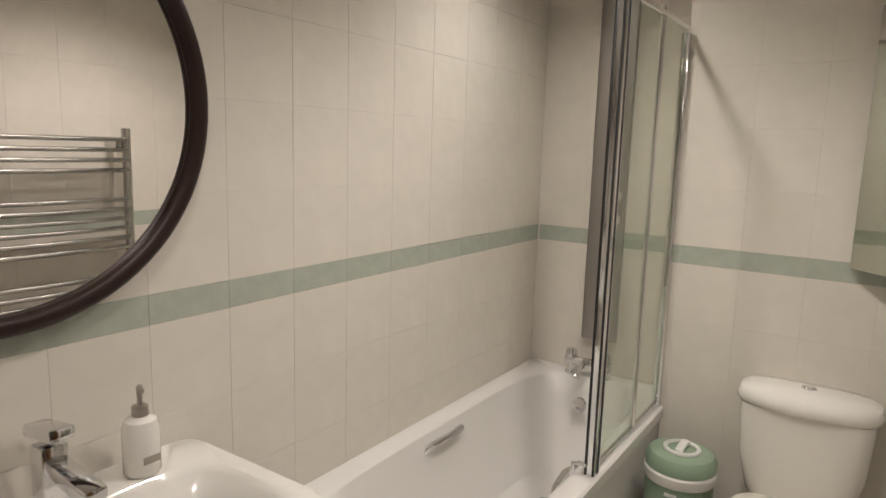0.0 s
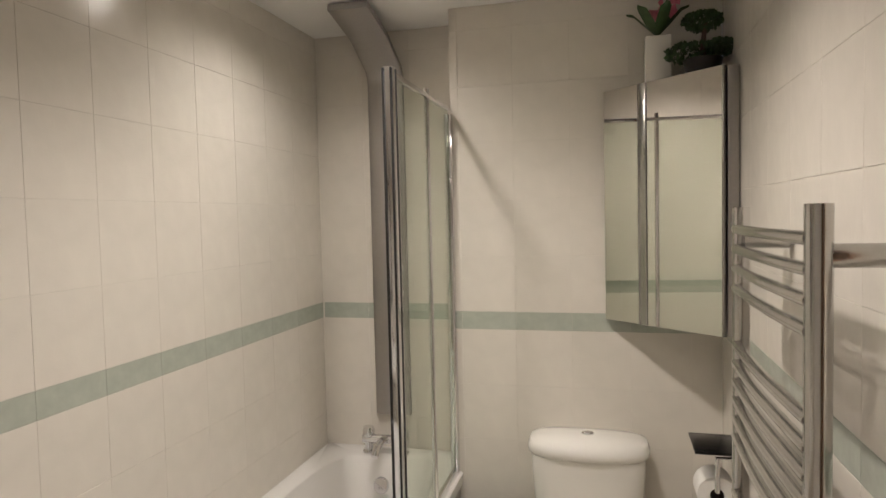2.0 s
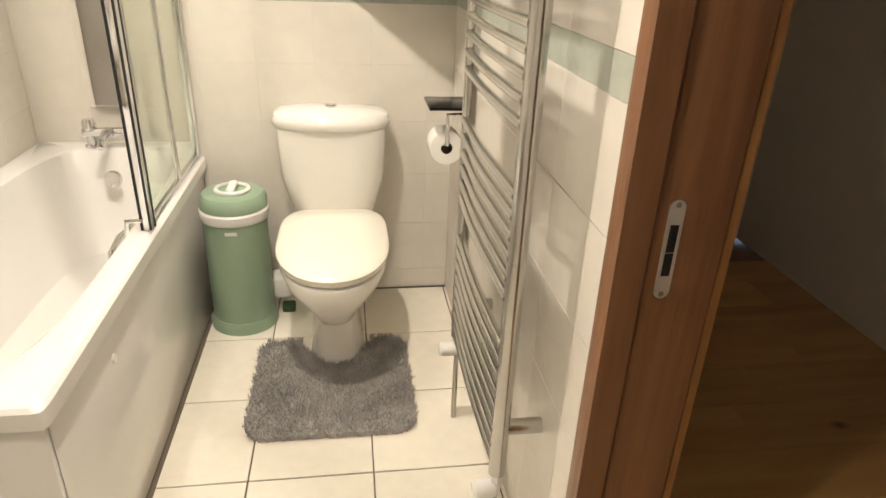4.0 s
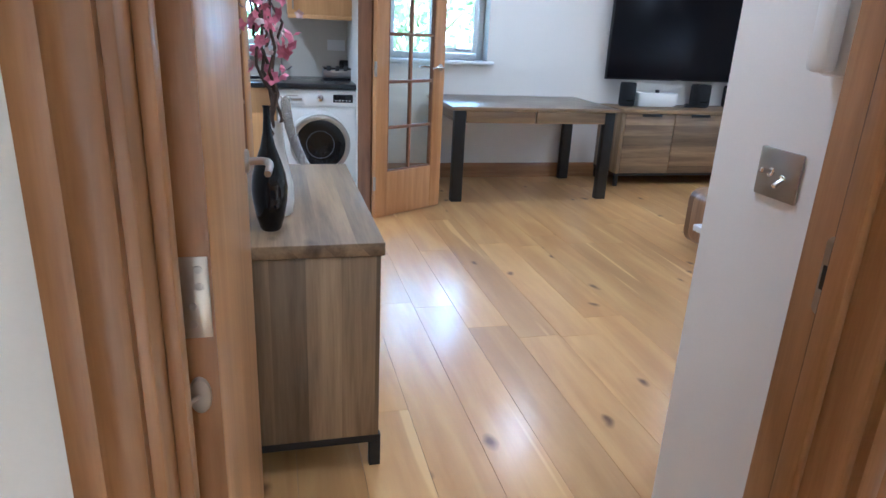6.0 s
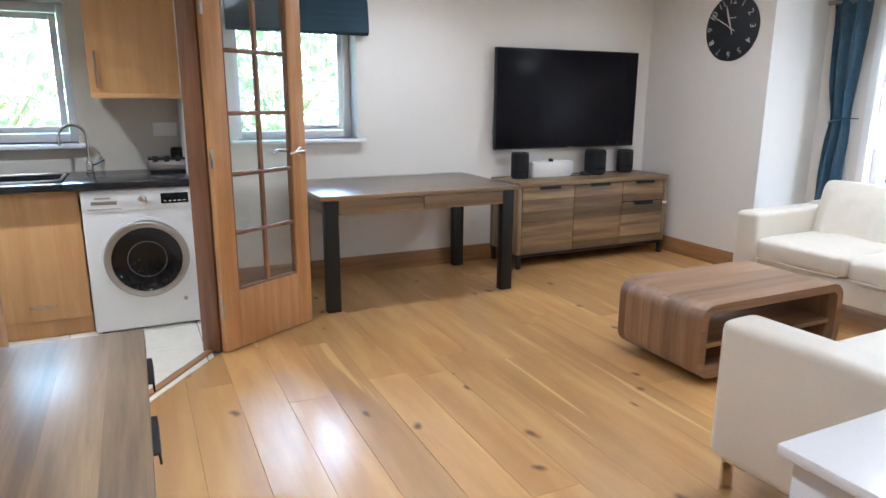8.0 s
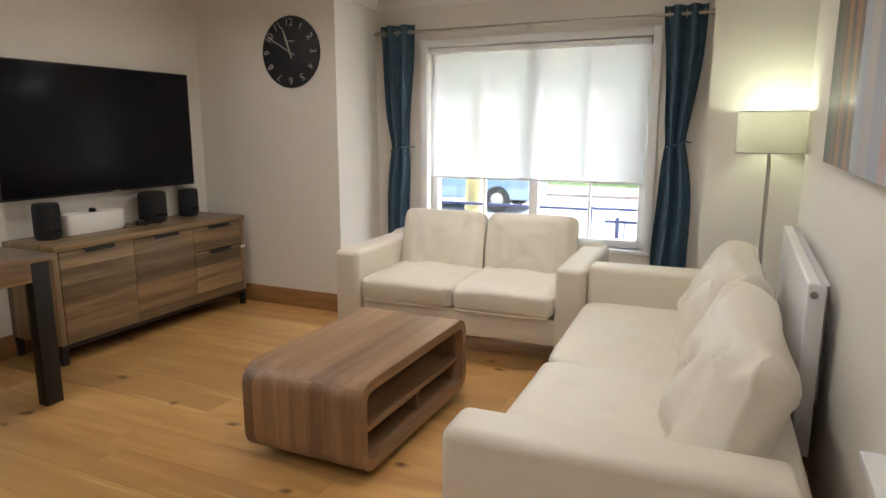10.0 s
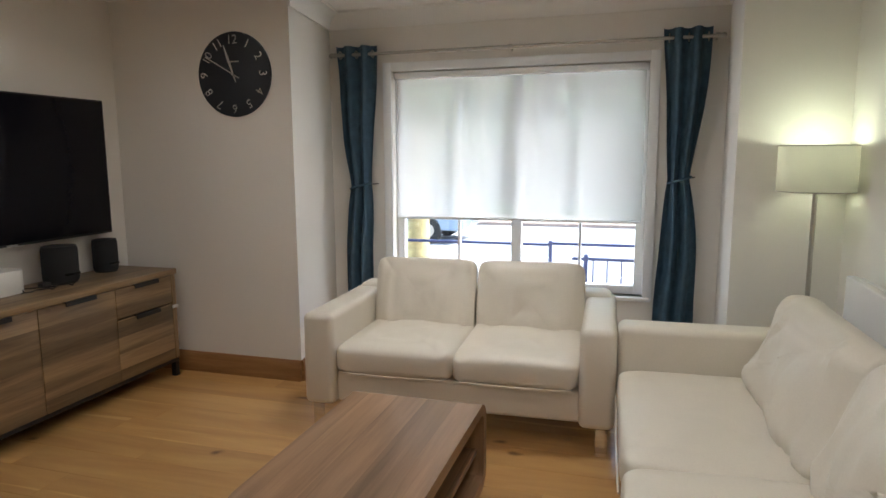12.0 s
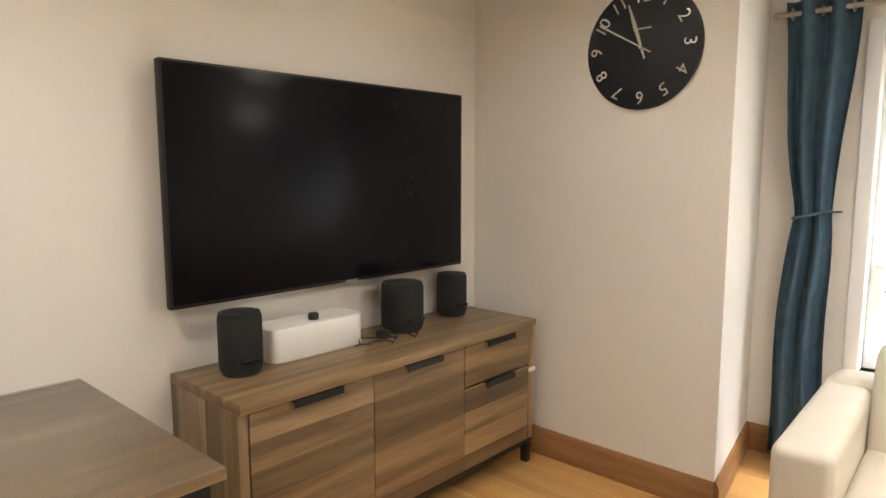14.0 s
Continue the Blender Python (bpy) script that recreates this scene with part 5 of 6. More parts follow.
def blossom():
    rnd = random.Random(5)
    t = thing("blossom_branches", (-0.11, 2.125, SB + 0.26), "artificial pink blossom on brown twigs", "flowers")
    spots = []
    for k in range(6):
        lean = Vector((rnd.uniform(-0.15, 0.0), rnd.uniform(-0.2, 0.06), 1))
        pts = [Vector((0.003 * math.cos(k), 0.003 * math.sin(k), -0.02))]
        n = 14
        ln = rnd.uniform(0.55, 0.95)
        for i in range(1, n + 1):
            pts.append(pts[0] + lean * ln * i / n + Vector((rnd.gauss(0, 0.012), rnd.gauss(0, 0.012), 0)))
        part("twig", tube(pts, [0.006 * (1 - 0.6 * i / n) for i in range(n + 1)], 6), TWIG, t)
        spots += [(p, k) for p in pts[4:]]
    petals = {}
    for q in range(230):
        p, k = rnd.choice(spots)
        p = p + Vector((rnd.gauss(0, 0.035), rnd.gauss(0, 0.035), rnd.gauss(0, 0.02)))
        kind = PINK if rnd.random() < 0.62 else PALE
        s = rnd.uniform(0.013, 0.027) if kind is PINK else rnd.uniform(0.008, 0.016)
        bm = petals.setdefault((q % 30, kind is PINK), (bmesh.new(), kind))[0]
        m = Matrix.Translation(p) @ Euler((rnd.uniform(0, 6), rnd.uniform(0, 6), rnd.uniform(0, 6))).to_matrix().to_4x4()
        for a in range(5):
            an = a * 2 * math.pi / 5
            c, d = math.cos(an), math.sin(an)
            vs = [bm.verts.new(m @ Vector(v)) for v in ((0, 0, 0), (s * (0.55 * c - 0.45 * d), s * (0.55 * d + 0.45 * c), 0.30 * s), (s * 1.05 * c, s * 1.05 * d, 0.5 * s), (s * (0.55 * c + 0.45 * d), s * (0.55 * d - 0.45 * c), 0.30 * s))]
            bm.faces.new(vs)
    for bm, kind in petals.values():
        part("blossom", bm, kind, t)


blossom()
sg = thing("bead_garland", (-0.068, 2.10, SB - 0.05), "silver beaded garland hung over the white vase", "decoration")
bm = bmesh.new()
for k in range(200):
    u = k / 200
    p = Vector((-0.012 + 0.012 * math.sin(k * 2.4) + 0.05 * u * u, -0.03 + 0.012 * math.cos(k * 2.4), 0.22 + 0.20 * (1 - u)))
    bmesh.ops.create_icosphere(bm, subdivisions=1, radius=0.0048, matrix=Matrix.Translation(p))
part("bead_strand", bm, SILVER, sg)["kind"] = "stuff"


def sunburst():
    t = thing("sunburst_mirror", pose(-0.379, 2.48, 1.42, 90, 0, 90), "round mirror framed by fanned mirror strips", "mirror")
    part("glass", lathe([(0, 0.02), (0.12, 0.02), (0.125, 0.012), (0, 0.01)], 40), MIRROR, t)
    part("backing", lathe([(0, 0), (0.30, 0), (0.30, 0.006), (0, 0.006)], 40), BLACKM, t)
    src = None
    for k in range(40):
        a = 2 * math.pi * k / 40
        r1 = 0.40 if k % 2 else 0.34
        s = part("strip", prism([(0.125, -0.011), (r1, -0.019), (r1, 0.019), (0.125, 0.011)], 2, 0.007, 0.013), MIRROR if k % 3 else BLACKG, t, smooth=False)
        s.matrix_basis = Matrix.Rotation(a, 4, "Z") @ Matrix.Rotation(0.12, 4, "X")


sunburst()

# ---- kitchen ----
def base_unit(x0, x1, label):
    t = thing("base_cabinet", (x0, 5.19, 0), label, "kitchen cabinet", "kitchen base cabinets")
    w = x1 - x0
    part("body", box((0, 0.02, 0.1), (w, 0.58, 0.728)), BEECH, t, smooth=False)
    part("back_rail", box((0, 0.563, 0.7285), (w, 0.58, 0.852)), BEECH, t, smooth=False)
    d = part("door", box((0.002, -0.002, 0.115), (w - 0.002, 0.018, 0.848), 0.003), BEECH, t)
    part("handle", tube([(w - 0.30, -0.002, 0.20), (w - 0.30, -0.022, 0.20), (w - 0.17, -0.022, 0.20), (w - 0.17, -0.002, 0.20)], 0.005, 8), CHROME, d)
    part("plinth", box((0, 0.05, 0), (w, 0.07, 0.099)), BEECH, t, smooth=False)


base_unit(-1.305, -0.705, "beech fronted kitchen cabinet under the worktop")
base_unit(-0.705, -0.105, "beech fronted kitchen cabinet below the sink")
fp = one("filler_panel", box((0.508, 5.14, 0), (0.527, 5.77, 0.848), 0.002), BEECH, "narrow beech end panel beside the washing machine", "panel")
wt = one("worktop", add_box(add_box(add_box(add_box(bmesh.new(), (-1.4, 5.12, 0.853), (-0.675, 5.785, 0.893), 0.006), (-0.175, 5.12, 0.853), (0.528, 5.785, 0.893), 0.006), (-0.675, 5.12, 0.853), (-0.175, 5.27, 0.893), 0.006), (-0.675, 5.67, 0.853), (-0.175, 5.785, 0.893), 0.006), WORKTOP, "black laminate worktop with rounded edge", "worktop")
sk = thing("sink", (-0.425, 5.47, 0.893), "black composite inset sink", "sink")
part("bowl", add_box(add_box(add_box(add_box(add_box(bmesh.new(), (-0.235, -0.19, -0.16), (0.235, 0.19, -0.15)), (-0.235, -0.19, -0.15), (-0.22, 0.19, 0.0)), (0.22, -0.19, -0.15), (0.235, 0.19, 0.0)), (-0.22, -0.19, -0.15), (0.22, -0.175, 0.0)), (-0.22, 0.175, -0.15), (0.22, 0.19, 0.0)), WORKTOP, sk, smooth=False)
part("rim", tube([(0.235 * math.copysign(min(1, abs(1.3 * math.cos(a))), math.cos(a)), 0.21 * math.copysign(min(1, abs(1.3 * math.sin(a))), math.sin(a)), 0.003) for a in [k * math.pi / 16 for k in range(32)]], 0.008, 8, closed=True), NICKEL, sk)
tp = thing("kitchen_tap", (-0.055, 5.66, 0.8935), "chrome swan neck kitchen tap", "tap")
part("body", lathe([(0, 0), (0.026, 0), (0.026, 0.008), (0.02, 0.014), (0.02, 0.07), (0.014, 0.08), (0, 0.08)], 24), CHROME, tp)
part("spout", tube([(0, 0, 0.07), (0, 0, 0.22)] + [(-0.075 + 0.075 * math.cos(a), -0.0, 0.22 + 0.075 * math.sin(a)) for a in [k * math.pi / 10 for k in range(1, 10)]] + [(-0.15, 0, 0.21), (-0.15, 0, 0.17)], 0.009, 12), CHROME, tp)
part("lever", tube([(0.018, 0, 0.05), (0.05, -0.01, 0.062), (0.085, -0.02, 0.085)], 0.006, 10), CHROME, tp)
ts = thing("toaster", (0.415, 5.58, 0.8935), "steel four slot toaster", "toaster")
part("body", box((-0.145, -0.09, 0.012), (0.145, 0.09, 0.082), 0.012, 3), STEEL, ts)
part("top_plate", box((-0.14, -0.085, 0.0825), (0.14, 0.085, 0.092), 0.003), BLACKG, ts)
for k in range(4):
    part("lever", box((-0.115 + 0.066 * k, -0.098, 0.07), (-0.085 + 0.066 * k, -0.0905, 0.108), 0.003), RUBBER, ts)
part("foot_plate", box((-0.13, -0.08, 0.0), (0.13, 0.08, 0.012), 0.003), RUBBER, ts)
kt = one("kettle_box", box((0.42, 5.70, 0.8935), (0.525, 5.78, 1.035), 0.015, 3), BLACKG, "black appliance against the kitchen wall", "appliance")
sc = thing("socket", (0.40, 5.789, 1.15), "white double wall socket above the worktop", "socket")
part("plate", box((-0.073, -0.009, -0.043), (0.073, -0.0005, 0.043), 0.003), WPLASTIC, sc)
for x in (-0.035, 0.035):
    part("rocker", box((x - 0.006, -0.013, 0.015), (x + 0.006, -0.0091, 0.033), 0.002), WPLASTIC, sc)
wc = thing("wall_cupboard", (0.005, 5.43, 1.348), "beech fronted wall cupboard with bar handle", "kitchen cupboard")
part("body", box((0, 0.02, 0.03), (0.575, 0.355, 0.75)), BEECH, wc, smooth=False)
d = part("door", box((0.002, 0.0, 0.03), (0.573, 0.019, 0.75), 0.003), BEECH, wc)
part("handle", tube([(0.04, 0.0, 0.07), (0.04, -0.025, 0.07), (0.04, -0.025, 0.26), (0.04, 0.0, 0.26)], 0.006, 10), STEEL, d)
part("pelmet", box((0, -0.002, 0.0), (0.575, 0.03, 0.03), 0.003), BEECH, wc)


def washer():
    t = thing("washing_machine", (-0.094, 5.143, 0), "white front loading washing machine with dark glass door", "washing machine")
    w, h = 0.60, 0.848
    part("body", box((0, 0, 0.015), (w, 0.58, h), 0.012, 3), WPLASTIC, t)
    part("panel", box((0.004, -0.007, 0.725), (w - 0.004, 0.0, h - 0.012), 0.004), WPLASTIC, t)
    part("drawer_grip", box((0.05, -0.010, 0.765), (0.18, -0.0065, 0.785), 0.003), NICKEL, t)
    part("drawer_line", box((0.03, -0.0085, 0.738), (0.20, -0.0068, 0.742)), NICKEL, t)
    part("maker_mark", box((0.07, -0.0088, 0.797), (0.15, -0.0068, 0.806)), NICKEL, t)
    k = part("dial", lathe([(0, 0), (0.027, 0), (0.025, 0.018), (0.02, 0.021), (0, 0.021)], 32), CHROME, t)
    k.matrix_basis = pose(0.315, -0.007, 0.785, 90)
    part("display", box((0.41, -0.0095, 0.755), (0.56, -0.0068, 0.815), 0.002), BLACKG, t)
    for i in range(5):
        part("display_mark", box((0.425 + 0.026 * i, -0.0105, 0.768), (0.44 + 0.026 * i, -0.0096, 0.772)), WPLASTIC, t)
    part("label", box((0.51, -0.0085, 0.665), (0.57, -0.0008, 0.70)), PAPER, t)
    ring = part("door", lathe([(0.176, 0.0), (0.222, 0.0), (0.230, 0.012), (0.223, 0.026), (0.207, 0.032), (0.190, 0.030), (0.178, 0.02)], 56), NICKEL, t)
    ring.matrix_basis = pose(0.31, 0.0, 0.435, 90)
    part("surround", lathe([(0.231, 0.0), (0.250, 0.0), (0.248, 0.008), (0.231, 0.010)], 56), WPLASTIC, t).matrix_basis = pose(0.31, 0.0, 0.435, 90)
    part("glass", lathe([(0.190, 0.031), (0.165, 0.020), (0.11, 0.010), (0, 0.006)], 48), BLACKG, ring)
    part("drum_ring", tube([(0.105 * math.cos(a), 0.105 * math.sin(a), 0.0135) for a in [k * math.pi / 20 for k in range(40)]], 0.003, 6, closed=True), mat("dark_grey_rim", (0.10, 0.10, 0.105), 0.3), ring)
    part("plinth_flap", lathe([(0, 0), (0.012, 0), (0.012, 0.003), (0, 0.003)], 16), NICKEL, t).matrix_basis = pose(0.50, -0.0, 0.17, 90)
    for x in (0.05, 0.55):
        part("foot", lathe([(0, 0), (0.025, 0), (0.02, 0.015), (0, 0.015)], 14, at=(x, 0.06, 0)), RUBBER, t)
        part("foot", lathe([(0, 0), (0.025, 0), (0.02, 0.015), (0, 0.015)], 14, at=(x, 0.52, 0)), RUBBER, t)


washer()
one("door_mat", pillow(0.42, 0.5, 0.016, 16, 4, 3, 0.004, mid=(-0.38, 4.79, 0.012)), mat("patterned_mat", (0.20, 0.15, 0.10), 0.95, vary=0.8, grain=40, blot=22, bump=0.8), "small patterned mat on the kitchen tiles", "mat")

# ---- bathroom ----
def bathtub():
    x0, x1, y0, y1, z = -2.405, -0.736, -2.538, -1.88, 0.585
    t = thing("bathtub", (x0, y0, 0), "white built-in bath with plain panels", "bathtub")
    L, W = x1 - x0, y1 - y0
    bm = bmesh.new()
    n = 64

    def ring(cx, cy, a, b, e, zz):
        out = []
        for k in range(n):
            u = 2 * math.pi * k / n
            c, s = math.cos(u), math.sin(u)
            out.append(bm.verts.new((cx + a * math.copysign(abs(c) ** (2 / e), c), cy + b * math.copysign(abs(s) ** (2 / e), s), zz)))
        return out

    cx, cy = L / 2 + 0.0, W / 2 - 0.005
    rings = [ring(L / 2, W / 2, L / 2, W / 2, 60, z - 0.045), ring(L / 2, W / 2, L / 2, W / 2, 60, z - 0.008), ring(L / 2, W / 2, L / 2 - 0.008, W / 2 - 0.008, 50, z),
             ring(cx, cy, L / 2 - 0.085, W / 2 - 0.062, 5, z), ring(cx, cy, L / 2 - 0.10, W / 2 - 0.078, 5, z - 0.012), ring(cx - 0.01, cy, L / 2 - 0.14, W / 2 - 0.10, 4.5, z - 0.12),
             ring(cx - 0.03, cy, L / 2 - 0.20, W / 2 - 0.13, 4, z - 0.28), ring(cx - 0.05, cy, L / 2 - 0.29, W / 2 - 0.17, 3.5, z - 0.37), ring(cx - 0.06, cy, L / 2 - 0.42, W / 2 - 0.24, 3, z - 0.395), ring(cx - 0.06, cy, 0.05, 0.03, 2, z - 0.40)]
    for a, b in zip(rings, rings[1:]):
        for k in range(n):
            bm.faces.new((a[k], a[(k + 1) % n], b[(k + 1) % n], b[k]))
    bm.faces.new(rings[-1])
    bmesh.ops.recalc_face_normals(bm, faces=bm.faces)
    part("tub", bm, ACRYL, t)
    part("side_panel", box((0.2, W - 0.03, 0.0), (L - 0.02, W - 0.012, z - 0.046), 0.003), ACRYL, t)
    part("end_panel", box((L - 0.03, 0.0, 0.0), (L - 0.012, W - 0.012, z - 0.046), 0.003), ACRYL, t)
    part("panel_clip", lathe([(0, 0), (0.012, 0), (0.010, 0.005), (0, 0.006)], 16), WPLASTIC, t).matrix_basis = pose(L - 0.35, W - 0.012, 0.45, -90)
    for y in (0.075, W - 0.085):
        yy = y + (0.012 if y < 0.3 else -0.012)
        part("grip", tube([(0.755, yy - 0.01, z - 0.07), (0.765, yy + 0.012 * (1 if y < 0.3 else -1), z - 0.045), (0.855, yy + 0.022 * (1 if y < 0.3 else -1), z - 0.042), (0.945, yy + 0.012 * (1 if y < 0.3 else -1), z - 0.045), (0.955, yy - 0.01, z - 0.07)], 0.013, 12), CHROME, t)
    part("overflow", lathe([(0, 0), (0.032, 0), (0.034, 0.006), (0.028, 0.016), (0, 0.018)], 28), CHROME, t).matrix_basis = pose(0.17, W / 2 - 0.02, z - 0.10, 0, 74)
    part("waste", lathe([(0, 0), (0.035, 0), (0.035, 0.004), (0.02, 0.010), (0, 0.011)], 24), CHROME, t).matrix_basis = pose(0.48, W / 2 - 0.01, z - 0.392)
    return t


bathtub()
mx = thing("bath_mixer", (-2.33, -2.24, 0.5855), "chrome bath mixer tap on the rim", "tap")
for y in (-0.075, 0.075):
    part("pillar", lathe([(0, 0), (0.026, 0), (0.026, 0.006), (0.018, 0.012), (0.018, 0.05), (0, 0.05)], 20, at=(0, y, 0)), CHROME, mx)
    part("knob", lathe([(0.012, 0.0), (0.024, 0.004), (0.026, 0.03), (0.02, 0.045), (0, 0.047)], 20, at=(0, y, 0.062)), CHROME, mx)
part("body", tube([(0, -0.1, 0.055), (0, 0.1, 0.055)], 0.02, 16), CHROME, mx)
part("spout", tube([(0, 0, 0.055), (0.05, 0, 0.065), (0.11, 0, 0.055), (0.135, 0, 0.03)], [0.018, 0.016, 0.015, 0.015], 14), CHROME, mx)

# folding shower screen on the outer rim
ss = thing("shower_screen", (-2.2, -1.905, 0.588), "folding glass bath screen with chrome posts", "shower screen")
ht = 1.39
for k, (a, b) in enumerate(((0.03, 0.30), (0.315, 0.66))):
    g = part("pane", box((a, -0.003, 0.02), (b, 0.003, ht - 0.02)), SGLASS, ss, smooth=False)
    g.visible_shadow = False
part("post", box((0.001, -0.014, 0.0), (0.03, 0.014, ht - 0.03), 0.004), CHROME, ss)
part("post", tube([(0.307, 0, 0.005), (0.307, 0, ht + 0.012)], 0.009, 12), CHROME, ss)
po_ = part("post", box((0.655, -0.016, 0.0), (0.70, 0.016, ht), 0.004), CHROME, ss)
for y in (-0.0145, 0.0085):
    part("gasket", box((0.6985, y, 0.002), (0.7025, y + 0.006, ht - 0.004)), RUBBER, po_)
part("gasket", box((0.668, 0.0145, 0.002), (0.676, 0.0175, ht - 0.004)), RUBBER, po_)
part("rail", box((0.03, -0.008, ht - 0.022), (0.655, 0.008, ht - 0.006), 0.003), CHROME, ss)
part("rail", box((0.03, -0.008, 0.004), (0.655, 0.008, 0.018), 0.003), CHROME, ss)
part("handle", tube([(0.70, -0.01, 0.03), (0.715, -0.045, 0.035), (0.715, -0.05, -0.02), (0.70, -0.05, -0.05)], 0.007, 10), CHROME, ss)

sh = thing("overhead_shower", (-2.40, -2.295, 0.735), "brushed steel shower column curving into an overhead spray", "shower panel")
prof = [(0.0, 0.0), (0.0, 1.38)] + [(0.10 - 0.10 * math.cos(a), 1.38 + 0.10 * math.sin(a)) for a in [k * math.pi / 16 for k in range(1, 6)]] + [(0.19, 1.545), (0.40, 1.60)]
bm = bmesh.new()
rows = []
for (x, z), (x2, z2) in zip(prof, prof[1:] + [(prof[-1][0] + 0.1, prof[-1][1] + 0.03)]):
    d = Vector((x2 - x, 0, z2 - z)).normalized()
    nrm = Vector((d.z, 0, -d.x)) * 0.028
    rows.append([bm.verts.new((x + q[0] * nrm.x, q[1], z + q[0] * nrm.z)) for q in ((0, 0), (0, 0.15), (0.8, 0.15), (1, 0.135), (1, 0.015), (0.8, 0.0))])
for a, b in zip(rows, rows[1:]):
    for k in range(6):
        bm.faces.new((a[k], a[(k + 1) % 6], b[(k + 1) % 6], b[k]))
bm.faces.new(rows[0])
bm.faces.new(rows[-1])
bmesh.ops.recalc_face_normals(bm, faces=bm.faces)
part("column", bm, STEEL, sh)
for z in (0.52, 0.62):
    part("dial", lathe([(0, 0), (0.03, 0), (0.028, 0.03), (0, 0.032)], 24), CERAMIC, sh).matrix_basis = pose(0.0285, 0.108, z, 0, 90)
part("jet", lathe([(0, 0), (0.012, 0), (0.010, 0.008), (0, 0.009)], 14), CHROME, sh).matrix_basis = pose(0.0285, 0.075, 0.95, 0, 90)

# corner cabinet with mirror doors
A, B = Vector((-2.19, -1.325)), Vector((-1.885, -0.985))
cc = thing("mirror_cabinet", (0, 0, 0), "corner wall cabinet with two mirrored doors", "cabinet")
part("carcass", prism([(-2.197, -1.31), (-1.90, -0.978), (-1.90, -0.953), (-2.197, -0.953)], 2, 1.195, 1.985), STEEL, cc)
part("side_panel", box((-1.8985, -0.985, 1.188), (-1.878, -0.953, 1.99), 0.002), STEEL, cc)
dl, dm = frame_of(A, B)
part("centre_strip", box((0.152, -0.006, 1.188), (0.182, 0.004, 1.99), 0.003), TOWEL, cc).matrix_basis = dm @ pose(0, -0.02, 0)
for a, b in ((0.0, 0.15), (0.184, dl)):
    dr = part("door", box((a, -0.018, 1.188), (b, 0.0, 1.99), 0.002), STEEL, cc)
    dr.matrix_basis = dm @ pose(0, -0.004, 0)
    mi = part("mirror_face", box((a + 0.002, -0.021, 1.19), (b - 0.002, -0.0185, 1.988)), MIRROR, dr, smooth=False)

CT = 1.991
po = thing("orchid", (-2.10, -1.165, CT), "pink artificial orchid in a tall white pot", "plant")
part("pot", prism([(-0.042, -0.042), (0.042, -0.042), (0.042, 0.042), (-0.042, 0.042)], 2, 0.0, 0.15, 0.006), CERAMIC, po)
for k in range(6):
    a = k * 1.05 + 0.3
    c, s = math.cos(a), math.sin(a)
    pts = [(0.0, 0.15), (0.04, 0.19), (0.075, 0.225), (0.10, 0.235)]
    bm = bmesh.new()
    rows = []
    for i, (r, z) in enumerate(pts):
        wdt = (0.008, 0.02, 0.018, 0.002)[i]
        rows.append([bm.verts.new((r * c - q * wdt * s, r * s + q * wdt * c, z + 0.006 * abs(q))) for q in (-1, 0, 1)])
    for u, v in zip(rows, rows[1:]):
        for i in range(2):
            bm.faces.new((u[i], u[i + 1], v[i + 1], v[i]))
    part("leaf", bm, LEAF, po)
rnd = random.Random(9)
stem = [(0, 0, 0.14), (0.01, 0.01, 0.22), (0.03, 0.04, 0.29), (0.05, 0.09, 0.325)]
part("stem", tube(stem, 0.003, 6), LEAF, po)
for k in range(14):
    p = Vector(stem[1]).lerp(Vector(stem[3]), rnd.random()) + Vector((rnd.gauss(0, 0.02), rnd.gauss(0, 0.02), rnd.gauss(0, 0.012)))
    bm = bmesh.new()
    m = Matrix.Translation(p) @ Euler((rnd.uniform(0, 6), rnd.uniform(0, 6), 0)).to_matrix().to_4x4()
    for a in range(5):
        an, s = a * 1.257, 0.026
        c, d = math.cos(an), math.sin(an)
        bm.faces.new([bm.verts.new(m @ Vector(v)) for v in ((0, 0, 0), (s * (0.5 * c - 0.45 * d), s * (0.5 * d + 0.45 * c), 0.006), (s * c, s * d, 0.01), (s * (0.5 * c + 0.45 * d), s * (0.5 * d - 0.45 * c), 0.006))])
    part("flower", bm, PINK, po)
bo = thing("bonsai", (-2.02, -1.035, CT), "small artificial tiered bonsai in a dark pot", "plant")
part("pot", lathe([(0, 0), (0.05, 0), (0.06, 0.05), (0.055, 0.05), (0.05, 0.04), (0, 0.04)], 20, 1.0, 1.0), BLACKM, bo)
part("trunk", tube([(0, 0, 0.03), (0.008, 0.0, 0.10), (-0.004, 0.01, 0.18)], [0.010, 0.008, 0.006], 8), TWIG, bo)
for (cx, cy, cz, rr, rz) in ((0, -0.03, 0.075, 0.085, 0.030), (0.0, 0.05, 0.085, 0.05, 0.026), (0, 0.0, 0.17, 0.06, 0.030)):
    bm = bmesh.new()
    for _ in range(420):
        v = Vector((rnd.gauss(0, 1), rnd.gauss(0, 1), rnd.gauss(0, 1))).normalized() * rnd.uniform(0.8, 1.05)
        p = Vector((cx + v.x * rr * 0.8, cy + v.y * rr, cz + v.z * rz))
        q = Euler((rnd.uniform(0, 6), rnd.uniform(0, 6), rnd.uniform(0, 6))).to_matrix()
        bm.faces.new([bm.verts.new(p + q @ Vector(w) * 0.009) for w in ((-1, 0, 0), (0, -0.7, 0.2), (1, 0, 0), (0, 0.7, 0.2))])
    part("foliage", bm, LEAF, bo, smooth=False)

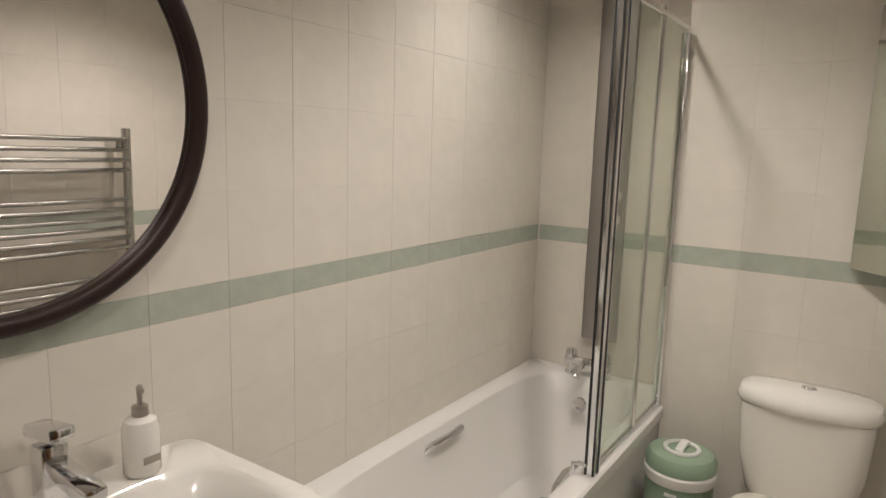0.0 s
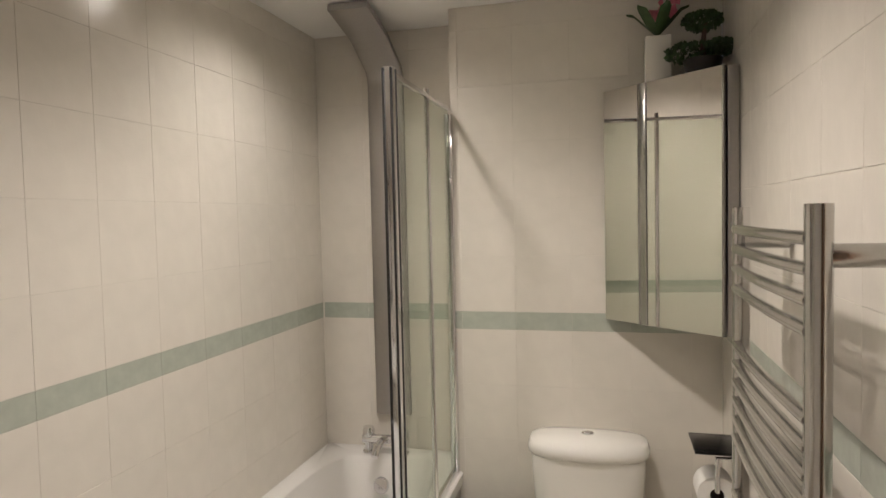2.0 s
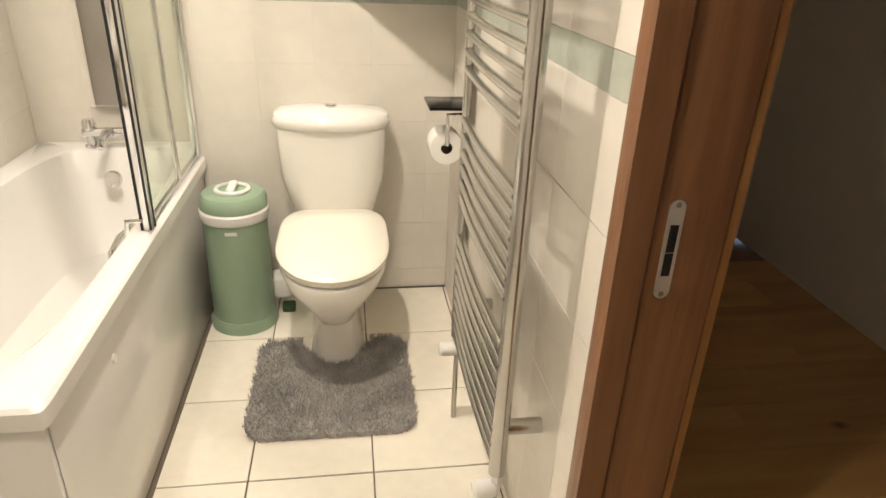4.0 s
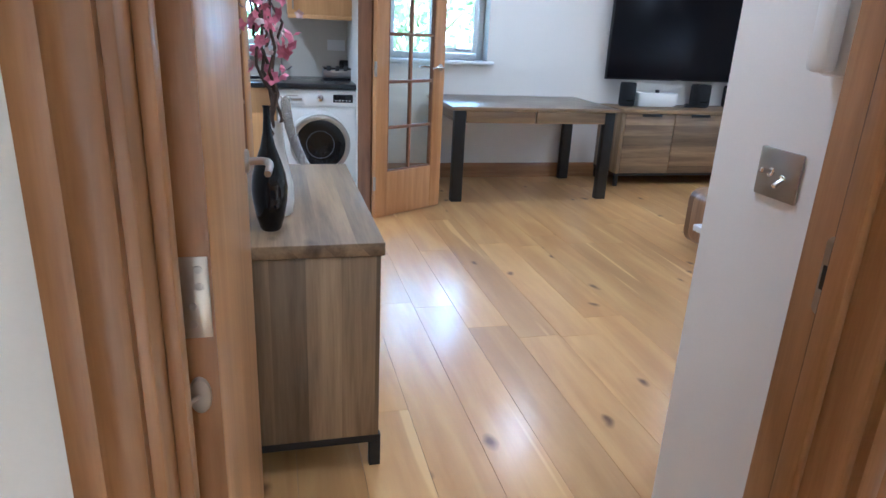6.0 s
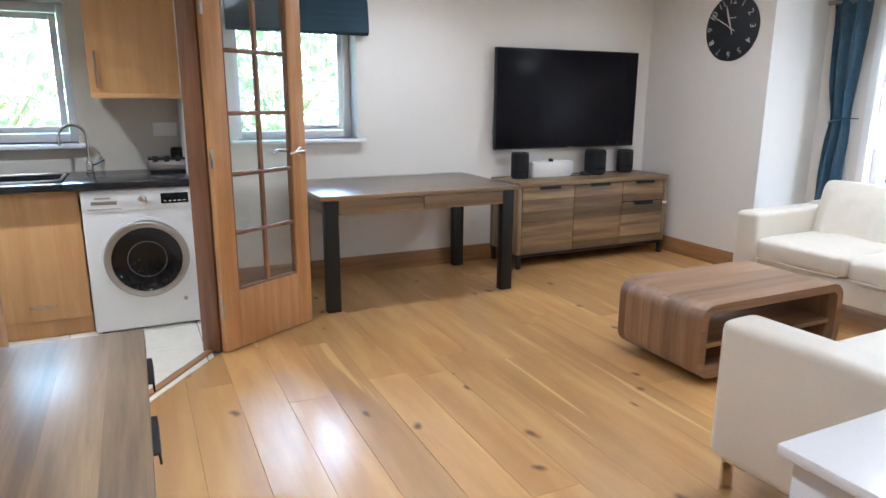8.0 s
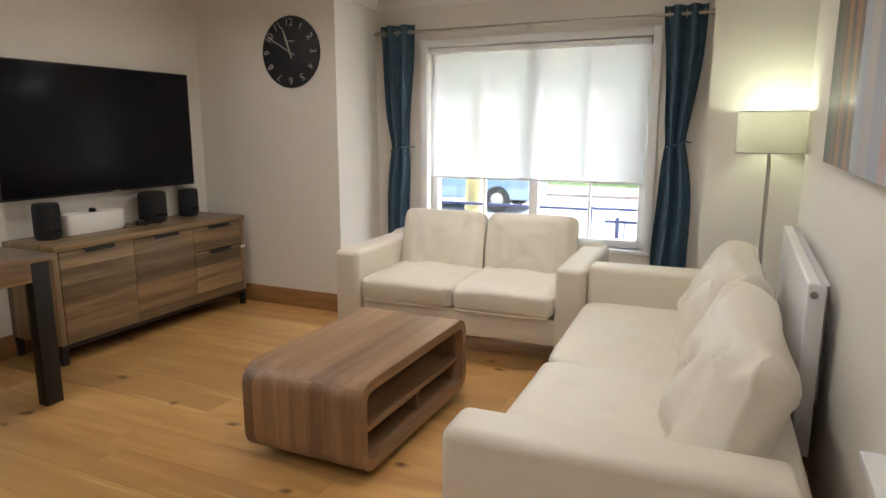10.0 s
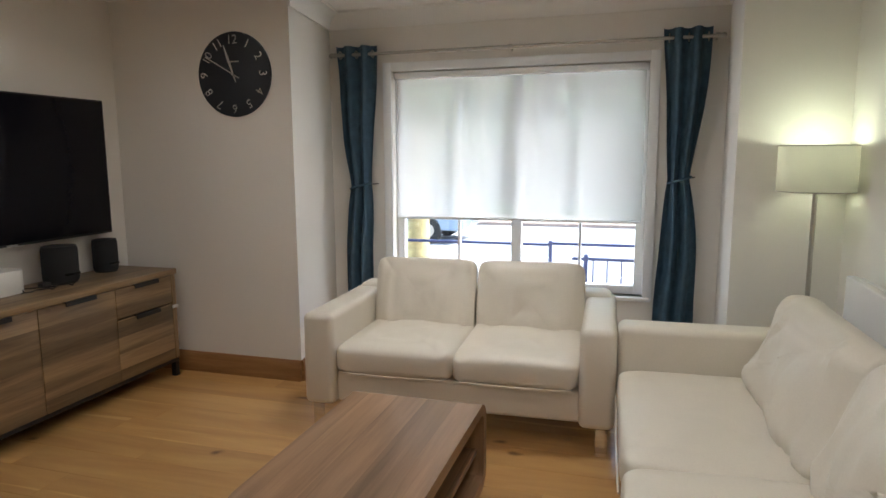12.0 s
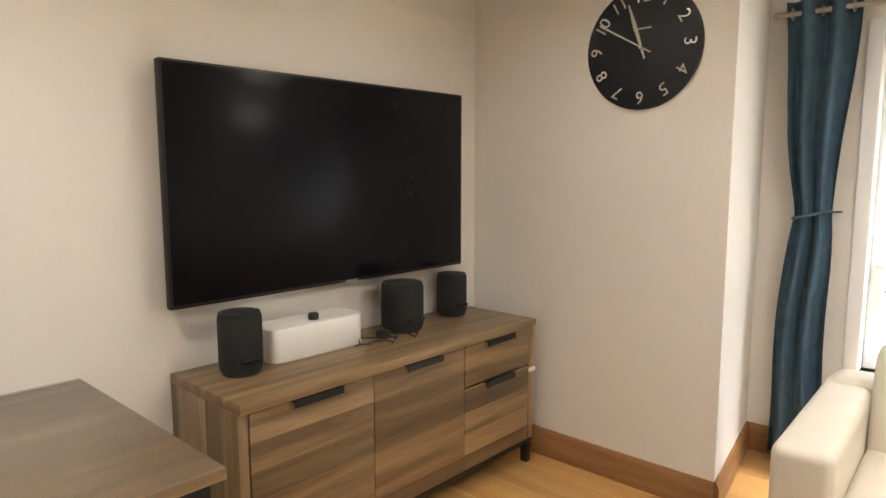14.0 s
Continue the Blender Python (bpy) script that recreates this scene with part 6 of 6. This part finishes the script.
# towel radiator
tr = thing("towel_radiator", (-1.345, -1.045, 0.30), "chrome ladder towel radiator with curved bars", "towel radiator")
RW, RH = 0.545, 1.272
for x in (0.0, RW):
    part("upright", tube([(x, 0.0, 0), (x, 0.0, RH)], 0.0185, 16), TOWEL, tr)
zs = [0.04 + 0.04 * k for k in range(8)] + [0.435 + 0.041 * k for k in range(6)] + [0.765 + 0.041 * k for k in range(6)] + [1.095 + 0.043 * k for k in range(4)]
for z in zs:
    part("bar", tube([(RW * k / 12, -0.010 - 0.007 * math.sin(math.pi * k / 12), z) for k in range(13)], 0.0105, 10), TOWEL, tr)
for x in (0.03, RW - 0.005):
    for z in (0.12, 1.2):
        part("bracket", tube([(x, 0.0, z), (x, 0.088, z)], 0.017, 14), TOWEL, tr)
for x in (0.0, RW):
    v = part("valve", lathe([(0, -0.06), (0.012, -0.06), (0.012, 0.0), (0, 0.0)], 12), CHROME, tr)
    v.matrix_basis = pose(x, 0.0, 0.0)
    part("valve_head", lathe([(0.016, 0), (0.021, 0.008), (0.021, 0.045), (0.015, 0.052), (0, 0.052)], 18), WPLASTIC, v).matrix_basis = pose(0, 0, -0.045, 90, 0, 0)
    part("pipe", tube([(x, 0.0, -0.05), (x, 0.0, -0.2995)], 0.0075, 10), NICKEL, tr)
tr.matrix_world = pose(-1.345, -1.045, 0.30)

# toilet
def toilet():
    t = thing("toilet", (-2.195, -1.405, 0), "white close coupled toilet with closed lid", "toilet")
    n = 44

    def loft(rows, name, material, parent=t):
        bm = bmesh.new()
        rings = []
        for cx, a, b, e, z, front in rows:
            ring = []
            for k in range(n):
                u = 2 * math.pi * k / n
                c, s = math.cos(u), math.sin(u)
                ex = front if c > 0 else e
                ring.append(bm.verts.new((cx + a * math.copysign(abs(c) ** (2 / ex), c), b * math.copysign(abs(s) ** (2 / ex), s), z)))
            rings.append(ring)
        for p, q in zip(rings, rings[1:]):
            for k in range(n):
                bm.faces.new((p[k], p[(k + 1) % n], q[(k + 1) % n], q[k]))
        bm.faces.new(rings[0])
        bm.faces.new(rings[-1])
        bmesh.ops.recalc_face_normals(bm, faces=bm.faces)
        return part(name, bm, material, parent)

    loft([(0.36, 0.20, 0.095, 4, 0.0, 2.6), (0.36, 0.195, 0.09, 4, 0.04, 2.6), (0.36, 0.18, 0.08, 4, 0.16, 2.4), (0.40, 0.25, 0.11, 4, 0.25, 2.2), (0.44, 0.29, 0.165, 4, 0.34, 2.1), (0.45, 0.295, 0.178, 4, 0.385, 2.1), (0.45, 0.292, 0.175, 4, 0.40, 2.1)], "pan", CERAMIC)
    loft([(0.10, 0.075, 0.125, 6, 0.385, 3.4), (0.102, 0.088, 0.155, 7, 0.43, 3.4), (0.105, 0.098, 0.184, 7, 0.55, 3.4), (0.106, 0.10, 0.193, 7, 0.70, 3.6), (0.106, 0.10, 0.193, 7, 0.734, 3.6)], "cistern", CERAMIC)
    lid = loft([(0.108, 0.108, 0.201, 4, 0.735, 2.5), (0.108, 0.116, 0.208, 4, 0.746, 2.5), (0.108, 0.116, 0.208, 4, 0.762, 2.5), (0.108, 0.108, 0.200, 4, 0.779, 2.5), (0.108, 0.088, 0.175, 4, 0.791, 2.5), (0.108, 0.05, 0.11, 4, 0.799, 2.5), (0.108, 0.02, 0.04, 3, 0.801, 2.5)], "cistern_lid", CERAMIC)
    part("flush_button", lathe([(0, 0.801), (0.022, 0.801), (0.022, 0.806), (0.018, 0.809), (0, 0.809)], 24, 0.7, 1.0, at=(0.115, 0, 0)), CHROME, lid)
    loft([(0.455, 0.270, 0.172, 5, 0.4005, 2.1), (0.455, 0.278, 0.18, 5, 0.408, 2.1), (0.455, 0.276, 0.178, 5, 0.420, 2.1)], "seat", SEATP)
    loft([(0.46, 0.278, 0.181, 5, 0.4205, 2.1), (0.46, 0.282, 0.184, 5, 0.430, 2.1), (0.46, 0.268, 0.170, 5, 0.442, 2.1), (0.46, 0.18, 0.10, 5, 0.446, 2.1)], "lid", SEATP)
    for y in (-0.07, 0.07):
        part("hinge", tube([(0.225, y - 0.02, 0.425), (0.225, y + 0.02, 0.425)], 0.01, 10), CHROME, t)


toilet()
ibv = thing("isolating_valve", (-2.15, -1.62, 0.0), "white plastic pipe and green tag beside the toilet", "valve")
part("pipe", tube([(0, 0, 0.0), (0, 0, 0.12), (0.02, 0.03, 0.20), (0.05, 0.09, 0.24)], 0.013, 10), WPLASTIC, ibv)
part("body", box((0.05, -0.04, 0.06), (0.13, 0.04, 0.16), 0.02, 3), WPLASTIC, ibv)
part("tag", box((0.09, 0.0, 0.0), (0.13, 0.05, 0.035), 0.006), LEAF, ibv)


def bath_mat():
    rnd = random.Random(3)
    bm = bmesh.new()
    y0, y1, x0, x1 = -1.68, -1.155, -1.80, -1.275
    nx, ny = 74, 74
    grid = {}

    def inside(x, y):
        cut = math.hypot((x + 1.80) / 0.95, (y + 1.41)) < 0.125 or (abs(y + 1.41) < 0.118 and x < -1.80)
        cx, cy = max(x0 + 0.08 - x, x - (x1 - 0.08), 0), max(y0 + 0.08 - y, y - (y1 - 0.08), 0)
        return not cut and math.hypot(cx, cy) < 0.08

    for i in range(nx):
        for j in range(ny):
            x, y = x0 + (x1 - x0) * i / (nx - 1), y0 + (y1 - y0) * j / (ny - 1)
            if inside(x, y):
                grid[i, j] = bm.verts.new((x + rnd.gauss(0, 0.0015), y + rnd.gauss(0, 0.0015), 0.018 + 0.007 * noise.noise(Vector((x * 30, y * 30, 0))) + rnd.gauss(0, 0.0016)))
    for i in range(nx - 1):
        for j in range(ny - 1):
            q = [(i, j), (i + 1, j), (i + 1, j + 1), (i, j + 1)]
            if all(k in grid for k in q):
                bm.faces.new([grid[k] for k in q])
    edge = [e for e in bm.edges if e.is_boundary]
    r = bmesh.ops.extrude_edge_only(bm, edges=edge)
    for v in [g for g in r["geom"] if isinstance(g, bmesh.types.BMVert)]:
        v.co.z = 0.0015
    bm2 = bmesh.new()
    vs = list(grid.values())
    for _ in range(16000):
        v = rnd.choice(vs).co + Vector((rnd.uniform(-0.004, 0.004), rnd.uniform(-0.004, 0.004), -0.004))
        a, l = rnd.uniform(0, 6.28), rnd.uniform(0.014, 0.024)
        tip = v + Vector((rnd.gauss(0, 0.008), rnd.gauss(0, 0.008), l))
        w = 0.0016
        bm2.faces.new([bm2.verts.new(v + Vector((w * math.cos(a), w * math.sin(a), 0))), bm2.verts.new(v - Vector((w * math.cos(a), w * math.sin(a), 0))), bm2.verts.new(tip)])
    t = thing("bath_mat", (0, 0, 0), "grey shaggy pedestal mat round the toilet foot", "bath mat")
    part("backing", bm, RUGM, t)
    p = part("pile", bm2, RUGM, t, smooth=False)
    p["kind"] = "stuff"


bath_mat()
bn = thing("nappy_bin", (-1.985, -1.755, 0), "sage green cylindrical bin with twist lid and white collar", "bin")
r = 0.112
part("base", lathe([(0, 0), (r + 0.010, 0), (r + 0.012, 0.03), (r + 0.004, 0.045), (0, 0.045)], 44), GREENP, bn)
part("body", lathe([(r, 0.046), (r, 0.43), (0, 0.43)], 44), GREENP, bn)
part("collar", lathe([(r + 0.004, 0.431), (r + 0.008, 0.44), (r + 0.008, 0.465), (r + 0.002, 0.472), (0, 0.472)], 44), WPLASTIC, bn)
ld = part("lid", lathe([(r + 0.004, 0.473), (r + 0.004, 0.505), (r - 0.008, 0.522), (r - 0.03, 0.527), (0, 0.527)], 44), GREENP, bn)
part("twist_ring", tube([(0.055 * math.cos(a), 0.055 * math.sin(a), 0.532) for a in [k * math.pi / 16 for k in range(32)]], 0.008, 8, closed=True), WPLASTIC, ld)
part("twist_grip", box((-0.05, -0.014, 0.5275), (0.05, 0.014, 0.548), 0.007, 3), WPLASTIC, ld)
part("maker_mark", box((-0.02, -0.001, 0.0), (0.02, 0.001, 0.012)), WPLASTIC, bn).matrix_basis = pose(r, 0.0, 0.40, 0, 0, 90)

ph = thing("paper_holder", (-1.90, -0.952, 0.80), "metal toilet paper holder with flat shelf and roll", "paper holder")
part("shelf", box((-0.075, -0.135, 0.052), (0.095, -0.001, 0.062), 0.002), BLACKG, ph)
part("arm", tube([(0.055, -0.001, 0.03), (0.055, -0.068, 0.03), (0.055, -0.068, -0.07), (-0.055, -0.068, -0.07)], 0.008, 10), CHROME, ph)
part("plate", box((0.035, -0.006, 0.0), (0.075, 0.0, 0.052), 0.002), CHROME, ph)
rl = part("roll", lathe([(0.020, -0.05), (0.056, -0.05), (0.057, -0.047), (0.057, 0.047), (0.056, 0.05), (0.020, 0.05)], 36), PAPER, ph)
rl.matrix_basis = pose(0.0, -0.068, -0.085, 0, 90)
part("core", lathe([(0.0195, -0.049), (0.0195, 0.049)], 24), TWIG, rl)

# basin, tap, soap, mirror
bs = thing("basin", (-0.62, -2.538, 0), "white wall basin with a raised back ledge", "basin")
bm = bmesh.new()


def bring(cx, cy, a, b, e, z):
    return [bm.verts.new((cx + a * math.copysign(abs(math.cos(u)) ** (2 / e), math.cos(u)), cy + b * math.copysign(abs(math.sin(u)) ** (2 / e), math.sin(u)), z)) for u in [2 * math.pi * k / 48 for k in range(48)]]


rr = [bring(0.31, 0.22, 0.14, 0.14, 3, 0.68), bring(0.31, 0.22, 0.30, 0.215, 10, 0.79), bring(0.31, 0.22, 0.31, 0.22, 14, 0.81), bring(0.31, 0.22, 0.31, 0.22, 14, 0.857), bring(0.31, 0.22, 0.302, 0.212, 12, 0.865),
      bring(0.31, 0.265, 0.265, 0.15, 6, 0.865), bring(0.31, 0.265, 0.25, 0.138, 5, 0.853), bring(0.31, 0.265, 0.19, 0.10, 3.4, 0.76), bring(0.31, 0.265, 0.05, 0.04, 2, 0.735)]
for a, b in zip(rr, rr[1:]):
    for k in range(48):
        bm.faces.new((a[k], a[(k + 1) % 48], b[(k + 1) % 48], b[k]))
bm.faces.new(rr[0])
bm.faces.new(rr[-1])
bmesh.ops.recalc_face_normals(bm, faces=bm.faces)
part("bowl", bm, CERAMIC, bs)
part("pedestal", lathe([(0, 0), (0.10, 0), (0.085, 0.03), (0.075, 0.3), (0.085, 0.6), (0.12, 0.69), (0, 0.69)], 32, 1.0, 0.9, at=(0.31, 0.17, 0)), CERAMIC, bs)
part("waste", lathe([(0, 0.736), (0.03, 0.736), (0.03, 0.740), (0, 0.742)], 20, at=(0.31, 0.265, 0)), CHROME, bs)
bt = thing("basin_tap", (-0.285, -2.465, 0.8655), "square chrome basin tap", "tap")
part("body", box((-0.024, -0.024, 0.0), (0.024, 0.024, 0.125), 0.006), CHROME, bt)
part("spout", box((-0.020, 0.0, 0.075), (0.020, 0.15, 0.105), 0.006), CHROME, bt).matrix_basis = pose(0, 0, 0, -6)
part("lever", box((-0.023, -0.028, 0.127), (0.023, 0.075, 0.150), 0.006), CHROME, bt).matrix_basis = pose(0, 0, 0.008, 8)
sd = thing("soap_bottle", (-0.455, -2.46, 0.8655), "white pump soap bottle with a grey cap", "soap bottle")
part("bottle", lathe([(0, 0), (0.032, 0), (0.036, 0.006), (0.036, 0.095), (0.030, 0.112), (0.014, 0.12), (0, 0.12)], 28), CERAMIC, sd)
part("collar", lathe([(0, 0.1205), (0.016, 0.1205), (0.016, 0.140), (0.010, 0.143), (0, 0.143)], 20), NICKEL, sd)
part("pump", tube([(0, 0, 0.143), (0, 0, 0.178), (0.004, 0.01, 0.182), (0.012, 0.032, 0.180)], [0.005, 0.006, 0.006, 0.004], 10), NICKEL, sd)
part("label", box((-0.018, 0.0355, 0.03), (0.018, 0.0372, 0.045)), NICKEL, sd)
mr = thing("round_mirror", pose(-0.245, -2.535, 1.605, 90, 0, 180), "round wall mirror in a dark bronze frame", "mirror")
part("frame", tube([(0.405 * math.cos(a), 0.405 * math.sin(a), 0.018) for a in [k * math.pi / 40 for k in range(80)]], 0.020, 12, closed=True), DARKF, mr)
part("glass", lathe([(0, 0.012), (0.402, 0.012), (0.402, 0.004), (0, 0.004)], 72), MIRROR, mr, smooth=False)

# ---- lamps in the bathroom and hall ceilings ----
GLOW = mat("spot_glow", (1, 1, 1), 0.4, emit=((1.0, 0.86, 0.62), 22.0))


def downlight(x, y, z, watts, spot=125, colour=WARM, soft=0.03):
    t = thing("downlight", (x, y, z), "recessed white ceiling spotlight", "ceiling light", "ceiling downlights")
    part("bezel", tube([(0.042 * math.cos(a), 0.042 * math.sin(a), -0.003) for a in [k * math.pi / 14 for k in range(28)]], 0.0075, 8, closed=True), CHROME, t)
    part("lens", lathe([(0, -0.0008), (0.034, -0.0008), (0.034, -0.003), (0, -0.004)], 24), GLOW, t)
    lamp("downlight_beam", "SPOT", (x, y, z - 0.03), (x, y, 0), watts, colour, soft, spot, 1.0)


downlight(-1.68, -2.10, HB, 22, 154)
downlight(-1.15, -1.62, HB, 52, 142)
downlight(-0.10, -1.75, HB, 22, 152)
downlight(-0.9, -0.1, H, 0.7)
downlight(0.45, -0.1, H, 0.5)
for x, y, watts in ((0.3, 1.3, 5), (0.3, 2.7, 9), (2.6, 2.6, 9), (2.0, 5.0, 9), (4.1, 3.4, 14), (3.7, 4.9, 3)):
    downlight(x, y, H, watts, 172, (1.0, 0.93, 0.84), 0.14)
downlight(-0.6, 4.6, H, 15, colour=(1.0, 0.93, 0.84))

# ---- floors and tiles ----
fl_b = one("floor_bathroom", box((-2.6, -2.7, -0.12), (0.9, -0.90, -0.006)), DGROUT, "cream ceramic tiled bathroom floor", "floor", kind="structure", smooth=False)
fl_k = one("floor_kitchen", box((-2.3, 2.5, -0.12), (0.56, 5.85, -0.006)), DGROUT, "cream tiled kitchen floor", "floor", kind="structure", smooth=False)
fl_l = one("floor", box((-2.7, -0.90, -0.12), (5.6, 6.2, -0.016)), DJAMB, "oak plank floor with knots and pale streaks", "floor", kind="structure", smooth=False)


def slab(w, d, h, bevel=0.0015):
    return box((-w / 2, -d / 2, -h), (w / 2, d / 2, 0), bevel, 1)


def lay(parent, x0, x1, y0, y1, ox, oy, w, d, gap, material, name="tile", keep=None):
    """Tiles on a grid, cut at the edges."""
    cache = {}
    i0, j0 = math.floor((x0 - ox) / w), math.floor((y0 - oy) / d)
    for i in range(i0, math.ceil((x1 - ox) / w)):
        for j in range(j0, math.ceil((y1 - oy) / d)):
            a, b = max(x0, ox + i * w) + gap / 2, min(x1, ox + (i + 1) * w) - gap / 2
            c, e = max(y0, oy + j * d) + gap / 2, min(y1, oy + (j + 1) * d) - gap / 2
            if b - a < 0.01 or e - c < 0.01 or (keep and not keep((a + b) / 2, (c + e) / 2)):
                continue
            key = (round(b - a, 3), round(e - c, 3))
            if key not in cache:
                cache[key] = mesh_of(name, slab(*key, 0.0055), material)
            ob = new(name, cache[key])
            ob.location = ((a + b) / 2, (c + e) / 2, 0)
            ob.parent = parent


lay(fl_b, -2.19, 0.74, -1.88, -0.86, -1.487, -1.64, 0.352, 0.34, 0.004, FTILE)
lay(fl_b, -0.73, 0.74, -2.53, -1.88, -1.487, -1.64, 0.352, 0.34, 0.004, FTILE)
KN = Vector((0.8, -0.6))


def in_kitchen(x, y):
    return (Vector((x, y)) - Vector((0.10, 4.02))).dot(KN) < -0.02


# kitchen tiles, the ones along the threshold cut to its line
mk = {}
for i in range(-6, 3):
    for j in range(-6, 5):
        a, b = 0.11 + 0.345 * (i - 1) + 0.002, 0.11 + 0.345 * i - 0.002
        c, e = 4.445 + 0.33 * (j - 1) + 0.002, 4.445 + 0.33 * j - 0.002
        b, e = min(b, 0.488), min(e, 5.78)
        if b - a < 0.02 or e - c < 0.02:
            continue
        corners = [(a, c), (b, c), (b, e), (a, e)]
        far = [(Vector(p) - Vector((0.055, 3.965))).dot(KN) for p in corners]
        if min(far) > 0:
            continue
        bm = slab(b - a, e - c, 0.0055)
        bmesh.ops.translate(bm, verts=bm.verts, vec=((a + b) / 2, (c + e) / 2, 0))
        if max(far) > 0:
            r = bmesh.ops.bisect_plane(bm, geom=bm.verts[:] + bm.edges[:] + bm.faces[:], plane_co=(0.055, 3.965, 0), plane_no=(KN.x, KN.y, 0), clear_outer=True)
            bmesh.ops.holes_fill(bm, edges=bm.edges[:])
        part("tile", bm, FTILE, fl_k)

# wall tiles
ROWS_LOW = [1.138 - 0.21 * k for k in range(7)]
ROWS_HIGH = [1.205 + 0.21 * k for k in range(7)]


def tile_wall(parent, length, off, low, holes=()):
    cache = {}

    def put(a, b, c, e, material, name):
        if b - a < 0.012 or e - c < 0.012:
            return
        for h in holes:
            if h[0] - 0.01 < (a + b) / 2 < h[1] + 0.01 and (c + e) / 2 < h[3]:
                return
        key = (round(b - a - 0.0008, 4), round(e - c - 0.0008, 4), name)
        if key not in cache:
            bm = slab(key[0], key[1], 0.0065, 0.0004)
            bmesh.ops.rotate(bm, verts=bm.verts, matrix=Matrix.Rotation(-math.pi / 2, 3, "X"))
            cache[key] = mesh_of(name, bm, material)
        ob = new(name, cache[key])
        ob.parent = parent
        ob.location = ((a + b) / 2, 0.0, (c + e) / 2)

    cuts = sorted({0.0, length, *(h[0] for h in holes), *(h[1] for h in holes)})
    spans = []
    for s0, s1 in zip(cuts, cuts[1:]):
        k = math.floor((s0 - off) / 0.205)
        while off + k * 0.205 < s1:
            spans.append((max(s0, off + k * 0.205), min(s1, off + (k + 1) * 0.205)))
            k += 1
    for a, b in spans:
        for z in ROWS_LOW:
            if z > low:
                put(a, b, max(z - 0.21, 0.0), z, TILE, "tile")
        put(a, b, 1.138, 1.205, SAGE, "border_tile")
        for z in ROWS_HIGH:
            put(a, b, z, min(z + 0.21, HB), TILE, "tile")


tile_wall(w_br, 2.95, 0.65, 0.0, [(0.58, 1.38, 0, 2.06)])
tile_wall(w_bt, 0.95, 0.10, 0.0)
tile_wall(w_be, 0.64, 0.02, 0.50)
tile_wall(w_bl, 3.15, 0.03, 0.30)

# oak planks along y, staggered, cut round the kitchen and the walls
rnd = random.Random(11)
near, rest = 0, bmesh.new()
cache = {}
for i in range(-16, 26):
    a, b = 0.94 + 0.205 * i + 0.0004, 0.94 + 0.205 * (i + 1) - 0.0004
    y = -0.95 - rnd.uniform(0, 1.7)
    while y < 6.05:
        ln = rnd.choice((1.1, 1.35, 1.6, 1.9))
        c, e = max(y, -0.88), min(y + ln, 6.04) - 0.0007
        y += ln
        mid = (a + b) / 2
        if mid > 1.4:
            c = max(c, 0.93 if mid < 2.0 else 1.38)
        if mid > 4.64:
            c, e = max(c, 2.0), min(e, 4.75)
        if e - c < 0.05:
            continue
        if mid < -0.40 and c > 0.76:
            continue
        if mid > 5.37 or (mid < -0.40 and e > 0.78):
            e = min(e, 0.78)
            if e - c < 0.05 or mid > 5.37:
                continue
        bm = slab(b - a, e - c, 0.014, 0.0008)
        bmesh.ops.translate(bm, verts=bm.verts, vec=(mid, (c + e) / 2, 0))
        if e > 3.2 and a < 0.6:
            bmesh.ops.bisect_plane(bm, geom=bm.verts[:] + bm.edges[:] + bm.faces[:], plane_co=(0.060, 3.962, 0), plane_no=(-KN.x, -KN.y, 0), clear_outer=True)
            if a < 0.5 and not bm.faces:
                bm.free()
                continue
            if b < 0.62 and c > 4.6:
                bm.free()
                continue
            bmesh.ops.holes_fill(bm, edges=[q for q in bm.edges if q.is_boundary])
        part("plank", bm, OAK, fl_l)
